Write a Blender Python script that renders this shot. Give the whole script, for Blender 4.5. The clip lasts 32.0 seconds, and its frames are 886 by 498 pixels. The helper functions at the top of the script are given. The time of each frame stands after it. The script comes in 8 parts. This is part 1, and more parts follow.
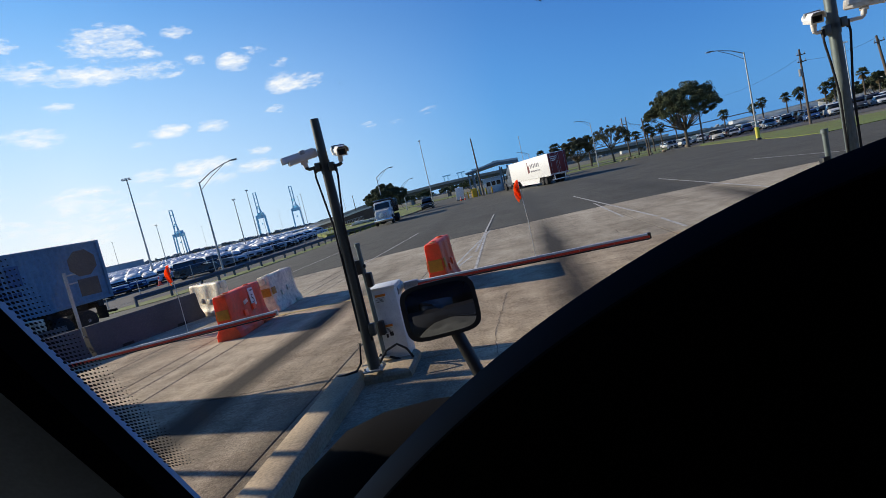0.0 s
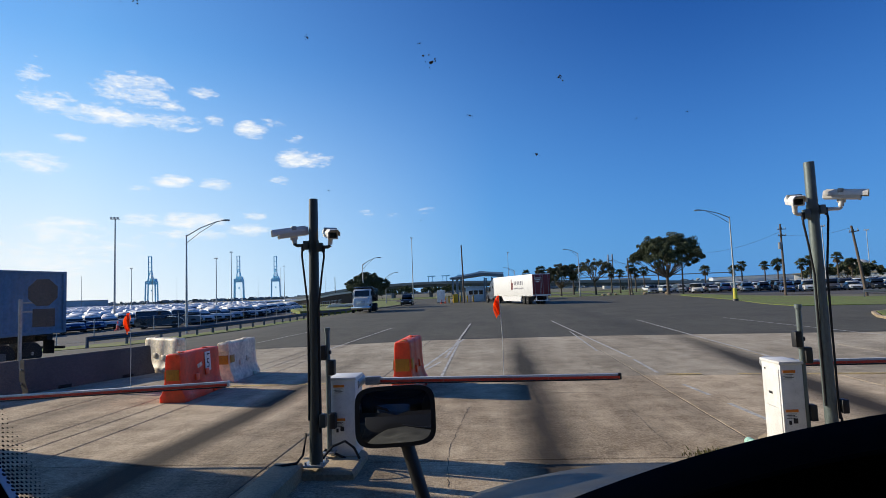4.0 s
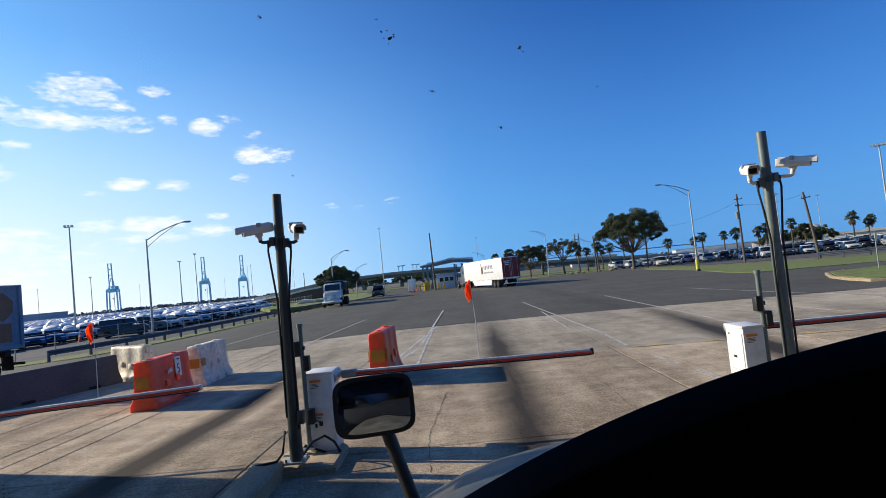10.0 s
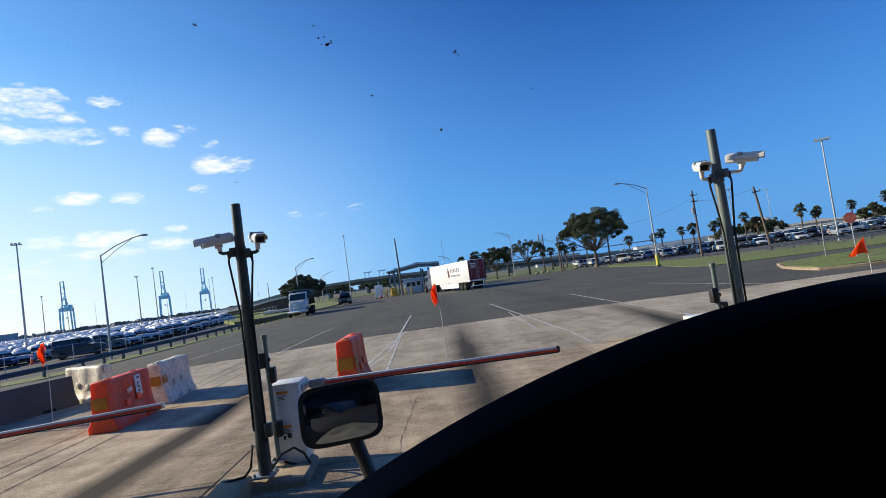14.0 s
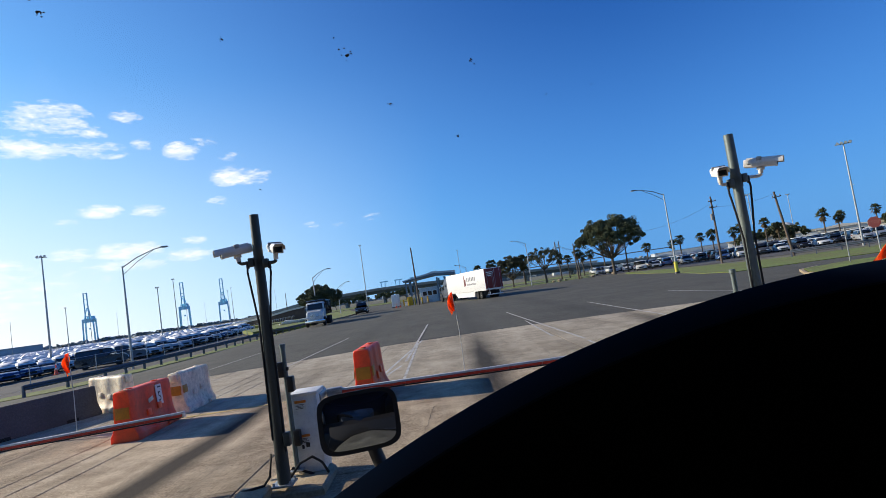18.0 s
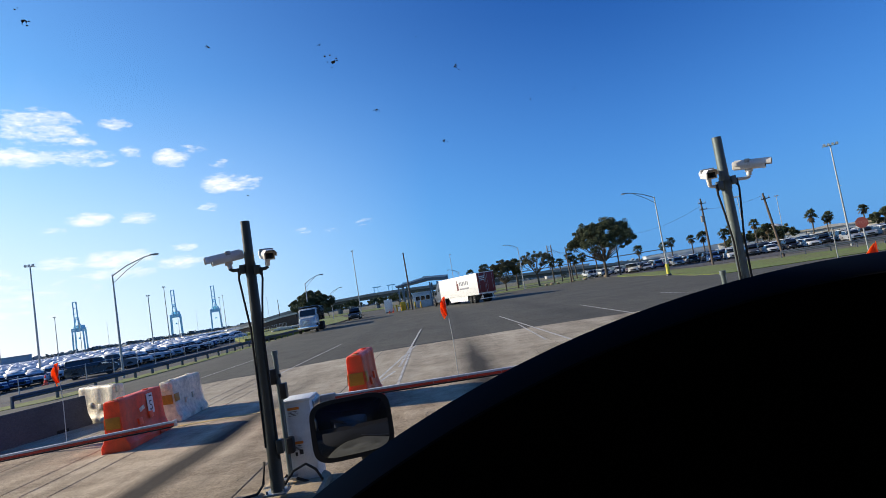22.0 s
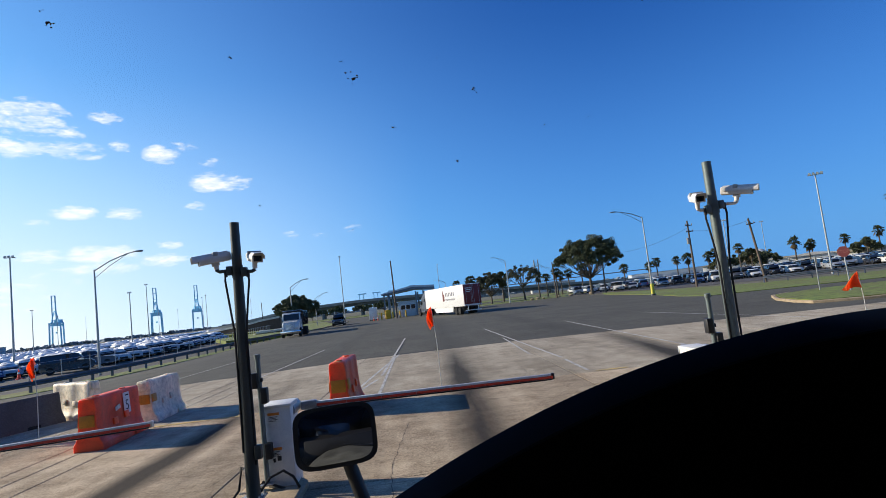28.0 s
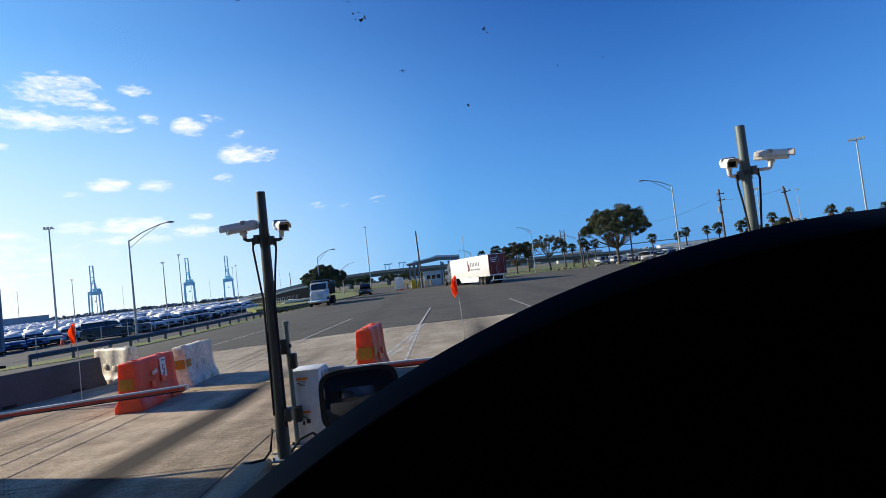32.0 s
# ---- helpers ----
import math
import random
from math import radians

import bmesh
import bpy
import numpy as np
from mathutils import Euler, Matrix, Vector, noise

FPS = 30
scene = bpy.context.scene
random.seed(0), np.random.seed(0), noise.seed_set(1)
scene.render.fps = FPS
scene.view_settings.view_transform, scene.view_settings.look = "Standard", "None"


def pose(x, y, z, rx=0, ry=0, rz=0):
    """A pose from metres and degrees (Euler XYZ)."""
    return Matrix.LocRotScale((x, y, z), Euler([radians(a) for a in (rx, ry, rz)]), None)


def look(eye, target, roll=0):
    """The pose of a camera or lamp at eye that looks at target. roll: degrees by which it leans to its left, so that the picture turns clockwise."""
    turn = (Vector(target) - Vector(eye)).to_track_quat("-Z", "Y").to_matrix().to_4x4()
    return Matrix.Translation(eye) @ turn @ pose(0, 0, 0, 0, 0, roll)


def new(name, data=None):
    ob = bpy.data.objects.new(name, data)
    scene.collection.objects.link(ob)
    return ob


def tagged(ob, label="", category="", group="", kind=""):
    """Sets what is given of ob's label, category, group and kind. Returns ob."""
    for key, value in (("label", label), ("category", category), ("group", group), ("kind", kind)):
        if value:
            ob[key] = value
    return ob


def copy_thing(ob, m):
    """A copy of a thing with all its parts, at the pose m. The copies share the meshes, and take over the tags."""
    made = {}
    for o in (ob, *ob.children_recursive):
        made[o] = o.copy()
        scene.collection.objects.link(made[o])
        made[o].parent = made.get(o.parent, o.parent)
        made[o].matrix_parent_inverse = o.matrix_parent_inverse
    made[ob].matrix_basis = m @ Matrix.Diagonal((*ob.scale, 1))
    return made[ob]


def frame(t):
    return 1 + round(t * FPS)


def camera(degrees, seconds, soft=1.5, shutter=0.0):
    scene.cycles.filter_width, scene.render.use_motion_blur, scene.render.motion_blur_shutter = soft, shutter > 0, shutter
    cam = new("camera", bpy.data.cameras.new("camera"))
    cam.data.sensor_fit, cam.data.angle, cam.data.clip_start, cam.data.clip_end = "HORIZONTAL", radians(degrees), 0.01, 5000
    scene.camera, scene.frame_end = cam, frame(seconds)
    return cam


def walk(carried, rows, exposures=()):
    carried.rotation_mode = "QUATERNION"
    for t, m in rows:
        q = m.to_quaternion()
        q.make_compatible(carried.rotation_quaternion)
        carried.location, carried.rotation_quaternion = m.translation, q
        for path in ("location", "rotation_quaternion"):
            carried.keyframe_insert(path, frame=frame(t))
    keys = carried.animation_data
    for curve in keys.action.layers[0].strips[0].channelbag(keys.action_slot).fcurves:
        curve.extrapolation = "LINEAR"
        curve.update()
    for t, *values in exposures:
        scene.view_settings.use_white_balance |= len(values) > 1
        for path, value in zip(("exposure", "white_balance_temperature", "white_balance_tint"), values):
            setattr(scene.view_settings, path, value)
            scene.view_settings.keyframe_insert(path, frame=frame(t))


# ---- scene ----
cam = camera(77.78, 32.0, soft=0.8)
PATH = [
    (0.0, -0.008, -0.007, 2.219, 84.11, 13.16, 6.10),
    (0.5, -0.007, 0.009, 2.214, 83.90, 14.49, 6.94),
    (1.0, 0.013, 0.000, 2.215, 84.01, 15.31, 8.10),
    (1.5, 0.005, 0.082, 2.237, 87.95, 11.32, 9.62),
    (2.0, -0.010, 0.015, 2.260, 90.38, 7.89, 7.67),
    (2.5, 0.004, -0.027, 2.251, 92.04, 5.98, 6.41),
    (4.5, 0.007, 0.018, 2.244, 95.55, 1.39, 3.74),
    (5.0, -0.002, 0.006, 2.250, 97.18, 0.86, 3.31),
    (5.5, 0.002, 0.004, 2.247, 97.86, 1.03, 1.95),
    (6.0, -0.000, 0.001, 2.250, 98.33, 0.40, 1.39),
    (6.5, -0.001, -0.000, 2.255, 98.68, 0.33, 0.37),
    (7.0, 0.005, 0.003, 2.254, 98.51, 1.00, -0.13),
    (7.5, 0.008, 0.003, 2.258, 98.89, 0.87, -0.39),
    (8.0, 0.010, 0.000, 2.266, 99.65, 0.74, -1.34),
    (8.5, 0.013, 0.000, 2.266, 99.60, 1.19, -0.71),
    (9.0, 0.029, 0.002, 2.264, 98.65, 3.56, -2.22),
    (9.5, 0.043, 0.031, 2.241, 93.63, 5.86, -1.77),
    (10.0, 0.004, 0.014, 2.235, 92.91, 5.80, 1.16),
    (10.5, -0.000, 0.005, 2.228, 93.20, 5.77, 1.42),
    (11.0, 0.008, 0.008, 2.219, 92.24, 6.19, 0.52),
    (11.5, 0.014, 0.008, 2.221, 92.26, 6.59, -0.32),
    (12.0, 0.020, 0.005, 2.227, 92.95, 7.09, -1.09),
    (12.5, 0.023, 0.007, 2.225, 92.82, 7.48, -1.59),
    (13.0, 0.022, 0.004, 2.230, 93.14, 7.66, -2.10),
    (13.5, 0.020, 0.002, 2.231, 93.21, 7.78, -2.12),
    (14.0, 0.023, 0.003, 2.228, 92.94, 8.02, -2.31),
    (14.5, 0.018, -0.006, 2.225, 93.10, 8.10, -1.83),
    (15.0, 0.018, 0.001, 2.224, 92.71, 8.12, -2.24),
    (15.5, 0.014, -0.014, 2.226, 93.43, 8.08, -0.55),
    (17.5, 0.019, -0.014, 2.220, 94.00, 8.33, -0.59),
    (18.0, 0.020, -0.009, 2.222, 94.11, 8.44, -0.60),
    (18.5, 0.020, -0.012, 2.221, 94.28, 8.47, -0.75),
    (19.0, 0.019, -0.013, 2.223, 94.56, 8.48, -0.63),
    (19.5, 0.020, -0.014, 2.224, 94.64, 8.61, -1.03),
    (20.0, 0.022, -0.014, 2.226, 94.90, 8.68, -1.29),
    (20.5, 0.022, -0.015, 2.225, 94.95, 8.68, -1.24),
    (21.0, 0.023, -0.014, 2.226, 94.95, 8.88, -1.35),
    (21.5, 0.025, -0.011, 2.221, 94.52, 9.02, -1.38),
    (22.0, 0.025, -0.014, 2.220, 94.48, 9.10, -1.34),
    (22.5, 0.025, -0.011, 2.221, 94.34, 9.23, -1.41),
    (23.0, 0.024, -0.011, 2.221, 94.23, 9.33, -1.50),
    (23.5, 0.026, -0.009, 2.220, 94.20, 9.43, -1.61),
    (24.0, 0.027, -0.010, 2.221, 94.26, 9.50, -1.76),
    (24.5, 0.024, -0.010, 2.222, 94.34, 9.52, -1.61),
    (25.0, 0.025, -0.014, 2.221, 94.50, 9.53, -1.20),
    (25.5, 0.027, -0.008, 2.215, 93.61, 9.49, -1.29),
    (27.5, 0.002, -0.028, 2.236, 94.98, 7.53, -3.31),
    (28.0, 0.004, -0.019, 2.231, 95.33, 6.61, -2.86),
    (28.5, 0.011, -0.024, 2.226, 95.16, 7.29, -3.17),
    (29.0, 0.014, -0.007, 2.209, 92.69, 7.47, -3.91),
    (29.5, 0.014, -0.010, 2.211, 92.52, 7.82, -4.20),
    (30.0, 0.013, -0.009, 2.211, 92.30, 7.91, -4.17),
    (30.5, 0.014, -0.012, 2.213, 92.72, 7.97, -3.95),
    (31.0, 0.015, -0.016, 2.212, 93.04, 7.99, -3.51),
    (31.5, 0.015, -0.014, 2.211, 92.67, 7.94, -3.46),
    (32.0, 0.016, -0.016, 2.205, 92.53, 6.57, -0.21),
]
walk(cam, [(t, pose(*p)) for t, *p in PATH], [(0.0, 0.2), (1.0, 0.2), (2.0, 0.08), (2.5, 0.1), (5.0, 0.24), (8.0, 0.36), (32.0, 0.38)])

# ---- world, sun ----
SUN_AZ, SUN_EL = -73.0, 23.5          # degrees: from straight ahead (negative: to the left), above the horizon
world = bpy.data.worlds.new("sky")
scene.world = world
world.use_nodes = True


def sky_nodes():
    nt = world.node_tree
    nt.nodes.clear()
    N, L = nt.nodes.new, nt.links.new

    def mth(op, a, b=None, c=None):
        n = N("ShaderNodeMath")
        n.operation = op
        for i, v in enumerate((a, b, c)):
            if v is None:
                continue
            if isinstance(v, (int, float)):
                n.inputs[i].default_value = v
            else:
                L(v, n.inputs[i])
        return n.outputs[0]
    sky = N("ShaderNodeTexSky")
    sky.sky_type = "NISHITA"
    sky.sun_disc = False
    sky.sun_elevation = radians(SUN_EL)
    sky.sun_rotation = radians(SUN_AZ)
    sky.altitude = 0
    sky.air_density, sky.dust_density, sky.ozone_density = 1.0, 0.35, 5.0
    tc = N("ShaderNodeTexCoord")
    sep = N("ShaderNodeSeparateXYZ")
    L(tc.outputs["Generated"], sep.inputs[0])
    az = mth("MULTIPLY", mth("ARCTAN2", sep.outputs[0], sep.outputs[1]), 57.2958)
    el = mth("MULTIPLY", mth("ARCSINE", sep.outputs[2]), 57.2958)
    comb = N("ShaderNodeCombineXYZ")
    L(mth("MULTIPLY", az, 0.35), comb.inputs[0])
    L(el, comb.inputs[1])

    def noise_tex(scale, detail, rough):
        n = N("ShaderNodeTexNoise")
        n.inputs["Scale"].default_value = scale
        n.inputs["Detail"].default_value = detail
        n.inputs["Roughness"].default_value = rough
        L(comb.outputs[0], n.inputs["Vector"])
        return n
    n1 = noise_tex(0.62, 7, 0.66)
    n2 = noise_tex(2.6, 6, 0.66)
    # each cloud: azimuth, elevation, half width, half height (degrees), strength
    total = None
    for a, e, wa, we, s in CLOUDS:
        wa, we = wa * 1.15, we * 1.2
        da = mth("MULTIPLY", mth("SUBTRACT", az, a), 1 / wa)
        de = mth("MULTIPLY", mth("SUBTRACT", el, e), 1 / we)
        d = mth("ADD", mth("MULTIPLY", da, da), mth("MULTIPLY", de, de))
        g = mth("MULTIPLY", mth("MAXIMUM", mth("SUBTRACT", 1.0, d), 0.0), s)
        total = g if total is None else mth("MAXIMUM", total, g)
    wob = mth("ADD", mth("MULTIPLY", mth("SUBTRACT", n1.outputs[0], 0.5), 3.4), mth("MULTIPLY", mth("SUBTRACT", n2.outputs[0], 0.5), 2.2))
    dens = mth("MULTIPLY", mth("ADD", mth("SUBTRACT", total, 0.36), mth("MULTIPLY", wob, mth("MINIMUM", mth("MULTIPLY", total, 4.0), 1.0))), 0.95)
    dens.node.use_clamp = True
    mix = N("ShaderNodeMix")
    mix.data_type = "RGBA"
    L(mth("MULTIPLY", dens, 0.95), mix.inputs[0])
    hs = N("ShaderNodeHueSaturation")
    hs.inputs["Saturation"].default_value = 1.18
    gm = N("ShaderNodeGamma")
    gm.inputs[1].default_value = 1.0
    L(sky.outputs[0], hs.inputs["Color"])
    L(hs.outputs[0], gm.inputs[0])
    tn = N("ShaderNodeMix")
    tn.data_type, tn.blend_type = "RGBA", "MULTIPLY"
    tn.inputs[0].default_value = 1.0
    L(gm.outputs[0], tn.inputs[6])
    tn.inputs[7].default_value = (0.435, 0.67, 1.08, 1)
    # a thin white veil low in the sky on the sun's side
    v0, v1 = mth("POWER", mth("MAXIMUM", mth("MULTIPLY", mth("SUBTRACT", 62.0, el), 1 / 62.0), 0.0), 1.9), mth("POWER", mth("MAXIMUM", mth("MULTIPLY", mth("SUBTRACT", 24.0, az), 1 / 62.0), 0.0), 1.7)
    v0.node.use_clamp = v1.node.use_clamp = True
    vm = N("ShaderNodeMix")
    vm.data_type = "RGBA"
    L(mth("MULTIPLY", mth("MULTIPLY", v0, v1), 0.95), vm.inputs[0])
    # clear azure air towards the horizon
    hz = N("ShaderNodeMix")
    hz.data_type = "RGBA"
    h0 = mth("POWER", mth("MAXIMUM", mth("MULTIPLY", mth("SUBTRACT", 30.0, mth("ABSOLUTE", el)), 1 / 30.0), 0.0), 1.6)
    L(mth("MULTIPLY", h0, 0.9), hz.inputs[0])
    L(tn.outputs[2], hz.inputs[6])
    hz.inputs[7].default_value = HORIZON_COLOUR
    L(hz.outputs[2], vm.inputs[6])
    vm.inputs[7].default_value = VEIL_COLOUR
    # brighter white haze low down on that side
    lv = N("ShaderNodeMix")
    lv.data_type = "RGBA"
    l0 = mth("POWER", mth("MAXIMUM", mth("MULTIPLY", mth("SUBTRACT", 24.0, mth("ABSOLUTE", el)), 1 / 24.0), 0.0), 1.5)
    l1 = mth("POWER", mth("MAXIMUM", mth("MULTIPLY", mth("SUBTRACT", 2.0, az), 1 / 42.0), 0.0), 1.2)
    l1.node.use_clamp = True
    L(mth("MULTIPLY", mth("MULTIPLY", l0, l1), 1.15, None), lv.inputs[0])
    lv.clamp_factor = True
    L(vm.outputs[2], lv.inputs[6])
    lv.inputs[7].default_value = LOW_VEIL_COLOUR
    L(lv.outputs[2], mix.inputs[6])
    mix.inputs[7].default_value = CLOUD_COLOUR
    bg = N("ShaderNodeBackground")
    bg.inputs[1].default_value = SKY_STRENGTH
    L(mix.outputs[2], bg.inputs[0])
    out = N("ShaderNodeOutputWorld")
    L(bg.outputs[0], out.inputs[0])


SKY_STRENGTH = 0.105
CLOUD_COLOUR = (8.3, 8.4, 8.6, 1)
HORIZON_COLOUR = (0.82, 2.75, 6.3, 1)
VEIL_COLOUR = (3.0, 6.9, 10.25, 1)
LOW_VEIL_COLOUR = (7.6, 8.1, 8.5, 1)
CLOUDS = [
    (-33.7, 18.9, 3.6, 1.7, 1.0), (-35.0, 16.6, 4.6, 1.0, 0.95), (-30.6, 16.5, 3.4, 0.8, 0.9), (-30.4, 18.1, 1.5, 0.7, 0.7), (-40.0, 17.3, 2.2, 1.2, 0.85), (-41.2, 19.5, 1.4, 1.2, 0.7),
    (-27.7, 19.4, 1.5, 0.6, 1.0), (-26.6, 17.0, 1.0, 0.6, 0.95), (-23.0, 16.4, 1.9, 0.9, 1.1), (-21.2, 17.2, 1.5, 0.55, 1.0), (-18.8, 15.7, 1.3, 0.5, 0.85),
    (-18.2, 13.8, 3.1, 1.0, 1.0), (-30.4, 11.2, 1.9, 0.6, 1.0), (-26.6, 11.1, 1.6, 0.6, 1.2), (-20.6, 11.6, 1.4, 0.5, 0.95), (-38.6, 14.3, 1.5, 0.45, 0.75), (-40.8, 12.1, 2.6, 1.0, 0.85),
    (-33.2, 7.5, 2.4, 0.7, 1.0), (-28.5, 7.6, 3.2, 0.8, 1.2), (-23.6, 6.7, 2.4, 0.7, 1.1), (-23.1, 8.1, 1.5, 0.45, 0.95), (-28.5, 6.2, 3.2, 0.6, 0.9), (-33.2, 10.4, 1.4, 0.3, 0.5),
    (-38.5, 5.0, 9.0, 2.6, 0.62), (-52.0, 8.0, 10.0, 4.6, 0.78), (-46.5, 15.5, 3.5, 1.2, 0.8), (-48.5, 20.0, 4.0, 1.3, 0.75), (-9.0, 8.4, 5.5, 0.7, 0.40),
]
sky_nodes()
sun = new("sun", bpy.data.lights.new("sun", "SUN"))
sun.data.energy, sun.data.angle, sun.data.color = 5.0, radians(0.55), (1.0, 0.875, 0.70)
sun_dir = Vector((math.sin(radians(SUN_AZ)) * math.cos(radians(SUN_EL)), math.cos(radians(SUN_AZ)) * math.cos(radians(SUN_EL)), math.sin(radians(SUN_EL))))
sun.matrix_world = look(sun_dir * 50, (0, 0, 0))


# ---- materials ----
def material(name, colour, rough=0.7, metal=0.0, vary=0.25, scale=3.0, fine=40.0, bump=0.15, tint=None, spots=0.0, rnd=0.0, stretch=(1, 1, 1), spec=0.5, coat=0.0):
    """A surface with broad stains, fine grain and fine relief, in metres of the world."""
    m = bpy.data.materials.new(name)
    m.use_nodes = True
    nt = m.node_tree
    b = nt.nodes["Principled BSDF"]
    N, L = nt.nodes.new, nt.links.new
    b.inputs["Roughness"].default_value, b.inputs["Metallic"].default_value = rough, metal
    b.inputs["Specular IOR Level"].default_value = spec
    b.inputs["Coat Weight"].default_value = coat
    geo = N("ShaderNodeNewGeometry")
    mp = N("ShaderNodeMapping")
    mp.inputs["Scale"].default_value = stretch
    L(geo.outputs["Position"], mp.inputs[0])
    big, small = N("ShaderNodeTexNoise"), N("ShaderNodeTexNoise")
    big.inputs["Scale"].default_value, big.inputs["Detail"].default_value = scale, 5
    small.inputs["Scale"].default_value, small.inputs["Detail"].default_value = fine, 4
    L(mp.outputs[0], big.inputs["Vector"])
    L(mp.outputs[0], small.inputs["Vector"])
    r = N("ShaderNodeValToRGB")
    dark = tint or tuple(c * 0.55 for c in colour)
    r.color_ramp.elements[0].position, r.color_ramp.elements[1].position = 0.32, 0.62
    r.color_ramp.elements[0].color = (*[c * (1 - vary) + d * vary for c, d in zip(colour, dark)], 1)
    r.color_ramp.elements[1].color = (*colour, 1)
    L(big.outputs[0], r.inputs[0])
    mx = N("ShaderNodeMix")
    mx.data_type, mx.blend_type = "RGBA", "MULTIPLY"
    mx.inputs[0].default_value = min(1.0, vary * 1.2)
    r2 = N("ShaderNodeValToRGB")
    r2.color_ramp.elements[0].position, r2.color_ramp.elements[1].position = 0.3, 0.65
    r2.color_ramp.elements[0].color, r2.color_ramp.elements[1].color = (0.55, 0.55, 0.55, 1), (1.1, 1.1, 1.1, 1)
    L(small.outputs[0], r2.inputs[0])
    L(r.outputs[0], mx.inputs[6])
    L(r2.outputs[0], mx.inputs[7])
    col = mx.outputs[2]
    if rnd:
        oi = N("ShaderNodeObjectInfo")
        hs = N("ShaderNodeHueSaturation")
        mr = N("ShaderNodeMapRange")
        mr.inputs["To Min"].default_value, mr.inputs["To Max"].default_value = 1 - rnd, 1 + rnd
        L(oi.outputs["Random"], mr.inputs[0])
        L(mr.outputs[0], hs.inputs["Value"])
        L(col, hs.inputs["Color"])
        col = hs.outputs[0]
    L(col, b.inputs["Base Color"])
    if bump:
        bp = N("ShaderNodeBump")
        bp.inputs["Strength"].default_value, bp.inputs["Distance"].default_value = bump, 0.01
        L(small.outputs[0], bp.inputs["Height"])
        L(bp.outputs[0], b.inputs["Normal"])
    rr = N("ShaderNodeMapRange")
    rr.inputs["To Min"].default_value, rr.inputs["To Max"].default_value = max(0.02, rough - 0.1 * vary), min(1, rough + 0.35 * vary)
    L(big.outputs[0], rr.inputs[0])
    L(rr.outputs[0], b.inputs["Roughness"])
    return m


def plain(name, colour, rough=0.5, metal=0.0, spec=0.5, coat=0.0, emit=0.0):
    m = bpy.data.materials.new(name)
    m.use_nodes = True
    b = m.node_tree.nodes["Principled BSDF"]
    b.inputs["Base Color"].default_value = (*colour, 1)
    b.inputs["Roughness"].default_value, b.inputs["Metallic"].default_value = rough, metal
    b.inputs["Specular IOR Level"].default_value, b.inputs["Coat Weight"].default_value = spec, coat
    if emit:
        b.inputs["Emission Color"].default_value, b.inputs["Emission Strength"].default_value = (*colour, 1), emit
    return m


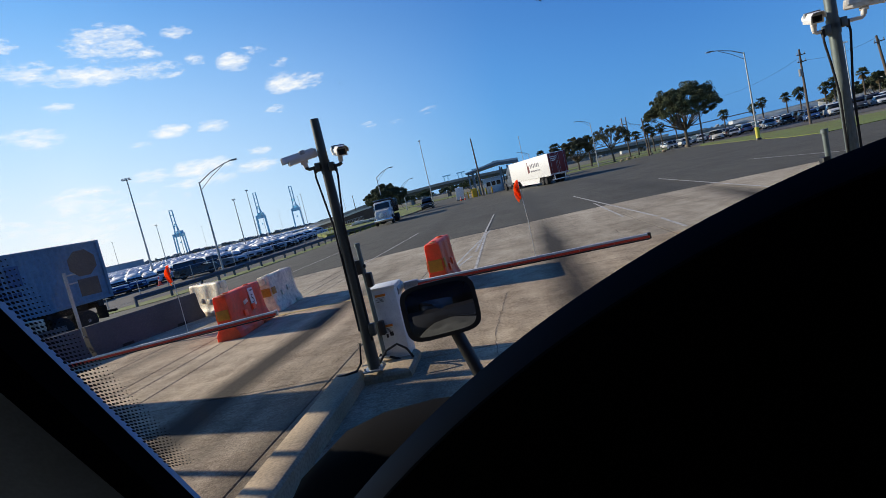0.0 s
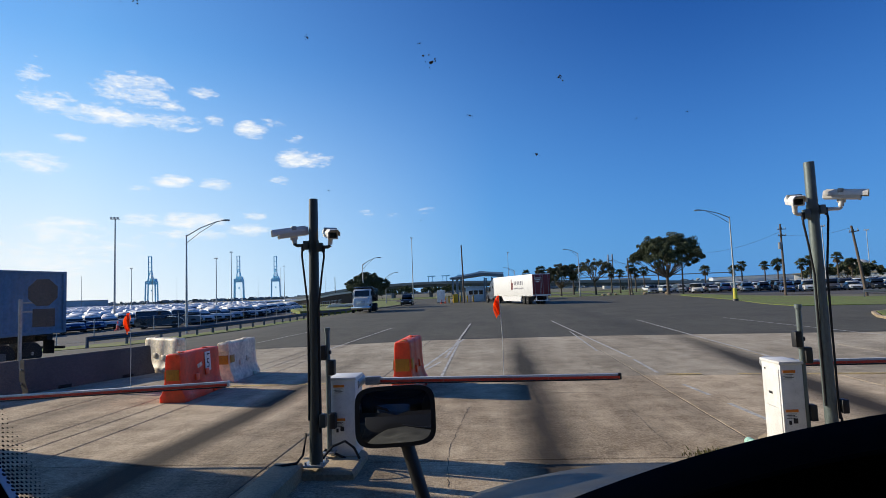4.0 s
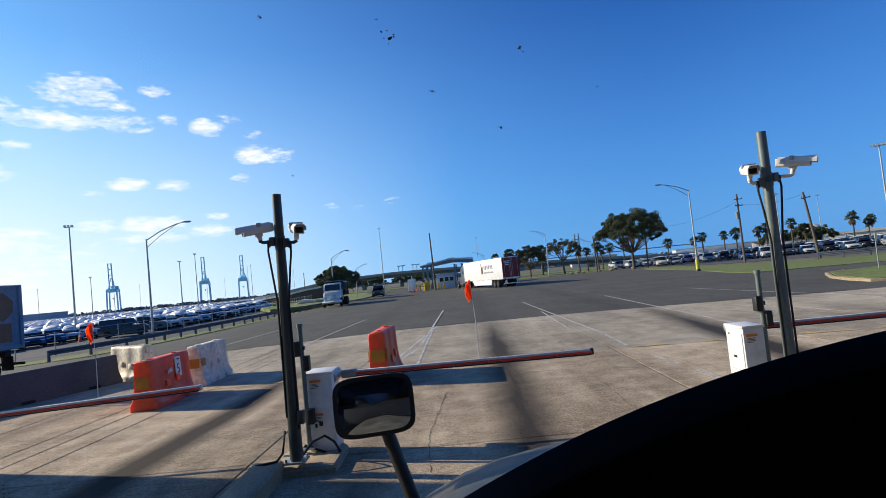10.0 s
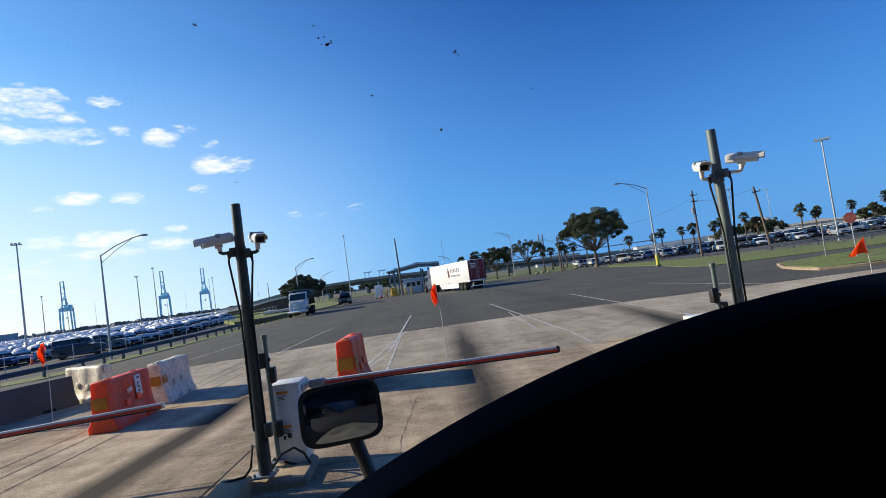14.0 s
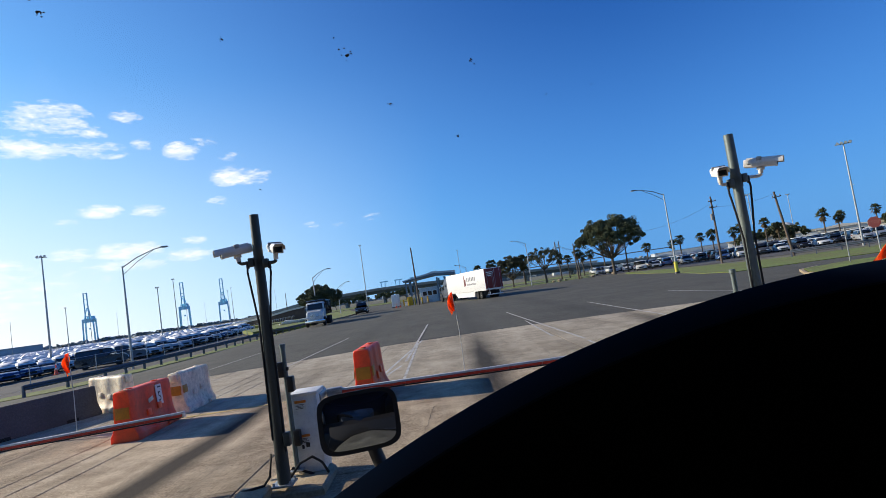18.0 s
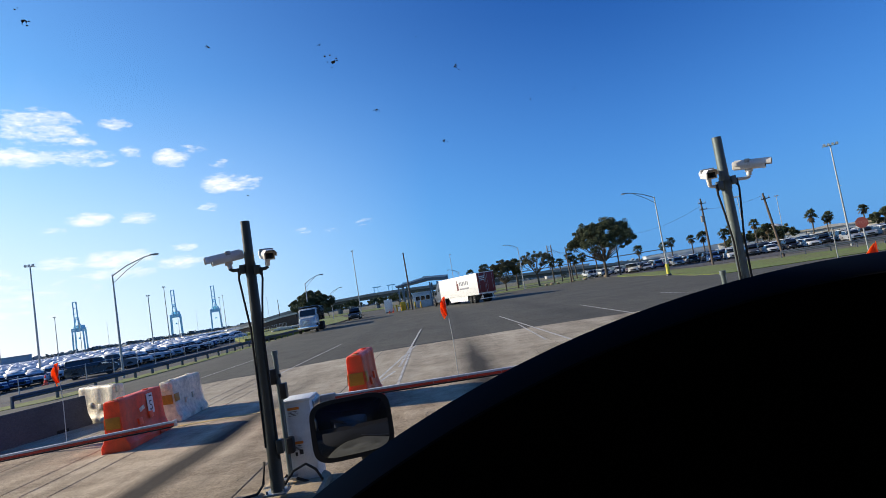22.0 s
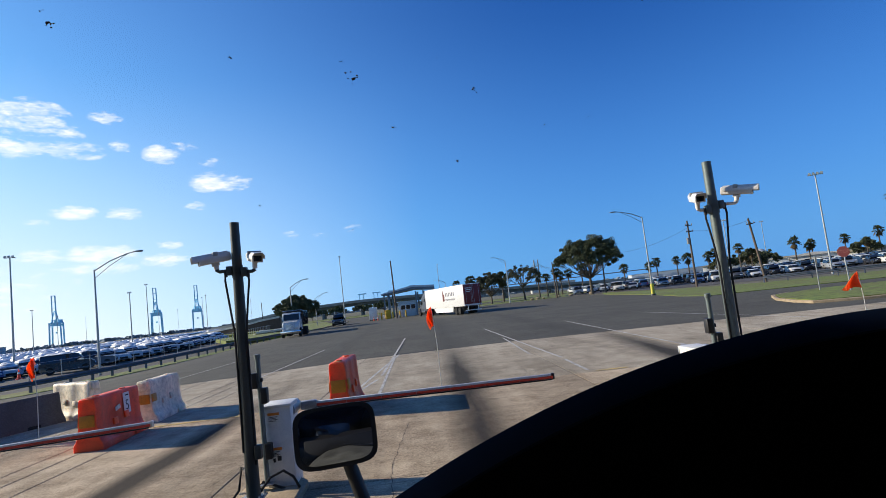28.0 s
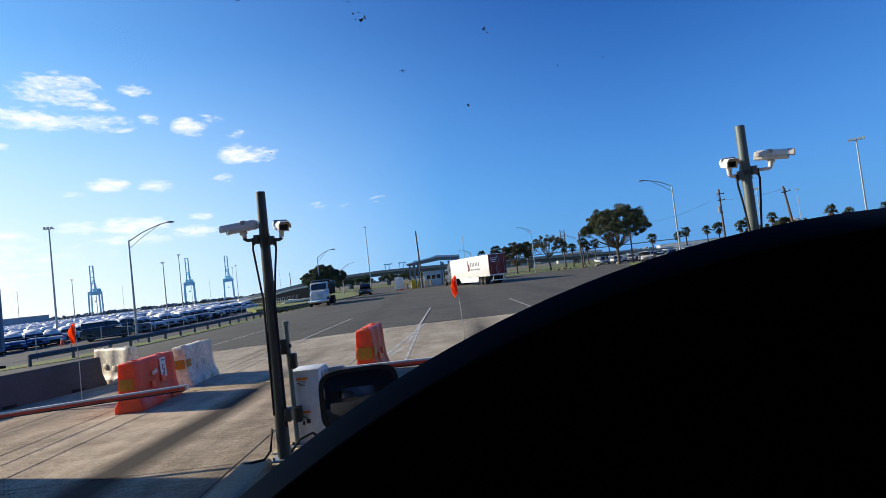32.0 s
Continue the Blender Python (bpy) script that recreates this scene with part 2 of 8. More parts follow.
def ground_material(name, base, dark, streaks=(), wear=0.5, grit=220.0, bump=0.5, rnd=0.0, patches=0.5, cracks=True, groove=0.0):
    """Paving: mottled at several scales, with cracks, and dark rubber and oil tracks and painted shade that run along
    the lanes.
    """
    m = bpy.data.materials.new(name)
    m.use_nodes = True
    nt = m.node_tree
    b = nt.nodes["Principled BSDF"]
    N, L = nt.nodes.new, nt.links.new

    def mth(op, a, c=None, clamp=False):
        n = N("ShaderNodeMath")
        n.operation, n.use_clamp = op, clamp
        for i, v in enumerate((a, c)):
            if isinstance(v, (int, float)):
                n.inputs[i].default_value = v
            elif v is not None:
                L(v, n.inputs[i])
        return n.outputs[0]

    def tex(scale, detail=5, stretch=None, rough=0.55):
        n = N("ShaderNodeTexNoise")
        n.inputs["Scale"].default_value, n.inputs["Detail"].default_value, n.inputs["Roughness"].default_value = scale, detail, rough
        src = geo.outputs["Position"]
        if stretch:
            mp = N("ShaderNodeMapping")
            mp.inputs["Scale"].default_value = stretch
            L(src, mp.inputs[0])
            src = mp.outputs[0]
        L(src, n.inputs["Vector"])
        return n.outputs[0]
    geo = N("ShaderNodeNewGeometry")
    sep = N("ShaderNodeSeparateXYZ")
    L(geo.outputs["Position"], sep.inputs[0])
    broad, mid, fine, long = tex(0.23, 6), tex(1.7, 9, None, 0.68), tex(grit, 2), tex(1.2, 8, (1.0, 0.12, 1.0), 0.66)
    speck = tex(26.0, 4, None, 0.7)
    ridges = tex(13.0, 5, (0.55, 1.0, 1.0), 0.75)
    f = mth("ADD", mth("MULTIPLY", broad, 0.45 * patches * 2), mth("ADD", mth("MULTIPLY", mid, 0.5), mth("ADD", mth("MULTIPLY", long, 0.35), mth("ADD", mth("MULTIPLY", mth("SUBTRACT", speck, 0.5), 0.6), mth("MULTIPLY", mth("SUBTRACT", ridges, 0.5), 0.28)))))
    ramp = N("ShaderNodeValToRGB")
    ramp.color_ramp.elements[0].position, ramp.color_ramp.elements[1].position = 0.51, 0.77
    ramp.color_ramp.elements[0].color, ramp.color_ramp.elements[1].color = (*dark, 1), (*base, 1)
    L(f, ramp.inputs[0])
    col = ramp.outputs[0]
    gr = N("ShaderNodeMix")
    gr.data_type, gr.blend_type = "RGBA", "MULTIPLY"
    gr.inputs[0].default_value = wear
    gm = N("ShaderNodeMapRange")
    gm.inputs[1].default_value, gm.inputs[2].default_value, gm.inputs[3].default_value, gm.inputs[4].default_value = 0.3, 0.7, 0.5, 1.3
    L(fine, gm.inputs[0])
    L(col, gr.inputs[6])
    L(gm.outputs[0], gr.inputs[7])
    col = gr.outputs[2]
    if rnd:
        oi, hs, mr = N("ShaderNodeObjectInfo"), N("ShaderNodeHueSaturation"), N("ShaderNodeMapRange")
        mr.inputs["To Min"].default_value, mr.inputs["To Max"].default_value = 1 - rnd, 1 + rnd
        L(oi.outputs["Random"], mr.inputs[0])
        L(mr.outputs[0], hs.inputs["Value"])
        L(col, hs.inputs["Color"])
        col = hs.outputs[0]
    # tracks and shade: place across, lean per metre ahead, half width, strength, from, to
    if streaks:
        wob = mth("MULTIPLY", mth("SUBTRACT", tex(0.5, 4, (0.2, 1, 1)), 0.5), 0.28)
        tot = None
        for x0, lean, hw, s, y0, y1 in streaks:
            xx = mth("SUBTRACT", mth("SUBTRACT", mth("ADD", sep.outputs[0], wob), x0), mth("MULTIPLY", sep.outputs[1], lean))
            g = mth("SUBTRACT", 1.0, mth("MULTIPLY", mth("ABSOLUTE", xx), 1 / hw), True)
            g = mth("MULTIPLY", g, s)
            e0 = mth("MULTIPLY", mth("SUBTRACT", sep.outputs[1], y0), 0.5, True)
            e1 = mth("MULTIPLY", mth("SUBTRACT", y1, sep.outputs[1]), 0.085, True)
            g = mth("MULTIPLY", g, mth("MULTIPLY", e0, e1))
            tot = g if tot is None else mth("MAXIMUM", tot, g)
        tot = mth("MULTIPLY", tot, mth("ADD", 0.35, mth("MULTIPLY", long, 1.25)), True)
        sm = N("ShaderNodeMix")
        sm.data_type = "RGBA"
        L(tot, sm.inputs[0])
        L(col, sm.inputs[6])
        sm.inputs[7].default_value = (*[c * 0.16 for c in dark], 1)
        col = sm.outputs[2]
    if cracks:
        v = N("ShaderNodeTexVoronoi")
        v.feature = "DISTANCE_TO_EDGE"
        v.inputs["Scale"].default_value = 0.21
        wv = N("ShaderNodeMix")
        wv.data_type = "VECTOR"
        wv.inputs[0].default_value = 0.06
        nz = N("ShaderNodeTexNoise")
        nz.inputs["Scale"].default_value = 0.8
        L(geo.outputs["Position"], wv.inputs[4])
        sc = N("ShaderNodeVectorMath")
        sc.operation = "SCALE"
        sc.inputs[3].default_value = 60.0
        L(nz.outputs["Color"], sc.inputs[0])
        L(sc.outputs[0], wv.inputs[5])
        L(wv.outputs[1], v.inputs["Vector"])
        line = mth("MULTIPLY", mth("SUBTRACT", 0.0035, v.outputs["Distance"]), 300.0, True)
        line = mth("MULTIPLY", line, mth("MULTIPLY", mth("SUBTRACT", broad, 0.5), 9.0, True))
        cm = N("ShaderNodeMix")
        cm.data_type = "RGBA"
        L(mth("MULTIPLY", line, 0.75), cm.inputs[0])
        L(col, cm.inputs[6])
        cm.inputs[7].default_value = (*[c * 0.25 for c in dark], 1)
        col = cm.outputs[2]
    L(col, b.inputs["Base Color"])
    b.inputs["Roughness"].default_value = 0.88
    b.inputs["Specular IOR Level"].default_value = 0.3
    bp = N("ShaderNodeBump")
    bp.inputs["Strength"].default_value, bp.inputs["Distance"].default_value = bump, 0.006
    hgt = mth("ADD", fine, mth("MULTIPLY", tex(grit * 0.25, 3), 0.8))
    if groove:
        hgt = mth("ADD", hgt, mth("MULTIPLY", tex(30.0, 2, (0.06, 1, 1)), groove))
    L(hgt, bp.inputs["Height"])
    L(bp.outputs[0], b.inputs["Normal"])
    return m


# The band at -1.35 paints the shade beside the island, over its brown dirt.
TRACKS_AND_SHADE = [(0.62, 0.03, 0.75, 1.2, -6, 29), (0.62, 0.03, 1.4, 0.35, -6, 32), (5.35, 0.118, 0.8, 1.3, 2, 28), (-4.95, 0.03, 0.58, 1.5, -2, 21.0), (3.2, 0.03, 0.5, 0.25, 8, 25), (-1.5, 0.03, 0.5, 0.3, 12, 25), (3.5, 0.03, 0.9, 0.4, 3, 15), (5.0, 0.0, 1.1, 0.28, 4, 14), (11.5, 0.05, 0.7, 0.6, 4, 24), (-9.3, 0.03, 0.7, 0.5, 2, 24), (-1.35, 0.0, 0.95, 1.7, -8, 11), (-3.05, 0.0, 0.55, 1.3, -8, 12), (-4.0, 0.03, 0.5, 0.4, 2, 22), (2.2, 0.03, 0.6, 0.25, 4, 20)]
M_CONC = ground_material("grooved_brown_concrete", (0.60, 0.48, 0.325), (0.205, 0.150, 0.092), TRACKS_AND_SHADE, wear=0.65, grit=70, bump=0.9, rnd=0.10, groove=1.4)
M_CONC_PALE = ground_material("pale_worn_concrete", (0.50, 0.43, 0.318), (0.225, 0.185, 0.125), TRACKS_AND_SHADE, wear=0.55, grit=90, bump=0.6, rnd=0.08, groove=0.6)
M_ASPH = ground_material("old_asphalt", (0.108, 0.102, 0.079), (0.060, 0.056, 0.043), [(0.9, 0.02, 1.3, 0.35, 24, 80), (6.9, 0.03, 1.3, 0.3, 24, 70), (-4.0, -0.02, 1.2, 0.25, 24, 80)], wear=0.6, grit=140, bump=0.35)
M_ROAD = ground_material("paler_asphalt", (0.115, 0.108, 0.098), (0.078, 0.073, 0.067), (), wear=0.5, grit=120, bump=0.3)
M_EARTH = ground_material("sandy_ground", (0.20, 0.175, 0.13), (0.10, 0.11, 0.055), (), wear=0.4, grit=60, bump=0.3, cracks=False)
M_GRASS = material("grass", (0.150, 0.205, 0.030), 0.95, vary=0.95, scale=0.35, fine=2.5, bump=0.6, tint=(0.155, 0.150, 0.040))
M_KERB = material("kerb_concrete", (0.38, 0.295, 0.19), 0.9, vary=0.6, scale=1.6, fine=30, bump=0.4, tint=(0.16, 0.12, 0.07))
M_JERSEY = material("barrier_concrete", (0.115, 0.115, 0.115), 0.9, vary=0.6, scale=1.1, fine=25, bump=0.3)
M_WPAINT = material("road_paint_white", (0.58, 0.57, 0.53), 0.8, vary=0.8, scale=2.5, fine=14, bump=0.2, tint=(0.24, 0.22, 0.19))
M_YPAINT = material("road_paint_yellow", (0.58, 0.42, 0.15), 0.8, vary=0.7, scale=1.8, fine=14, bump=0.2, tint=(0.26, 0.21, 0.14))
M_POLE_D = material("dark_green_pole_paint", (0.040, 0.050, 0.045), 0.36, vary=0.5, scale=4, fine=60, bump=0.08)
M_POLE_G = material("grey_green_galvanised_pole", (0.15, 0.185, 0.18), 0.45, 0.35, vary=0.45, scale=2.5, fine=50, bump=0.06, stretch=(1, 1, 0.25))
M_GALV = material("galvanised_steel", (0.42, 0.43, 0.43), 0.42, 0.7, vary=0.4, scale=3, fine=40, bump=0.05)
M_CAMW = material("white_camera_housing", (0.72, 0.70, 0.66), 0.4, vary=0.18, scale=5, fine=40, bump=0.03)
M_BLACK = plain("black_plastic", (0.012, 0.012, 0.013), 0.5)
M_RUBBER = material("rubber", (0.015, 0.015, 0.015), 0.85, vary=0.3, scale=6, fine=60, bump=0.2)
M_CABINET = material("white_cabinet_paint", (0.73, 0.725, 0.70), 0.42, vary=0.22, scale=2.2, fine=12, bump=0.02, tint=(0.40, 0.36, 0.30))
M_ORANGE = material("orange_plastic", (0.80, 0.085, 0.022), 0.45, vary=0.4, scale=2.2, fine=8, bump=0.02, tint=(0.48, 0.05, 0.02))
M_WPLAST = material("dirty_white_plastic", (0.84, 0.74, 0.57), 0.5, vary=0.55, scale=1.9, fine=9, bump=0.03, tint=(0.42, 0.33, 0.22))
for plastic, w in ((M_ORANGE, 0.35), (M_WPLAST, 0.25)):
    bs = plastic.node_tree.nodes["Principled BSDF"]
    bs.inputs["Subsurface Weight"].default_value = w
    bs.inputs["Subsurface Radius"].default_value = (1.0, 0.8, 0.6) if plastic is M_WPLAST else (1.0, 0.25, 0.1)
    bs.inputs["Subsurface Scale"].default_value = 0.3
M_REFL = material("amber_reflective_sticker", (0.48, 0.20, 0.012), 0.4, vary=0.4, scale=6, fine=30, bump=0.02)
M_RED = material("red_reflective_tape", (0.78, 0.065, 0.035), 0.4, vary=0.35, scale=4, fine=30, bump=0.02)
M_ARM = material("silver_boom_aluminium", (0.68, 0.67, 0.64), 0.42, 0.2, vary=0.3, scale=3, fine=40, bump=0.03)


def flag_material():
    """Thin bright cloth that lets light through."""
    m = bpy.data.materials.new("orange_flag_cloth")
    m.use_nodes = True
    nt = m.node_tree
    b = nt.nodes["Principled BSDF"]
    b.inputs["Base Color"].default_value, b.inputs["Roughness"].default_value = (1.0, 0.13, 0.03, 1), 0.75
    t, mx = nt.nodes.new("ShaderNodeBsdfTranslucent"), nt.nodes.new("ShaderNodeMixShader")
    t.inputs[0].default_value = (1.0, 0.24, 0.06, 1)
    mx.inputs[0].default_value = 0.6
    nt.links.new(b.outputs[0], mx.inputs[1])
    nt.links.new(t.outputs[0], mx.inputs[2])
    nt.links.new(mx.outputs[0], nt.nodes["Material Output"].inputs[0])
    return m


M_FLAG = flag_material()
M_WHIP = plain("white_fibreglass", (0.62, 0.62, 0.58), 0.45)
M_INK = plain("black_ink", (0.02, 0.02, 0.022), 0.6)
M_LABEL = plain("white_label", (0.70, 0.70, 0.66), 0.5)
M_OLABEL = plain("orange_label", (0.75, 0.22, 0.02), 0.5)
M_MINT = material("mint_painted_steel", (0.36, 0.60, 0.50), 0.5, vary=0.25, scale=4, fine=30, bump=0.05)
M_SAFETYY = material("safety_yellow_paint", (0.72, 0.42, 0.015), 0.5, vary=0.35, scale=2, fine=20, bump=0.05)
M_WOOD = material("weathered_pole_wood", (0.14, 0.105, 0.08), 0.9, vary=0.5, scale=2, fine=30, bump=0.4, stretch=(1, 1, 0.1))
M_BARK = material("bark", (0.12, 0.095, 0.07), 0.95, vary=0.6, scale=3, fine=18, bump=0.8, stretch=(1, 1, 0.3))
M_LAMPHEAD = plain("lamp_head_grey", (0.20, 0.21, 0.22), 0.5)
# Crane blue, paled in colour to put distance haze on the steel.
M_STEELB = material("haze_paled_crane_blue", (0.42, 0.80, 0.98), 0.6, vary=0.3, scale=0.1, fine=1.0, bump=0.0)
M_BRIDGE = material("bridge_concrete", (0.28, 0.285, 0.285), 0.9, vary=0.4, scale=0.25, fine=3, bump=0.1)
# Darker copy of the bridge concrete, with the shade under the deck in its colour.
M_BRIDGED = material("shaded_girder_concrete", (0.13, 0.14, 0.15), 0.9, vary=0.4, scale=0.25, fine=3, bump=0.1)


def glass_like(name, colour, rough=0.05):
    return plain(name, colour, rough, 0.0, 0.9)


M_CARGLASS = glass_like("tinted_car_glass", (0.012, 0.016, 0.018))


def leaf_material(name, colour, dark):
    m = material(name, colour, 0.75, vary=0.8, scale=0.7, fine=6, bump=0.0, tint=dark)
    m.node_tree.nodes["Principled BSDF"].inputs["Specular IOR Level"].default_value = 0.25
    return m


M_LEAF_OAK = leaf_material("oak_leaves", (0.11, 0.125, 0.065), (0.06, 0.072, 0.038))
M_LEAF_PALE = leaf_material("sparse_leaves", (0.12, 0.12, 0.075), (0.075, 0.08, 0.05))
M_LEAF_PALM = leaf_material("palm_fronds", (0.075, 0.09, 0.04), (0.045, 0.055, 0.028))
M_LEAF_DEAD = leaf_material("dead_fronds", (0.14, 0.10, 0.05), (0.09, 0.065, 0.03))


# ---- building helpers ----
def thing(name, label, category, m=Matrix(), group="", kind=""):
    ob = new(name)
    ob.empty_display_size = 0.2
    ob.matrix_world = m
    return tagged(ob, label, category, group, kind)


def part(name, bm, mat, parent=None, label="", smooth=True, angle=40):
    """Links a bmesh as one mesh object, in its parent's space."""
    me = bpy.data.meshes.new(name)
    bmesh.ops.recalc_face_normals(bm, faces=bm.faces)
    if smooth:
        ca = math.cos(radians(angle))
        for e in bm.edges:
            if len(e.link_faces) == 2 and e.link_faces[0].normal.dot(e.link_faces[1].normal) < ca:
                e.smooth = False
        for f in bm.faces:
            f.smooth = True
    bm.to_mesh(me)
    bm.free()
    for m in (mat if isinstance(mat, (list, tuple)) else [mat]):
        me.materials.append(m)
    ob = new(name, me)
    if parent is not None:
        ob.parent = parent
    if label:
        ob["label"] = label
    return ob


def bm_new():
    return bmesh.new()


def box(bm, c, s, bev=0.0, rot=None, seg=2):
    """A box with centre c and size s; bevelled edges."""
    b = bmesh.new()
    bmesh.ops.create_cube(b, size=1.0, matrix=Matrix.Diagonal((*s, 1)))
    if bev:
        bmesh.ops.bevel(b, geom=b.edges[:], offset=bev, segments=seg, affect="EDGES", profile=0.5)
    m = Matrix.Translation(c)
    if rot is not None:
        m = m @ Euler([radians(a) for a in rot]).to_matrix().to_4x4()
    b.transform(m)
    join(bm, b)
    return bm


def join(bm, b):
    me = bpy.data.meshes.new("tmp")
    b.to_mesh(me)
    b.free()
    bm.from_mesh(me)
    bpy.data.meshes.remove(me)


def tube(bm, p0, p1, r0, r1=None, seg=12, caps=True):
    r1 = r0 if r1 is None else r1
    p0, p1 = Vector(p0), Vector(p1)
    d = p1 - p0
    q = d.to_track_quat("Z", "Y").to_matrix().to_4x4()
    bmesh.ops.create_cone(bm, cap_ends=caps, segments=seg, radius1=r0, radius2=max(r1, 1e-4), depth=d.length, matrix=Matrix.Translation((p0 + p1) / 2) @ q)
    return bm


def sweep(bm, pts, r, seg=8, caps=True):
    """A round bar through points; r a number or one per point."""
    pts = [Vector(p) for p in pts]
    rs = r if isinstance(r, (list, tuple)) else [r] * len(pts)
    rings = []
    up = Vector((0, 0, 1))
    for i, p in enumerate(pts):
        d = (pts[min(i + 1, len(pts) - 1)] - pts[max(i - 1, 0)]).normalized()
        a = d.cross(up if abs(d.z) < 0.95 else Vector((1, 0, 0))).normalized()
        b = d.cross(a)
        rings.append([bm.verts.new(p + (a * math.cos(2 * math.pi * k / seg) + b * math.sin(2 * math.pi * k / seg)) * rs[i]) for k in range(seg)])
    for u, v in zip(rings, rings[1:]):
        for k in range(seg):
            bm.faces.new((u[k], u[(k + 1) % seg], v[(k + 1) % seg], v[k]))
    if caps:
        bm.faces.new(rings[0][::-1])
        bm.faces.new(rings[-1])
    return bm


def prism(bm, poly, a, b, axis="y", bev=0.0):
    """A polygon (two coordinates) carried from a to b along an axis. axis y: poly is (x, z); x: (y, z); z: (x, y)."""
    t = bmesh.new()
    put = {"y": lambda u, v, w: (u, w, v), "x": lambda u, v, w: (w, u, v), "z": lambda u, v, w: (u, v, w)}[axis]
    lo = [t.verts.new(put(u, v, a)) for u, v in poly]
    hi = [t.verts.new(put(u, v, b)) for u, v in poly]
    t.faces.new(lo)
    t.faces.new(hi)
    for i in range(len(poly)):
        j = (i + 1) % len(poly)
        t.faces.new((lo[i], lo[j], hi[j], hi[i]))
    bmesh.ops.recalc_face_normals(t, faces=t.faces)
    if bev:
        bmesh.ops.bevel(t, geom=t.edges[:], offset=bev, segments=2, affect="EDGES", profile=0.5)
    join(bm, t)
    return bm


def loft(bm, rings, caps=True):
    """Skins closed rings of equal length."""
    vs = [[bm.verts.new(p) for p in r] for r in rings]
    n = len(vs[0])
    for u, v in zip(vs, vs[1:]):
        for k in range(n):
            bm.faces.new((u[k], u[(k + 1) % n], v[(k + 1) % n], v[k]))
    if caps:
        bm.faces.new(vs[0][::-1])
        bm.faces.new(vs[-1])
    return bm


def sheet(bm, pts, z=0.0):
    vs = [bm.verts.new((p[0], p[1], z if len(p) < 3 else p[2])) for p in pts]
    bm.faces.new(vs)
    return bm


def lettering(name, text, size, mat, parent, m, depth=0.002):
    """Text of the built-in font, as a mesh."""
    cu = bpy.data.curves.new(name, "FONT")
    cu.body, cu.size, cu.extrude, cu.align_x, cu.align_y = text, size, depth, "CENTER", "CENTER"
    tmp = bpy.data.objects.new(name, cu)
    me = bpy.data.meshes.new_from_object(tmp)
    bpy.data.objects.remove(tmp)
    bpy.data.curves.remove(cu)
    me.materials.clear()
    me.materials.append(mat)
    ob = new(name, me)
    ob.parent = parent
    ob.matrix_basis = m
    return ob


# ---- ground ----
def ground():
    b = bm_new()
    # one sheet; it dips a little under the port car park
    xs, ys = [-2600, -330, -320, -24, -14.8, 2600], [-600, -60, -50, 360, 372, 3200]
    g = [[b.verts.new((x, y, -0.70 if -325 < x < -20 and -55 < y < 365 else -0.06)) for y in ys] for x in xs]
    for i in range(len(xs) - 1):
        for j in range(len(ys) - 1):
            b.faces.new((g[i][j], g[i + 1][j], g[i + 1][j + 1], g[i][j + 1]))
    tagged(part("ground", b, M_EARTH, smooth=False), "flat sandy ground with thin grass reaching the horizon", "ground", kind="structure")
    b = bm_new()
    # the asphalt apron beyond the concrete
    sheet(b, [(-15, -40), (-15, 60), (-15.5, 88), (-14.5, 125), (-40, 172), (60, 168), (33.5, 128), (33.2, 98), (28.6, 66), (25.2, 52), (24.8, 46), (29.3, 44.5), (60, 33), (120, 10), (120, -40)], -0.015)
    # its left side falls gently towards the guard rail
    rows = [((-36, -40, -0.5), -15), ((-36, 20, -0.5), -15), ((-33, 24.5, -0.46), -15), ((-27, 29.5, -0.42), -15), ((-22.7, 33, -0.4), -15), ((-21.3, 38, -0.4), -15), ((-20.4, 45, -0.4), -15), ((-19.8, 54, -0.38), -15), ((-19.3, 66, -0.28), -15.1), ((-17.4, 80, -0.12), -15.36), ((-15.6, 88, -0.015), -15.5)]
    for (p, xa), (q, xb) in zip(rows, rows[1:]):
        b.faces.new([b.verts.new(v) for v in ((xa, p[1], -0.015), (xb, q[1], -0.015), q, p)])
    tagged(part("road", b, M_ASPH, smooth=False), "wide dark grey worn asphalt apron with faint tyre tracks", "road", kind="structure")


def car_park_floors():
    b = bm_new()
    sheet(b, [(-319, -49), (-37, -49), (-37, 24), (-27.5, 33), (-24.4, 40), (-24.2, 74), (-28.5, 96), (-48, 300), (-319, 340)], -0.66)
    tagged(part("car_park_floor", b, M_ROAD, smooth=False), "pale grey asphalt of the port car park", "car park", kind="structure")
    b = bm_new()
    sheet(b, [(40, 80), (49, 68), (60, 60), (160, 20), (260, 60), (200, 210), (60, 200), (34, 130)], -0.02)
    tagged(part("car_park_floor", b, M_ROAD, smooth=False), "pale grey asphalt of the staff car park", "car park", kind="structure")


def strip(name, pts, w, z, mat, label):
    b = bm_new()
    for p, q in zip(pts, pts[1:]):
        p, q = Vector(p), Vector(q)
        n = (q - p).normalized()
        n = Vector((-n.y, n.x)) * w / 2
        sheet(b, [(p - n)[:], (q - n)[:], (q + n)[:], (p + n)[:]], z)
    return tagged(part(name, b, mat, smooth=False), label, "road marking", "painted road lines", "structure")


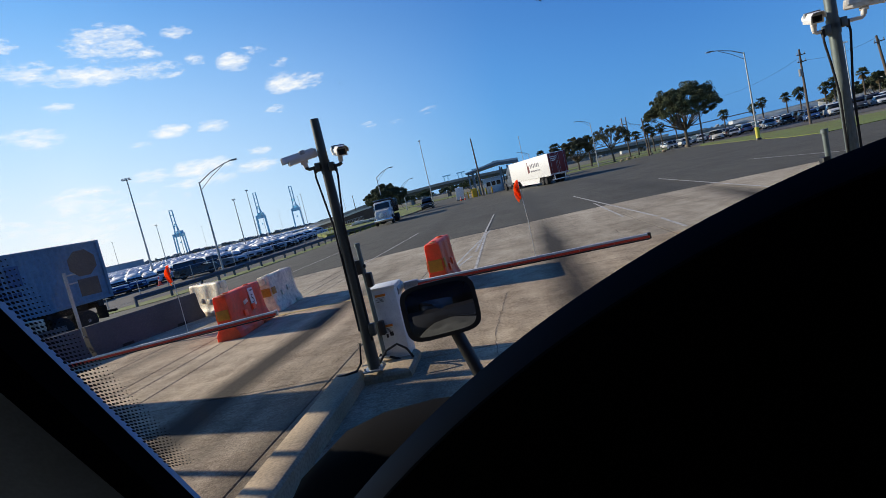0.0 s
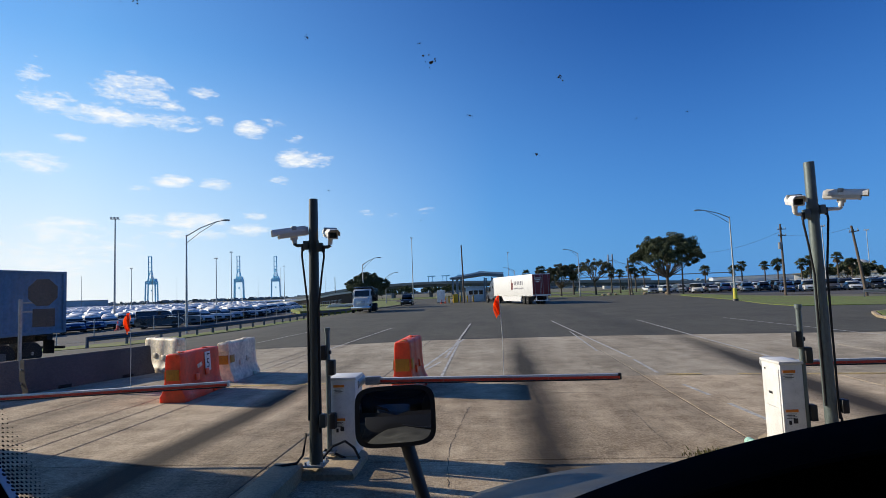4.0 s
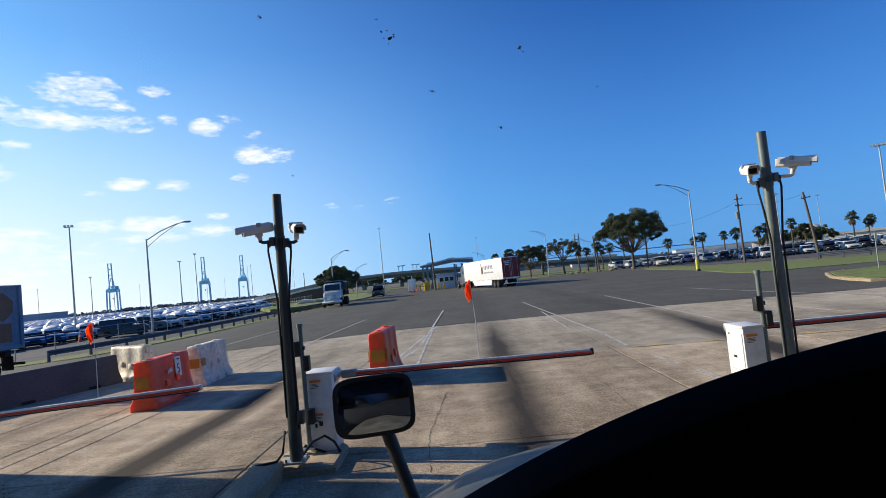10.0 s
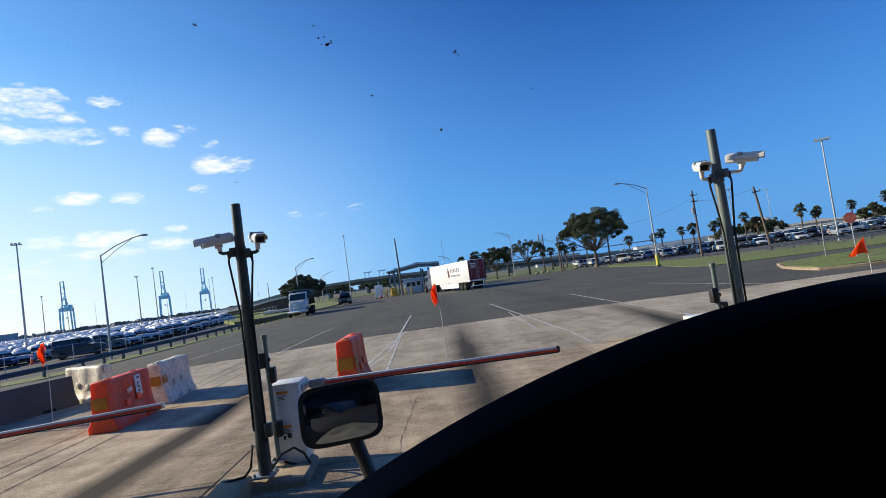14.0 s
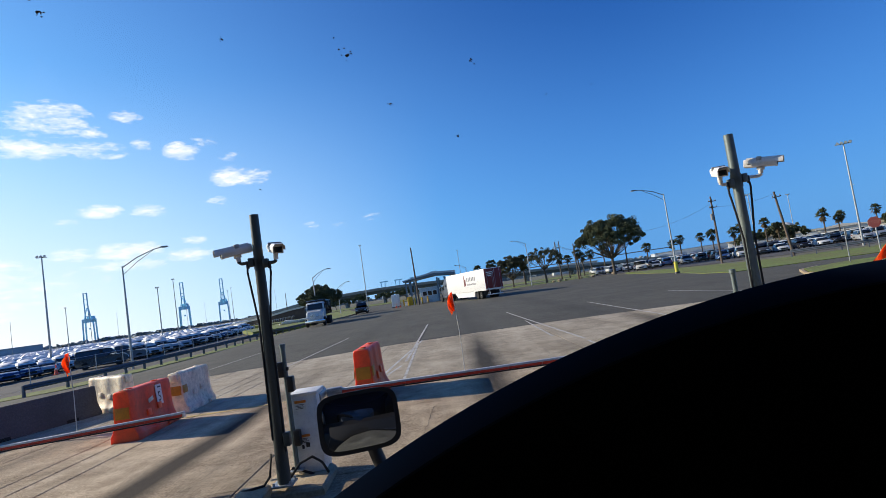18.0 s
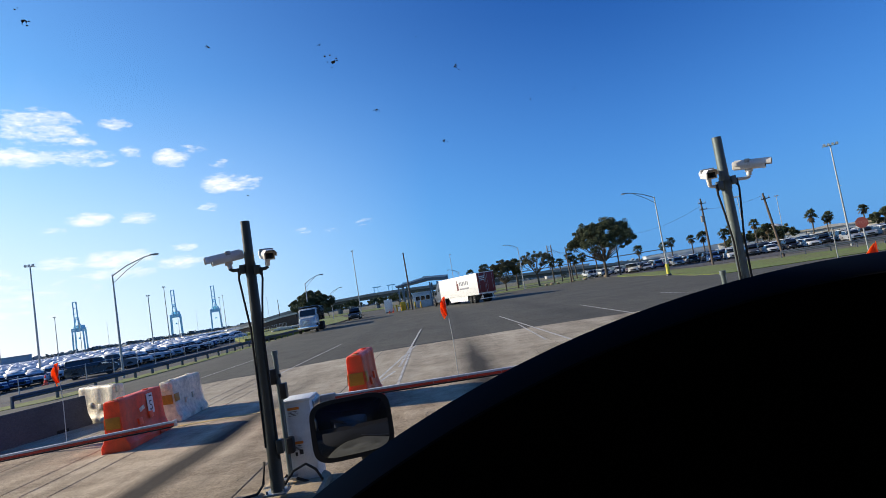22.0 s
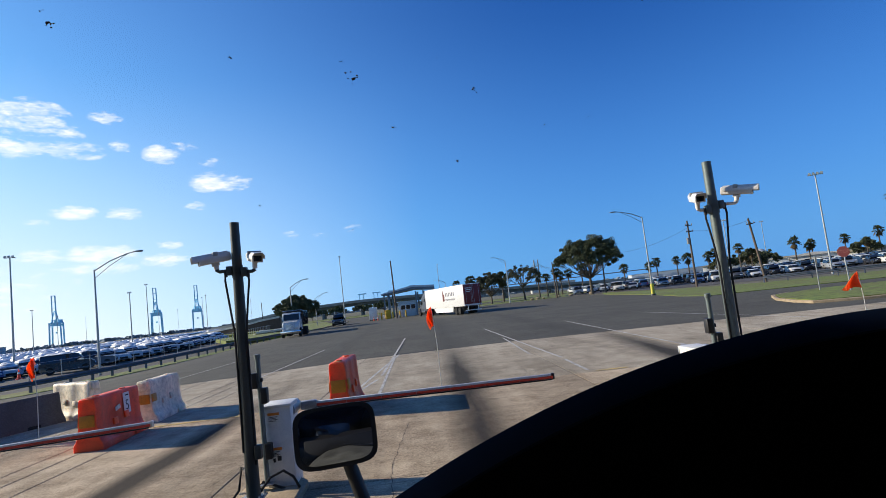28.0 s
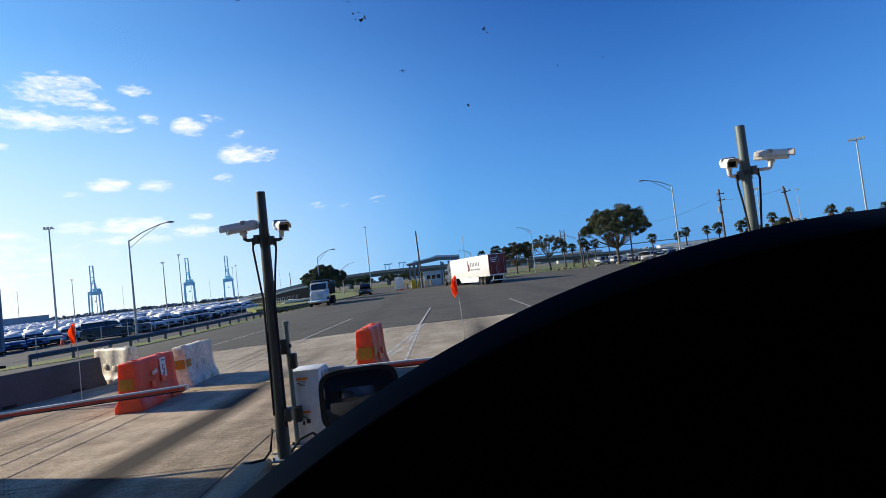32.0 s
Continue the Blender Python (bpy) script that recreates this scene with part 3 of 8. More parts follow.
def markings():
    for a, c in (((-1.36, 18.5), (-0.95, 37.2)), ((4.42, 17.5), (4.40, 37.2)), ((8.14, 16.0), (9.47, 35.5)), ((-6.55, 22.0), (-5.95, 35.2)), ((14.86, 17.7), (14.45, 34.7)), ((-11.6, 23.8), (-11.0, 34.0)), ((4.26, 14.3), (4.38, 17.0)), ((4.36, 11.4), (4.29, 12.6)), ((4.44, 9.2), (4.39, 10.6)), ((-2.1, 14.0), (-1.45, 17.6))):
        strip("lane_line", [a, c], 0.095, 0.006, M_WPAINT, "long worn white painted lane line on the paving")
    strip("lane_line", [(-1.95, 15.5), (-1.0, 25.5)], 0.09, 0.0065, M_WPAINT, "faded thin white painted line beside a lane")
    strip("lane_line", [(-1.2, 14.5), (-1.15, 24.5)], 0.08, 0.0070, M_WPAINT, "faded thin white painted line beside a lane")
    strip("lane_line", [(3.79, 19.4), (4.2, 28.0)], 0.08, 0.0065, M_WPAINT, "faded thin white painted line beside a lane")
    for a, c in (((-6.6, 13.95), (-3.6, 13.98)), ((2.4, 14.12), (3.3, 14.1)), ((4.4, 14.05), (5.2, 13.95)), ((6.0, 13.84), (6.5, 13.78)), ((7.2, 13.66), (9.4, 13.34)), ((9.8, 13.3), (11.5, 13.15))):
        strip("stop_line", [a, c], 0.16, 0.008, M_YPAINT, "worn yellow painted stop line across the concrete")


def slabs():
    """Cast slabs with open joints; the floor beneath shows in the joints."""
    b = bm_new()
    sheet(b, [(-13.5, -30), (40, -30), (40, 22.0), (17.0, 22.6), (10.5, 24.0), (4.8, 25.1), (-1.0, 26.0), (-7.6, 24.4), (-13.5, 23.2)], -0.008)
    fl = tagged(part("pavement", b, M_RUBBER, smooth=False), "worn grey-brown concrete lanes cast in long slabs with dark joints", "pavement", kind="structure")
    xs = [-13.5, -9.4, -7.75, -7.2, -6.52, -2.95, 3.65, 7.9, 11.3, 14.6, 18.5, 24, 32, 40]
    ys = [-30, -24, -18, -12, -6, -0.5, 3.6, 7.45, 14.0]
    edge = [(-13.5, 23.2), (-7.6, 24.4), (-1.0, 26.0), (4.8, 25.1), (10.5, 24.0), (17.0, 22.6), (40, 22.0)]

    def far(x):
        for (xa, ya), (xb, yb) in zip(edge, edge[1:]):
            if xa <= x <= xb:
                return ya + (yb - ya) * (x - xa) / (xb - xa)
    g = 0.009

    def across(y, x):
        return y - 0.13 * min(max(x - 4.0, 0.0), 9.0) if y > 10 else y
    for i, (xa, xb) in enumerate(zip(xs, xs[1:])):
        for j, ya in enumerate(ys):
            last = j + 1 == len(ys)
            y0, y1 = ya + g, (ys[j + 1] - g if not last else None)
            lean = 0.025
            pts = []
            for x, s in ((xa, g), (xb, -g)):
                pts.append((x + s + lean * (ya if j else 0) - lean * 8, across(y0, x)))
            for x, s in ((xb, -g), (xa, g)):
                ye = across(y1, x) if y1 else far(min(max(x, -13.5), 40)) - g
                pts.append((x + s + lean * ye - lean * 8, ye))
            b = bm_new()
            lo = [b.verts.new((x, y, -0.05)) for x, y in pts]
            mid = [b.verts.new((x, y, -0.006)) for x, y in pts]
            cx, cy = sum(p[0] for p in pts) / 4, sum(p[1] for p in pts) / 4
            hi = [b.verts.new((x + math.copysign(0.012, cx - x), y + math.copysign(0.012, cy - y), random.uniform(-0.001, 0.001))) for x, y in pts]
            for u, v in ((lo, mid), (mid, hi)):
                for k in range(4):
                    b.faces.new((u[k], u[(k + 1) % 4], v[(k + 1) % 4], v[k]))
            b.faces.new(hi)
            part("slab", b, M_CONC_PALE if last else M_CONC, fl, smooth=False)


def kerb_ring(name, pts, w, h, mat, label):
    """A kerb along points, with rounded top edges, as one piece of the setting."""
    b = bm_new()
    n = len(pts)
    rings = []
    for i, p in enumerate(pts):
        p = Vector(p)
        d = (Vector(pts[min(i + 1, n - 1)]) - Vector(pts[max(i - 1, 0)])).normalized()
        s = Vector((-d.y, d.x))
        prof = [(-w / 2, -0.05), (-w / 2, h * 0.75), (-w / 2 + 0.03, h), (w / 2 - 0.03, h), (w / 2, h * 0.75), (w / 2, -0.05)]
        rings.append([(p.x + s.x * u, p.y + s.y * u, v) for u, v in prof])
    loft(b, rings)
    return tagged(part(name, b, mat), label, "kerb", kind="structure")


def lawns():
    def lawn(pts, label, z=0.0):
        b = bm_new()
        rim = [b.verts.new((x, y, min(z, 0) - 0.4)) for x, y in pts]
        top = [b.verts.new((x, y, z)) for x, y in pts]
        b.faces.new(top)
        for k in range(len(pts)):
            b.faces.new((rim[k], rim[(k + 1) % len(pts)], top[(k + 1) % len(pts)], top[k]))
        return tagged(part("lawn", b, M_GRASS, smooth=False), label, "grass", kind="structure")
    lawn([(33.6, 97), (28.8, 66), (25.5, 52), (25.2, 46.5), (29.6, 45.2), (45, 39.5), (75, 29), (120, 14), (130, 22), (80, 44), (46.6, 57.5), (39.6, 64), (37.4, 76), (38.5, 112)], "mown green verge between the road and the car park")
    lawn([(21.1, 30.9), (23.2, 34.6), (27, 36.0), (36, 34.0), (60, 26), (60, 12), (36, 20), (24, 24.4), (19.7, 26.4)], "green grass traffic island edged by a pale kerb", 0.12)
    kerb_ring("kerb", [(24, 24.3), (21.2, 24.9), (19.5, 26.2), (19.9, 28.2), (20.9, 31.0), (22.9, 34.4), (25, 35.8)], 0.22, 0.12, M_KERB, "chipped pale concrete kerb round the traffic island")
    lawn([(-36, 20), (-33, 24.5), (-27, 29.5), (-22.7, 33), (-21.3, 38), (-20.4, 45), (-19.8, 54), (-19.3, 66), (-17.6, 78), (-19.8, 78), (-21.3, 66), (-21.9, 54), (-22.6, 45), (-23.7, 38), (-26.5, 33.2), (-36, 26)], "rough grass strip along the guard rail", -0.38)
    lawn([(-26.5, 78), (-18.5, 79.5), (-16.1, 81.2), (-15.2, 88), (-14.9, 118), (-18, 122), (-30, 122), (-34, 95)], "green lawn round an oak tree beside the road", 0.1)
    kerb_ring("kerb", [(-18.5, 79.3), (-16.0, 81.0), (-15.05, 88), (-14.7, 118), (-16.5, 122)], 0.2, 0.14, M_KERB, "pale concrete kerb round the lawn")
    lawn([(-42, 176), (62, 171), (150, 140), (190, 200), (120, 232), (-80, 236), (-140, 226)], "broad grass field in front of the overpass")
    lawn([(-36, 126), (-20, 128), (-26, 160), (-60, 172), (-90, 150)], "grass beside the access road")
    lawn([(13.5, 122), (33.2, 116), (36, 132), (60, 150), (40, 160), (18, 148)], "grass verge under the trees")


ground()
car_park_floors()
markings()
lawns()


def crack_lines():
    """Thin open cracks that wander over the slabs."""
    rs = random.Random(17)
    for pts in ([(2.55, 20.4), (3.0, 19.0)], [(2.95, 16.9), (2.88, 15.5), (2.5, 14.1)], [(2.56, 10.5), (2.47, 7.9)], [(-0.37, 10.8), (-0.58, 8.0), (-0.5, 6.5)], [(-3.16, 8.17), (-2.98, 9.3)], [(3.9, 12.9), (4.6, 11.9), (4.5, 9.9), (4.9, 8.4)], [(-4.3, 7.0), (-2.9, 6.93)], [(-9.5, 18.5), (-6.2, 20.3), (-2.8, 20.0)], [(1.1, 19.4), (1.7, 17.3), (1.2, 15.0)]):
        line = []
        for p, q in zip(pts, pts[1:]):
            n = max(2, int(math.dist(p, q) / 0.11))
            line += [(p[0] + (q[0] - p[0]) * k / n + rs.gauss(0, 0.010), p[1] + (q[1] - p[1]) * k / n + rs.gauss(0, 0.010)) for k in range(n)]
        line.append(pts[-1])
        b = bm_new()
        for p, q in zip(line, line[1:]):
            p, q = Vector(p), Vector(q)
            d = (q - p).normalized() * rs.uniform(0.0015, 0.0045)
            n = Vector((-d.y, d.x))
            sheet(b, [(p - n)[:], (q - n)[:], (q + n)[:], (p + n)[:]], 0.0042)
        tagged(part("crack", b, M_RUBBER, smooth=False), "thin dark crack wandering over the concrete", "crack", "cracks in the concrete", "structure")


def seam_edge():
    """The broken dark edge where the asphalt meets the concrete."""
    rs = random.Random(23)
    b = bm_new()
    x = -12.5
    while x < 16.0:
        y = 24.25 + 0.155 * (x + 7.6) if x < -7.6 else 24.4 + 1.6 * (x + 7.6) / 6.6 if x < -1.0 else 26.0 - 0.155 * (x + 1.0)
        w, d = rs.uniform(0.08, 0.5), rs.uniform(0.02, 0.16) * (1.0 if x < -3 else 0.35)
        if rs.random() < (0.85 if x < -3 else 0.4):
            sheet(b, [(x, y - d * rs.uniform(0.3, 1)), (x + w * 0.5, y - d), (x + w, y - d * rs.uniform(0.2, 0.9)), (x + w, y + 0.1), (x, y + 0.05)], 0.0035)
        x += w * rs.uniform(0.7, 1.2)
    tagged(part("broken_seam", b, M_RUBBER, smooth=False), "broken black edge between asphalt and concrete", "road seam", kind="structure")


crack_lines()
seam_edge()


# ---- gate equipment ----
def island(name, x0, x1, y0, y1, h, label):
    b = bm_new()
    r = (x1 - x0) / 2
    cx = (x0 + x1) / 2
    pts = [(x0, y0), (x1, y0), (x1, y1 - r)]
    pts += [(cx + r * math.cos(a), y1 - r + r * 0.6 * math.sin(a)) for a in [math.pi * k / 8 for k in range(1, 8)]] + [(x0, y1 - r)]
    rim = [b.verts.new((x, y, -0.03)) for x, y in pts]
    mid = [b.verts.new((x, y, h - 0.03)) for x, y in pts]
    cy = (y0 + y1) / 2
    top = [b.verts.new((x + (cx - x) / r * 0.03, y + (0.03 if y < cy else -0.03), h)) for x, y in pts]
    n = len(pts)
    for u, v in ((rim, mid), (mid, top)):
        for k in range(n):
            b.faces.new((u[k], u[(k + 1) % n], v[(k + 1) % n], v[k]))
    b.faces.new(top)
    return tagged(part(name, b, M_KERB), label, "kerb", kind="structure")


def housing(parent, yaw, pitch, base, length=0.42):
    """A box camera in a hooded outdoor housing on a bracket arm; it looks along +x before the turn."""
    m = Matrix.Translation(base) @ Euler((0, radians(pitch), radians(yaw))).to_matrix().to_4x4()
    b = bm_new()
    w, h = 0.125, 0.105
    body = [(-w / 2, -h / 2), (w / 2, -h / 2), (w / 2, h * 0.25), (w * 0.36, h / 2), (-w * 0.36, h / 2), (-w / 2, h * 0.25)]
    prism(b, body, -length / 2, length / 2 - 0.07, "x", 0.012)
    b.transform(m)
    cam_body = part("camera_housing", b, M_CAMW, parent)
    b = bm_new()
    hood = [(-w / 2 - 0.012, -h * 0.1), (-w / 2 - 0.012, h * 0.3), (-w * 0.38, h / 2 + 0.014), (w * 0.38, h / 2 + 0.014), (w / 2 + 0.012, h * 0.3), (w / 2 + 0.012, -h * 0.1),
            (w / 2 + 0.005, -h * 0.1), (w / 2 + 0.005, h * 0.28), (w * 0.37, h / 2 + 0.007), (-w * 0.37, h / 2 + 0.007), (-w / 2 - 0.005, h * 0.28), (-w / 2 - 0.005, -h * 0.1)]
    prism(b, hood, -length / 2 + 0.03, length / 2 + 0.03, "x")
    b.transform(m)
    part("sun_hood", b, M_CAMW, cam_body)
    b = bm_new()
    box(b, (length / 2 - 0.058, 0, -0.004), (0.034, w * 1.02, h * 0.98), 0.008)
    b.transform(m)
    part("front_bezel", b, M_CAMW, cam_body)
    b = bm_new()
    box(b, (length / 2 - 0.040, 0, -0.006), (0.008, w * 0.74, h * 0.66), 0.002)
    b.transform(m)
    part("window", b, M_BLACK, cam_body, "dark square window of the camera")
    b = bm_new()
    tube(b, (length / 2 - 0.037, 0, -0.006), (length / 2 - 0.033, 0, -0.006), 0.028, seg=20)
    b.transform(m)
    part("lens", b, M_CARGLASS, cam_body, "dark camera lens behind a window")
    # Grey band built across the hood to stand in for shading on it.
    b = bm_new()
    box(b, (-0.03, 0, h / 2 - 0.002), (0.06, w * 1.28, 0.052), 0.006)
    b.transform(m)
    part("shade_band", b, M_GALV, cam_body)
    b = bm_new()
    box(b, (-0.02, 0, -h / 2 - 0.02), (0.09, 0.05, 0.04), 0.008)
    tube(b, (-0.02, 0, -h / 2 - 0.03), (-0.02, 0, -h / 2 - 0.085), 0.03, seg=14)
    b.transform(m)
    part("swivel", b, M_CAMW, parent)
    return m @ Vector((-0.02, 0, -h / 2 - 0.085))


def camera_post(name, x, y, h, r, mat, lean, cams, label, z0):
    """A round post with two camera housings on arms, clamps and hanging cables."""
    top = thing(name, label, "camera post", pose(x, y, z0, lean[0], lean[1], 0), "camera posts at the gate")
    h -= z0
    b = bm_new()
    tube(b, (0, 0, 0), (0, 0, h), r * (1.4 if mat is M_POLE_D else 1.15), r * 0.95, 28)
    part("post", b, mat, top)
    b = bm_new()
    box(b, (0, 0, 0.012), (0.26, 0.26, 0.024), 0.006)
    for sx in (-1, 1):
        for sy in (-1, 1):
            tube(b, (sx * 0.1, sy * 0.1, 0.02), (sx * 0.1, sy * 0.1, 0.06), 0.014, seg=6)
    part("base_plate", b, M_GALV, top)
    for (dx, dy, dz, yaw, pitch) in cams:
        foot = housing(top, yaw, pitch, (dx, dy, dz))
        b = bm_new()
        side = math.copysign(1, dx)
        az = foot.z - 0.03
        sweep(b, [(side * r, -0.02, az), (foot.x - side * 0.03, foot.y, az), (foot.x, foot.y, az + 0.02), (foot.x, foot.y, foot.z + 0.01)], [0.022, 0.022, 0.024, 0.026], 10)
        part("bracket_arm", b, mat if mat is M_POLE_D else M_CAMW, top)
        b = bm_new()
        tube(b, (0, 0, az - 0.06), (0, 0, az + 0.06), r + 0.008, seg=28)
        box(b, (side * (r + 0.03), -0.02, az), (0.07, 0.08, 0.11), 0.01)
        part("clamp", b, mat, top)
        # cable that hangs from the arm and goes back to the post
        b = bm_new()
        sx = side * (r + 0.075)
        sweep(b, [(sx, -0.03, az + 0.01), (sx + side * 0.01, -0.04, az - 0.12), (side * (r + 0.055), -0.05, az - 0.36), (side * (r + 0.012), -0.05, az - 0.75), (side * (r + 0.012), -0.04, az - 1.4), (side * (r + 0.012), -0.04, 0.4 if dx > 0 else 0.55)], 0.013, 8)
        part("cable", b, M_RUBBER, top, "black cable tied down the post")
        b = bm_new()
        tube(b, (sx, -0.03, az + 0.02), (sx, -0.03, az - 0.07), 0.021, seg=10)
        part("cable_gland", b, M_BLACK, top)
    b = bm_new()
    box(b, (r + 0.055, -0.06, 0.55), (0.08, 0.1, 0.16), 0.012)
    part("junction_box", b, M_BLACK if mat is not M_POLE_D else M_POLE_D, top)
    return top


def sensor_stub(x, y, h, lean, z0, label):
    top = thing("sensor_post", label, "post", pose(x, y, z0, *lean, 0), "sensor posts")
    h -= z0
    b = bm_new()
    tube(b, (0, 0, 0), (0, 0, h), 0.032, seg=16)
    tube(b, (0, 0, h), (0, 0, h + 0.05), 0.042, 0.040, 16)
    part("pipe", b, M_POLE_G, top)
    for z in (0.42, 1.12, 1.32):
        b = bm_new()
        box(b, (0.058 if z < 1.2 else -0.05, -0.01, z), (0.085, 0.11, 0.2), 0.014)
        box(b, (0.02, 0, z), (0.05, 0.05, 0.05), 0.006)
        part("sensor_head", b, M_BLACK, top, "small black sensor box on the pipe")
    b = bm_new()
    box(b, (0, 0, 0.01), (0.16, 0.16, 0.02), 0.004)
    part("foot_plate", b, M_GALV, top)
    return top


PART = part


def gate_cabinet(x, y, w, d, h, z0, yaw, label):
    """A barrier-gate cabinet: tapered steel box with lid, door, louvre, lock and stickers."""
    top = thing("barrier_gate", label, "barrier gate", pose(x, y, z0, 0, 0, yaw), "barrier gates")
    h -= z0
    w, d = d, w

    def part(name, bm, mat, parent, label=""):
        bm.transform(Matrix.Rotation(radians(-90), 4, "Z"))
        return PART(name, bm, mat, parent, label)
    b = bm_new()
    prism(b, [(-w / 2, -d / 2), (w / 2, -d / 2), (w / 2, d / 2), (-w / 2, d / 2)], 0.06, h - 0.035, "z", 0.012)
    body = part("cabinet", b, M_CABINET, top)
    b = bm_new()
    box(b, (0, 0, h - 0.018), (w + 0.03, d + 0.03, 0.04), 0.012)
    part("lid", b, M_CABINET, top)
    b = bm_new()
    box(b, (0, 0, 0.03), (w - 0.03, d - 0.03, 0.06), 0.006)
    part("plinth", b, M_BLACK, top)
    b = bm_new()
    box(b, (0, -d / 2 - 0.004, h * 0.5), (w - 0.06, 0.012, h - 0.2), 0.004)
    door = part("door", b, M_CABINET, top)
    b = bm_new()
    box(b, (-w * 0.02, -d / 2 - 0.014, h * 0.66), (0.075, 0.014, 0.03), 0.004)
    part("door_handle", b, M_BLACK, door)
    b = bm_new()
    tube(b, (-w * 0.25, -d / 2 - 0.008, h * 0.9), (-w * 0.25, -d / 2 - 0.016, h * 0.9), 0.013, seg=12)
    part("lock", b, M_BLACK, door)
    for k in range(2):
        b = bm_new()
        box(b, (0.0, -d / 2 - 0.0115, h * (0.52 - 0.36 * k)), (w * 0.5, 0.004, 0.006))
        part("seam", b, M_GALV, door)
    # warning stickers on the side towards the lane; the writing on them is too small to read
    sx = w / 2 + 0.003
    for zc, hh in ((h * 0.86, 0.13), (h * 0.42, 0.24)):
        b = bm_new()
        box(b, (sx, -d * 0.12, zc), (0.004, 0.15, hh), 0.0)
        st = part("sticker", b, M_LABEL, top, "white warning sticker with an orange heading and unreadable text")
        b = bm_new()
        box(b, (sx + 0.004, -d * 0.12, zc + hh / 2 - 0.018), (0.004, 0.15, 0.034))
        part("sticker_heading", b, M_OLABEL, st)
        b = bm_new()
        for k in range(4):
            box(b, (sx + 0.004, -d * 0.12 - 0.02 * (k % 2), zc + hh / 2 - 0.055 - 0.017 * k), (0.004, 0.1, 0.006))
        if hh > 0.2:
            box(b, (sx + 0.004, -d * 0.12 + 0.035, zc - 0.02), (0.004, 0.05, 0.06))
            box(b, (sx + 0.004, -d * 0.12 - 0.03, zc - 0.04), (0.004, 0.03, 0.05))
        part("sticker_text", b, M_INK, st)
    # black cable at the foot
    b = bm_new()
    sweep(b, [(w * 0.3, -d / 2 - 0.02, 0.02), (w * 0.5, -d / 2 - 0.12, 0.12), (w * 0.62, -d / 2 - 0.05, 0.2), (w * 0.7, d * 0.1, 0.1), (w * 0.62, d * 0.3, 0.02)], 0.018, 8)
    part("conduit", b, M_RUBBER, top, "looped black conduit at the foot")
    return top, h


def boom(top, h, y, length, drop, flag_at, side=1, face=M_RED, spread=0.09, fall=0.27):
    """The boom: a slim aluminium bar with red bands below, a hub, and a whip with a flag."""
    z = h - 0.12
    b = bm_new()
    tube(b, (side * 0.12, y - 0.30, z), (side * 0.12, y + 0.14, z), 0.085, seg=24)
    box(b, (side * 0.33, y + 0.02, z), (0.22, 0.1, 0.12), 0.02)
    part("hub", b, M_GALV, top, "grey pivot hub and boom clamp")
    x0, x1 = side * 0.36, side * (0.36 + length)
    z1 = z + drop
    arm = bm_new()
    mid = ((x0 + x1) / 2, y + 0.02, (z + z1) / 2)
    box(arm, mid, (length, 0.05, 0.078), 0.016, (0, -math.degrees(math.atan((z1 - z) / (x1 - x0))), 0))
    bar = part("boom", arm, M_ARM, top, "long thin aluminium boom lowered across the lane")
    b = bm_new()
    slope = (z1 - z) / (x1 - x0)
    for k in range(7):
        a = x0 + (x1 - x0) * (k + 0.004) / 7
        c = x0 + (x1 - x0) * (k + 0.996) / 7
        m = (a + c) / 2
        box(b, (m, y - 0.010, z + slope * (m - x0) - 0.010), (abs(c - a), 0.006, 0.036), 0, (0, -math.degrees(math.atan(slope)), 0))
    part("red_stripe", b, face, bar)
    b = bm_new()
    box(b, (mid[0], y - 0.012, mid[2] - 0.041), (length * 0.99, 0.034, 0.014), 0.004, (0, -math.degrees(math.atan(slope)), 0))
    part("rubber_edge", b, M_BLACK, bar)
    b = bm_new()
    box(b, (x1, y + 0.02, z1), (0.05, 0.06, 0.09), 0.012)
    part("end_cap", b, M_ARM if drop > 0.1 else M_BLACK, bar)
    if flag_at is not None:
        fx, fh = flag_at
        zf = z + slope * (fx - x0)
        b = bm_new()
        sweep(b, [(fx, y + 0.03, zf), (fx + 0.005, y + 0.03, zf + fh * 0.5), (fx - 0.02, y + 0.03, zf + fh)], [0.0055, 0.005, 0.004], 8)
        whip = part("whip", b, M_WHIP, bar, "thin pale whip rod")
        b = bm_new()
        flag_cloth(b, fx - 0.02, y + 0.03, zf + fh, spread, fall)
        part("flag", b, M_FLAG, bar, "small limp orange flag")
    return bar


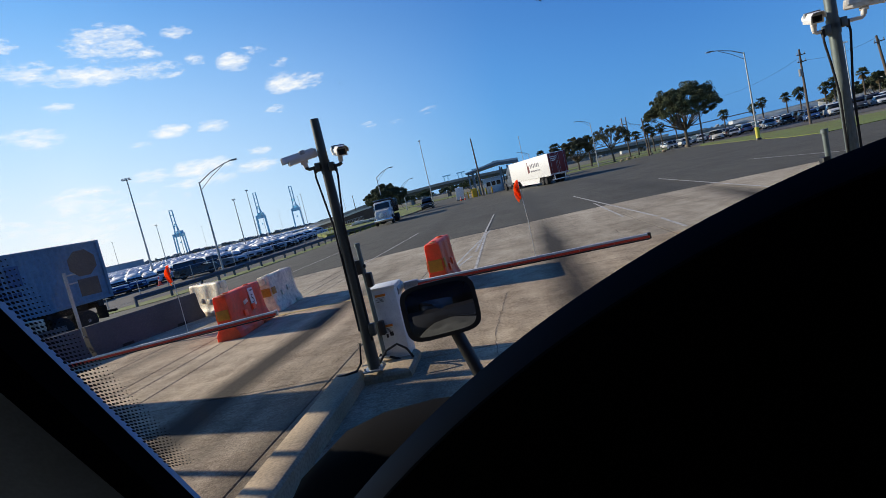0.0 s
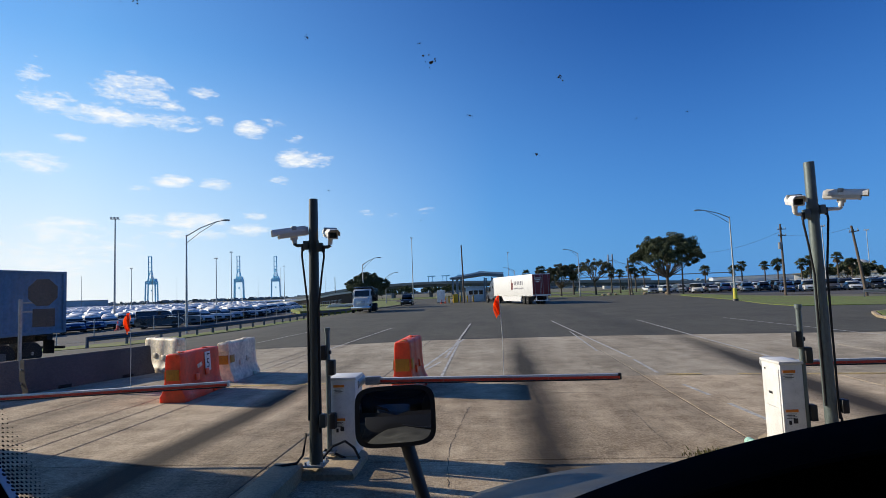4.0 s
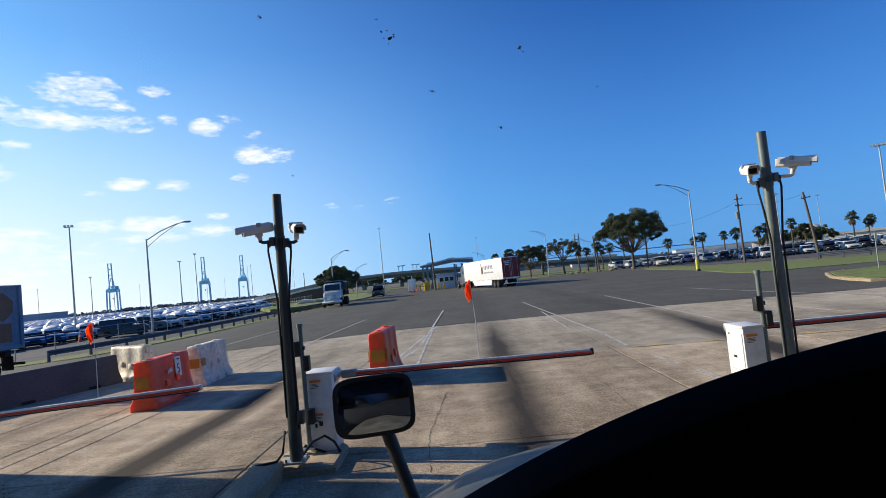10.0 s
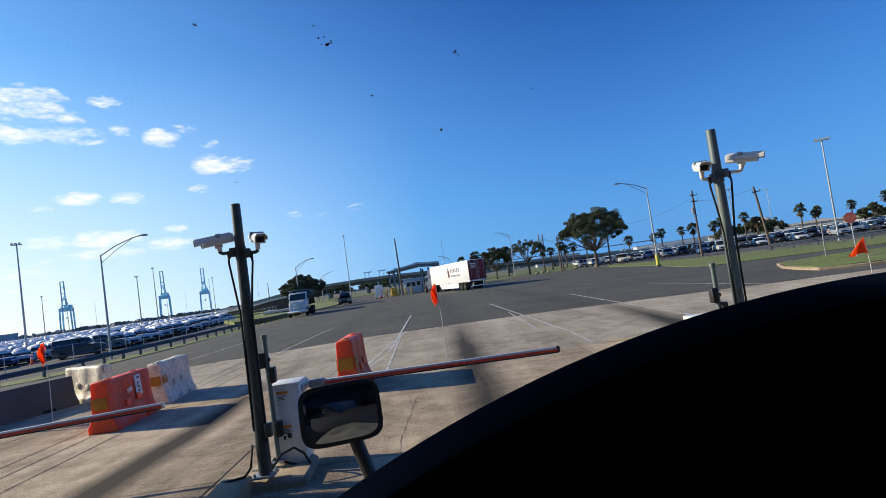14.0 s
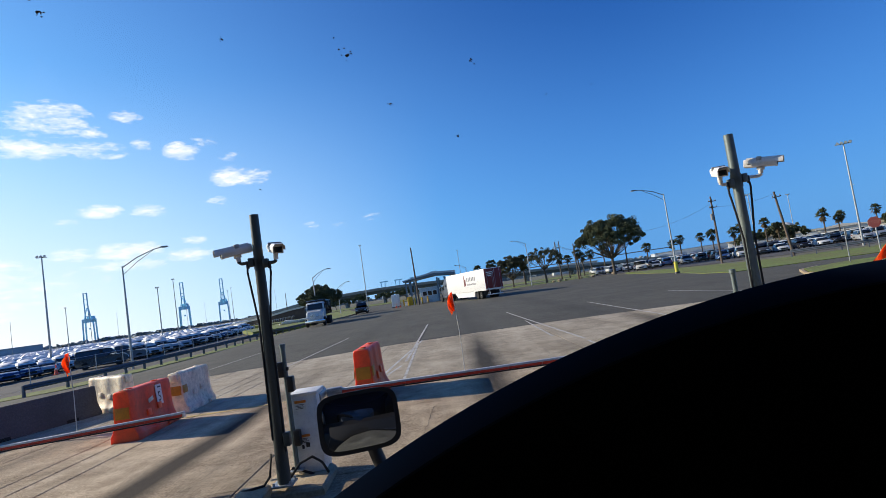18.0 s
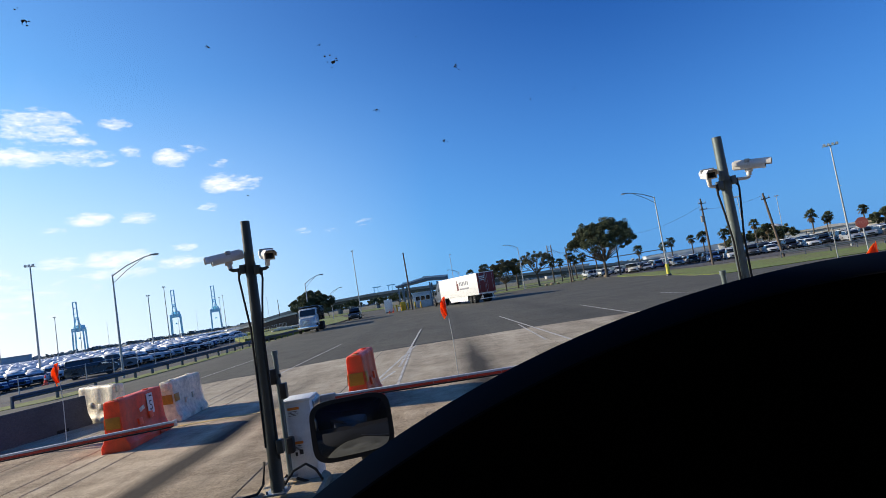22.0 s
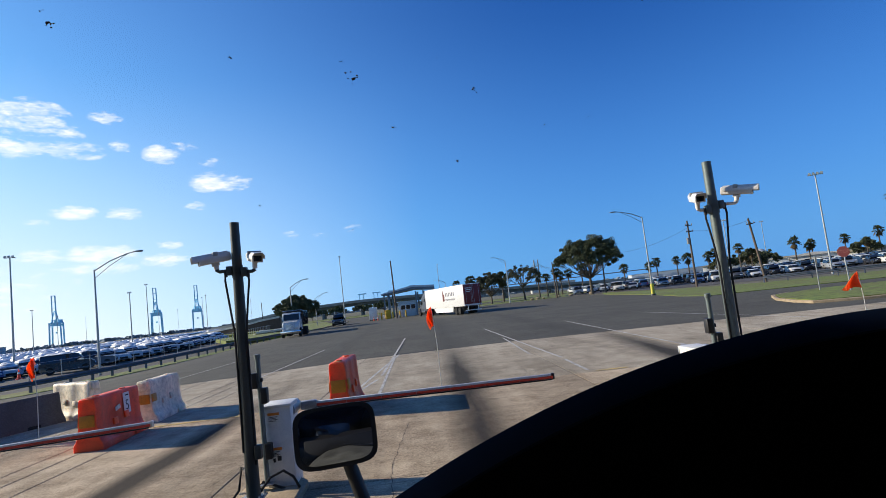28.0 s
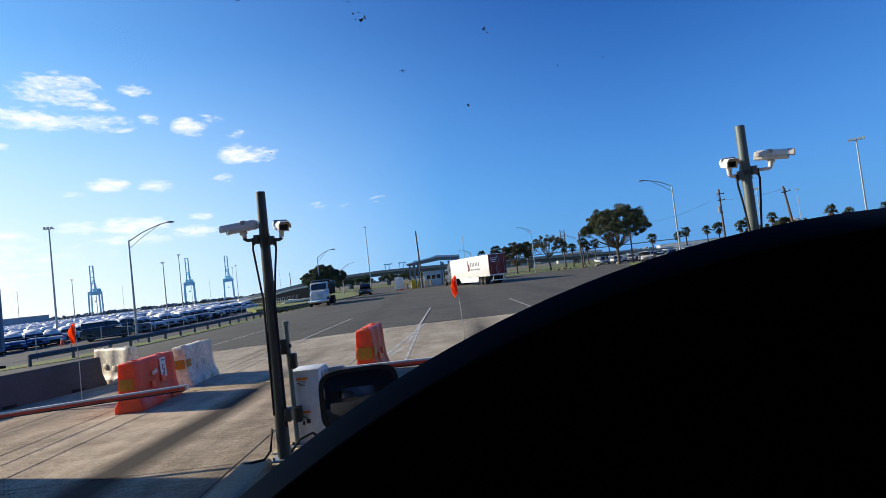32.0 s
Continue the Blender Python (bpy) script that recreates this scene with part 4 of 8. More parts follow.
def flag_cloth(b, x, y, z, spread=0.09, h=0.27):
    """A limp flag: a wavy cloth with thickness, hanging from the whip."""
    nu, nv = 7, 9
    if spread > 0.2:
        for s in (0.003, -0.003):
            g = [[b.verts.new((x - spread * (u / nu) * (v / nv), y + s + 0.03 * math.sin(u * 1.1 + v * 0.5) * v / nv, z + 0.02 - h * v / nv + 0.02 * math.sin(u * 0.9))) for v in range(1, nv + 1)] for u in range(nu + 1)]
            for u in range(nu):
                for v in range(nv - 1):
                    q = (g[u][v], g[u + 1][v], g[u + 1][v + 1], g[u][v + 1])
                    b.faces.new(q if s > 0 else q[::-1])
        return
    for s in (0.003, -0.003):
        g = [[b.verts.new((x - spread * (u / nu) * (0.35 + 0.65 * math.sin(math.pi * min(1, 0.18 + 0.75 * v / nv))), y + s + 0.025 * math.sin(u * 1.4 + v * 0.6), z + 0.02 - h * v / nv - 0.06 * (u / nu) ** 2)) for v in range(nv + 1)] for u in range(nu + 1)]
        for u in range(nu):
            for v in range(nv):
                q = (g[u][v], g[u + 1][v], g[u + 1][v + 1], g[u][v + 1])
                b.faces.new(q if s > 0 else q[::-1])


M_OBRIGHT = plain("bright_orange_plastic", (0.95, 0.10, 0.02), 0.35)
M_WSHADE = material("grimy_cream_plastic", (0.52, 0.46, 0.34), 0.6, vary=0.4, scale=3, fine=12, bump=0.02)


def water_barrier(x, y, yaw, mat, label, length=1.85, number=False, stickers=True):
    """A hollow plastic road barrier: wide skirt, waist, ribs, fork holes and a cap; it runs along y."""
    top = thing("water_filled_barrier", label, "road barrier", pose(x, y, 0, 0, 0, yaw), "water-filled road barriers")
    half = [(0.31, 0.0), (0.31, 0.12), (0.295, 0.15), (0.25, 0.22), (0.215, 0.32), (0.195, 0.46), (0.185, 0.62), (0.178, 0.80), (0.172, 0.98), (0.16, 1.04), (0.135, 1.06)]
    prof = half + [(-u, v) for u, v in reversed(half)]
    L = length / 2
    b = bm_new()
    cuts = [(-L, 0.94), (-L + 0.025, 1.0), (-L * 0.72, 1.0), (-L * 0.70, 0.965), (-L * 0.2, 0.965), (-L * 0.18, 1.0), (L * 0.18, 1.0), (L * 0.2, 0.965), (L * 0.70, 0.965), (L * 0.72, 1.0), (L - 0.025, 1.0), (L, 0.94)]
    loft(b, [[(u * k, yy, v * (1 if k > 0.95 else 0.985)) for u, v in prof] for yy, k in cuts])
    part("shell", b, mat, top)
    # joint knuckles at the ends
    for z in (0.2, 0.62):
        for e, z0 in ((L + 0.035, z + 0.18),):
            b = bm_new()
            tube(b, (0, e, z0), (0, e, z0 + 0.22), 0.075, 0.07, 14)
            part("knuckle", b, mat, top)
    # moulded fork pockets on the long sides
    for s in (-1, 1):
        for yy in (-0.24, 0.24):
            b = bm_new()
            zp = 0.46 if yy < 0 else 0.52
            box(b, (s * 0.205, yy, zp), (0.05, 0.17, 0.15), 0.012, (0, -s * 6, 0))
            part("moulded_pocket", b, M_OBRIGHT if mat is M_ORANGE else mat, top)
    for z, a in ((0.0, 0.12), (0.0, -0.12)):
        b = bm_new()
        box(b, (0.31 * math.copysign(1, a), a * 4, 0.06), (0.06, 0.22, 0.1), 0.02)
        part("foot", b, mat, top)
    for yy in (-L * 0.62, L * 0.55):
        b = bm_new()
        tube(b, (0, yy, 1.05), (0, yy, 1.085), 0.07, 0.065, 16)
        part("filler_cap", b, mat, top)
    # lugs and hollows at the upper ends
    for e in (-1,):
        b = bm_new()
        if mat is not M_ORANGE:
            box(b, (0, e * (L + 0.02), 0.93), (0.2, 0.1, 0.2), 0.02)
            part("end_lug", b, mat, top)
        b = bm_new()
        box(b, (0, -L + 0.18, 1.056), (0.12, 0.2, 0.03), 0.01)
        part("grip", b, M_REFL if mat is M_ORANGE else M_WSHADE, top)
    if stickers:
        b = bm_new()
        box(b, (0.0, -L - 0.012, 0.60), (0.30, 0.012, 0.24), 0.004)
        box(b, (-0.197, -L + 0.2, 0.60), (0.02, 0.34, 0.20), 0.004, (0, 4, 0))
        part("reflective_sticker", b, M_REFL, top, "scuffed amber reflective sticker")
        if not number:
            b = bm_new()
            box(b, (0.20, -L + 0.14, 0.62), (0.02, 0.26, 0.2), 0.004, (0, -4, 0))
            part("reflective_sticker", b, M_REFL, top, "scuffed amber reflective sticker")
    if number:
        b = bm_new()
        box(b, (0.196, 0.30, 0.76), (0.012, 0.27, 0.46), 0.0, (0, -4, 0))
        plate = part("number_plate", b, M_LABEL, top, "white plate with the lane number")
        lettering("numeral", "5", 0.32, M_INK, plate, Matrix.Translation((0.2055, 0.30, 0.70)) @ Euler((radians(90), 0, radians(90))).to_matrix().to_4x4() @ Euler((radians(-4), 0, 0)).to_matrix().to_4x4())
        b = bm_new()
        box(b, (0.207, 0.30, 0.93), (0.006, 0.13, 0.03), 0, (0, -4, 0))
        part("small_heading", b, M_INK, plate)
        b = bm_new()
        box(b, (0.206, -0.12, 0.72), (0.012, 0.22, 0.09), 0.0, (12, -4, 0))
        part("scuff_patch", b, M_WPLAST, top, "pale scraped patch")
    return top


def jersey(x, y, yaw, length, label, h=0.86):
    top = thing("concrete_barrier", label, "concrete barrier", pose(x, y, 0, 0, 0, yaw), "precast concrete barriers")
    b = bm_new()
    prof = [(-0.31, 0), (0.31, 0), (0.31, 0.08), (0.15, 0.34), (0.09, h - 0.03), (0.07, h), (-0.07, h), (-0.09, h - 0.03), (-0.15, 0.34), (-0.31, 0.08)]
    L = length / 2
    loft(b, [[(u * k, yy, v) for u, v in prof] for yy, k in ((-L, 0.95), (-L + 0.03, 1), (0, 1), (L - 0.03, 1), (L, 0.95))])
    part("body", b, M_JERSEY, top)
    for yy in (-L * 0.5, L * 0.5):
        b = bm_new()
        box(b, (0, yy, 0.045), (0.66, 0.34, 0.09), 0.01)
        part("lifting_slot", b, M_RUBBER, top)
    for yy in (-L, L):
        for z in (0.25, 0.6):
            b = bm_new()
            tube(b, (0.0, yy - 0.04, z), (0.0, yy + 0.04, z), 0.03, seg=8)
            part("loop_bar", b, M_GALV, top)
    return top


def gate_area():
    island("island_kerb", -2.68, -2.30, -9, 7.0, 0.2, "long narrow concrete island with a worn tan kerb")
    island("island_pad", -2.50, -1.66, 6.75, 8.0, 0.10, "short concrete pad under the gate cabinet")
    island("island_kerb", 3.55, 4.62, -9, 8.25, 0.16, "long narrow concrete island with a worn tan kerb")
    island("island_kerb", -8.75, -7.6, -9, 8.3, 0.16, "long narrow concrete island with a worn tan kerb")
    camera_post("camera_post", -2.15, 6.85, 3.48, 0.058, M_POLE_D, (0, 0.5), [(-0.275, -0.04, 2.89, 208, 9), (0.235, -0.05, 2.86, -64, 10)], "dark green steel post carrying two surveillance cameras on the island", 0.16)
    camera_post("camera_post", 4.08, 7.02, 3.66, 0.062, M_POLE_G, (0, 0.0), [(-0.235, -0.06, 3.02, -106, 10), (0.36, -0.03, 3.07, -38, 8)], "grey-green galvanised post carrying two surveillance cameras on the island", 0.16)
    sensor_stub(-2.12, 7.35, 1.76, (0, 0), 0.16, "slim grey sensor pipe beside the gate cabinet")
    sensor_stub(3.93, 7.25, 1.86, (0, 0), 0.16, "slim grey sensor pipe beside the gate cabinet")
    # our lane's gate, pivoting at the island
    g, h = gate_cabinet(-1.95, 7.62, 0.36, 0.42, 1.13, 0.0, 0, "scuffed white barrier gate with its boom lowered across the lane")
    boom(g, h, 0.24, 3.42, -0.03, (2.19, 1.14))
    # loose cables between the post, the cabinet and the ground
    for name, label, pts in (("ground_cable", "black cable curling from the camera post to the ground", [(-2.26, 6.83, 0.55), (-2.29, 6.78, 0.3), (-2.36, 6.74, 0.215), (-2.5, 6.68, 0.21), (-2.62, 6.72, 0.19), (-2.76, 6.9, 0.03), (-2.9, 7.2, 0.018)]),
                             ("ground_cable", "black conduit looping at the foot of the gate cabinet", [(-2.1, 6.9, 0.2), (-1.98, 7.0, 0.34), (-1.84, 7.08, 0.38), (-1.74, 7.14, 0.28), (-1.7, 7.24, 0.12), (-1.72, 7.34, 0.1)]),
                             ("ground_cable", "black conduit looping at the foot of the gate cabinet", [(3.92, 7.12, 0.18), (3.86, 7.0, 0.34), (3.78, 6.94, 0.4), (3.7, 6.98, 0.3), (3.66, 7.06, 0.17)]),
                             ("ground_cable", "black cable hanging down beside the camera post", [(4.17, 7.0, 0.62), (4.19, 6.96, 0.42), (4.26, 6.9, 0.26), (4.38, 6.86, 0.19), (4.52, 6.84, 0.175)])):
        b = bm_new()
        sweep(b, pts, 0.016, 8)
        tagged(part(name, b, M_RUBBER), label, "cable", "loose cables at the gate")
    # the gate of the lane to the right
    g, h = gate_cabinet(3.765, 7.44, 0.27, 0.46, 1.21, 0.0, 0, "tall white barrier gate with its boom lowered across the lane")
    boom(g, h, 0.50, 5.2, -0.02, (2.95, 0.86), spread=0.31, fall=0.27)
    # the gate of the lane to the left
    g, h = gate_cabinet(-7.86, 7.72, 0.46, 0.5, 1.0, 0.0, 0, "white barrier gate with its boom lowered across the lane")
    boom(g, h, 0.18, 3.72, 0.13, (2.58, 1.12))
    sensor_stub(-8.45, 7.35, 1.35, (0, 0), 0.16, "slim grey sensor pipe beside the gate cabinet")
    # slanting guard pipe at the foot of the right-hand gate
    p = thing("guard_pipe", "slanting mint green steel guard pipe with a white end", "guard rail")
    b = bm_new()
    sweep(b, [(3.43, 7.72, 0.10), (3.36, 7.2, 0.135), (3.17, 6.2, 0.20), (3.03, 5.4, 0.25)], 0.055, 18)
    part("pipe", b, M_MINT, p)
    b = bm_new()
    tube(b, (3.425, 7.66, 0.104), (3.436, 7.76, 0.097), 0.061, 0.06, 18)
    part("end_cap", b, M_MINT, p)
    b = bm_new()
    tube(b, (3.274, 6.74, 0.165), (3.244, 6.58, 0.176), 0.058, seg=18)
    part("band", b, M_CABINET, p)
    for x, y, z in ((3.265, 6.7, 0.15), (3.085, 5.7, 0.21)):
        b = bm_new()
        tube(b, (x, y, 0), (x, y, z), 0.05, seg=12)
        part("leg", b, M_MINT, p)
    water_barrier(-6.98, 12.85, 1.5, M_ORANGE, "scuffed orange water-filled barrier with a lane number plate", 1.9, True)
    water_barrier(-1.80, 12.95, -2, M_ORANGE, "scuffed orange water-filled barrier with amber stickers", 1.75).scale = (1.03, 1, 1.1)
    water_barrier(-7.15, 15.55, 1.5, M_WPLAST, "dirty white water-filled barrier beside an orange one", 1.85)
    water_barrier(-10.4, 17.35, 60.5, M_WPLAST, "dirty white water-filled barrier standing across the barrier line", 1.8, stickers=False)
    water_barrier(-18.2, 18.3, 62, M_WPLAST, "dirty white water-filled barrier behind the concrete barriers", 1.8, stickers=False)
    jersey(-11.45, 15.4, -22, 3.6, "dark weathered concrete barrier in a row")
    jersey(-12.85, 11.95, -22, 3.6, "dark weathered concrete barrier in a row")
    jersey(-15.2, 14.0, -30, 3.6, "dark weathered concrete barrier behind the row")
    # stop sign seen from behind, on a post by the barriers
    s = thing("road_sign", "grey back of an octagonal road sign on a steel post", "road sign", pose(-12.75, 14.35, 0, 0, 0, 14))
    b = bm_new()
    tube(b, (0, 0, 0), (0, 0, 2.45), 0.045, seg=12)
    part("post", b, M_GALV, s)
    b = bm_new()
    oct_ = [(0.40 * math.cos(math.pi / 8 + k * math.pi / 4), 0.40 * math.sin(math.pi / 8 + k * math.pi / 4)) for k in range(8)]
    prism(b, [(u + 0.55, v + 2.62) for u, v in oct_], -0.006, 0.006)
    part("sign_plate", b, M_JERSEY, s, "grey unpainted back of the plate")
    b = bm_new()
    box(b, (0.58, 0, 1.92), (0.56, 0.012, 0.5), 0.004)
    part("lower_plate", b, M_JERSEY, s)
    b = bm_new()
    box(b, (0.25, 0.02, 2.35), (0.55, 0.04, 0.04), 0.005)
    box(b, (0.25, 0.02, 2.1), (0.55, 0.04, 0.04), 0.005)
    part("bracket", b, M_GALV, s)


gate_area()


def weed_tuft():
    """Low weeds in the gutter at the end of the right-hand island."""
    rs = random.Random(8)
    b = bm_new()
    for k in range(420):
        x, y = rs.gauss(2.95, 0.17), rs.gauss(7.5, 0.09)
        h, a, w = rs.uniform(0.02, 0.075), rs.uniform(0, 6.28), rs.uniform(0.004, 0.009)
        lx, ly = math.cos(a) * h * rs.uniform(0.3, 1.0), math.sin(a) * h * rs.uniform(0.3, 1.0)
        p = [b.verts.new(q) for q in ((x - w, y, -0.004), (x + w, y, -0.004), (x + w * 0.7 + lx * 0.5, y + ly * 0.5, h * 0.6), (x + lx, y + ly, h))]
        b.faces.new((p[0], p[1], p[2]))
        b.faces.new((p[0], p[2], p[3]))
    tagged(part("weeds", b, M_WEED, smooth=False), "low dry weeds growing in the gutter beside the island", "weeds", kind="stuff")


M_WEED = material("gutter_weeds", (0.15, 0.17, 0.05), 0.9, vary=0.8, scale=6, fine=40, bump=0.0, tint=(0.20, 0.13, 0.05))
weed_tuft()


# ---- the vehicle that the camera sits in ----
M_CABDARK = plain("black_cab_plastic", (0.006, 0.006, 0.007), 0.6, spec=0.3)
# Black tinted blue: the sky's sheen on the rim is painted into the colour.
M_WHEELRIM = plain("sheen_tinted_black", (0.004, 0.010, 0.026), 0.45, spec=0.45)
M_MATTBLACK = plain("matt_black_fabric", (0.0025, 0.0025, 0.003), 0.95, spec=0.05)
M_HOOD = material("dusty_grey_paint", (0.060, 0.060, 0.054), 0.42, 0.0, vary=0.9, scale=7, fine=90, bump=0.08, coat=0.05, tint=(0.022, 0.022, 0.020))
P_TRAILER = material("pale_trailer_sheet", (0.6, 0.6, 0.59), 0.5, vary=0.2, scale=1, fine=8, bump=0.02)
# Paler and bluer than the dark trim, in place of light reaching it.
M_TRIM = material("lightened_trim_fabric", (0.21, 0.32, 0.46), 0.85, vary=0.2, scale=8, fine=120, bump=0.1)
M_CABPAINT = material("dark_blue_cab_paint", (0.012, 0.018, 0.035), 0.3, vary=0.3, scale=2, fine=20, bump=0.01, coat=0.2)
M_MIRROR = plain("mirror_silver", (0.85, 0.86, 0.87), 0.02, 1.0)
M_SPLAT = plain("dried_insect_marks", (0.03, 0.024, 0.02), 0.8)


def windscreen_glass():
    m = bpy.data.materials.new("windscreen_glass")
    m.use_nodes = True
    nt = m.node_tree
    nt.nodes.clear()
    t, g, mx, o = nt.nodes.new("ShaderNodeBsdfTransparent"), nt.nodes.new("ShaderNodeBsdfGlossy"), nt.nodes.new("ShaderNodeMixShader"), nt.nodes.new("ShaderNodeOutputMaterial")
    t.inputs[0].default_value = (0.97, 0.985, 0.98, 1)
    g.inputs["Roughness"].default_value = 0.03
    mx.inputs[0].default_value = 0.02
    nt.links.new(t.outputs[0], mx.inputs[1])
    nt.links.new(g.outputs[0], mx.inputs[2])
    nt.links.new(mx.outputs[0], o.inputs[0])
    return m


def screen_y(z):
    """How far ahead the raked windscreen stands at a height."""
    return 0.78 - 0.62 * (z - 1.98)


def own_vehicle():
    v = thing("truck_cab", "dark cab interior of a parked lorry, seen from the driver's seat", "truck")
    # windscreen
    b = bm_new()
    x0, x1, z0, z1 = -0.67, 1.75, 1.86, 2.95
    sheet(b, [(x0, screen_y(z0), z0), (x1, screen_y(z0), z0), (x1, screen_y(z1), z1), (x0, screen_y(z1), z1)])
    ws = part("windscreen", b, windscreen_glass(), v, "clean windscreen with a few dried insect marks", smooth=False)
    ws.visible_shadow = False
    # frit band along the left edge: rows of printed dots on the glass
    b = bm_new()
    for i in range(150):
        z = 1.86 + i * 0.0068
        for k in range(8):
            r = 0.0031 - 0.00028 * k
            x = edge_x(z) + 0.004 + k * 0.0068 + (0.0034 if i % 2 else 0)
            y = screen_y(z) - 0.003
            ring = [b.verts.new((x + r * math.cos(a * math.pi / 3), y - 0.53 * r * math.sin(a * math.pi / 3), z + 0.85 * r * math.sin(a * math.pi / 3))) for a in range(6)]
            b.faces.new(ring)
    tagged(part("printed_dots", b, M_CABDARK, v, "black printed dot border of the windscreen", smooth=False), kind="stuff")
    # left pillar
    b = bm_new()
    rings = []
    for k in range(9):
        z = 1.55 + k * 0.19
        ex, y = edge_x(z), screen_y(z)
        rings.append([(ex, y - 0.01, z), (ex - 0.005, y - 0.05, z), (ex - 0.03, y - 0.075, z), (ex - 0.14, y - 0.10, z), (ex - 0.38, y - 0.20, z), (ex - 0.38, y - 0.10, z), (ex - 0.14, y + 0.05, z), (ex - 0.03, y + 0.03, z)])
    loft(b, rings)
    part("pillar", b, M_TRIM, v, "dark trim of the windscreen pillar, lightened in its colour")
    # black printed border between the pillar and the dots
    b = bm_new()
    rings = []
    for k in range(9):
        z = 1.55 + k * 0.19
        ex, y = edge_x(z), screen_y(z)
        rings.append([(ex + 0.006, y - 0.016, z), (ex + 0.002, y - 0.058, z), (ex - 0.026, y - 0.086, z), (ex - 0.030, y - 0.082, z), (ex - 0.004, y - 0.054, z), (ex, y - 0.012, z)])
    loft(b, rings)
    part("black_border", b, M_MATTBLACK, v, "black edge seal along the windscreen")
    # roof, back wall, sides, floor: the dark shell that closes the cab
    b = bm_new()
    box(b, (0.55, -0.75, 2.98), (2.6, 2.2, 0.06), 0.01)
    part("roof", b, M_CABDARK, v)
    b = bm_new()
    box(b, (0.55, -1.75, 2.1), (2.6, 0.06, 1.8), 0.01)
    part("back_wall", b, M_CABDARK, v)
    b = bm_new()
    box(b, (-0.80, -1.0, 1.55), (0.06, 1.5, 0.9), 0.01)
    part("door", b, M_CABDARK, v)
    b = bm_new()
    box(b, (1.85, -0.6, 2.1), (0.06, 2.4, 1.8), 0.01)
    part("door", b, M_CABDARK, v)
    b = bm_new()
    box(b, (0.55, -0.6, 1.18), (2.6, 2.3, 0.06), 0.01)
    part("floor", b, M_CABDARK, v)
    # dashboard below the windscreen
    b = bm_new()
    prism(b, [(0.74, 1.74), (0.64, 1.78), (0.42, 1.76), (0.33, 1.70), (0.30, 1.25), (0.85, 1.25), (0.86, 1.68)], -0.70, 1.80, "x", 0.015)
    part("dashboard", b, M_CABDARK, v, "black dashboard")
    # the rounded hood over the instruments, close in front of the lens
    cx, cz, r, yw = WHEEL
    b = bm_new()
    n = 256
    rings = []
    for yy, rr in ((yw - 0.012, r - 0.030), (yw - 0.012, r - 0.016), (yw - 0.007, r - 0.006), (yw, r), (yw + 0.008, r - 0.004), (yw + 0.014, r - 0.012), (yw + 0.06, r - 0.10), (yw + 0.12, r - 0.26)):
        rings.append([(cx + rr * math.cos(2 * math.pi * k / n), yy, cz + rr * math.sin(2 * math.pi * k / n)) for k in range(n)])
    loft(b, rings)
    hood = part("instrument_hood", b, M_WHEELRIM, v, "rounded black hood close to the eye, out of focus")
    b = bm_new()
    loft(b, [[(cx + rr * math.cos(2 * math.pi * k / n), yy, cz + rr * math.sin(2 * math.pi * k / n)) for k in range(n)] for yy, rr in ((yw - 0.0060, r - 0.0060), (yw - 0.0090, r - 0.0066), (yw - 0.0135, r - 0.0155), (yw - 0.0145, r - 0.03), (yw - 0.0145, r - 0.2))])
    part("hood_face", b, M_MATTBLACK, hood)
    b = bm_new()
    sweep(b, [(0.105, 0.19, 2.112), (0.118, 0.19, 2.128), (0.135, 0.19, 2.136), (0.16, 0.192, 2.140), (0.195, 0.195, 2.142), (0.25, 0.20, 2.138)], [0.003, 0.004, 0.005, 0.005, 0.005, 0.004], 8)
    part("spoke_trim", b, M_WHEELRIM, v)
    # rounded corner of the dashboard beside the pillar, with its air slots
    b = bm_new()
    rings = []
    for k, (x, z, g) in enumerate(((-0.345, 1.86, 0.02), (-0.325, 1.905, 0.05), (-0.295, 1.945, 0.07), (-0.255, 1.972, 0.08), (-0.205, 1.985, 0.085), (-0.14, 1.990, 0.085), (-0.02, 1.985, 0.08))):
        rings.append([(x, 0.55 - g, z - 0.12), (x, 0.55 - g, z - 0.03), (x, 0.55 - g * 0.5, z - 0.006), (x, 0.55, z), (x, 0.55 + g * 0.8, z - 0.008), (x, 0.55 + g, z - 0.05), (x, 0.55 + g, z - 0.12)])
    loft(b, rings)
    corner = part("dash_corner", b, M_MATTBLACK, v, "rounded black corner of the dashboard")
    for k in range(3):
        b = bm_new()
        sweep(b, [(-0.27 + 0.012 * k, 0.462, 1.925 - 0.016 * k), (-0.22 + 0.012 * k, 0.460, 1.945 - 0.016 * k), (-0.14, 0.460, 1.955 - 0.016 * k)], 0.003, 6)
        part("air_slot", b, M_CABDARK, corner)
    # engine hood outside
    b = bm_new()
    secs = []
    for y, dz, w in ((0.95, 0.03, 1.10), (1.3, 0.03, 1.10), (1.8, 0.01, 1.09), (2.3, -0.02, 1.07), (2.6, -0.05, 1.05), (2.76, -0.14, 1.0), (2.86, -0.4, 0.95)):
        ring = []
        for k in range(13):
            u = -1 + 2 * k / 12
            crown = 1.48 + dz - 0.34 * abs(u) ** 3.0 + 0.012 * math.cos(u * 7.0)
            ring.append((0.66 + w * u, y, crown))
        ring += [(0.66 + w, y, 0.85), (0.66 - w, y, 0.85)]
        secs.append(ring)
    loft(b, secs)
    part("engine_hood", b, M_HOOD, v, "dusty grey engine hood with faint reflections")
    b = bm_new()
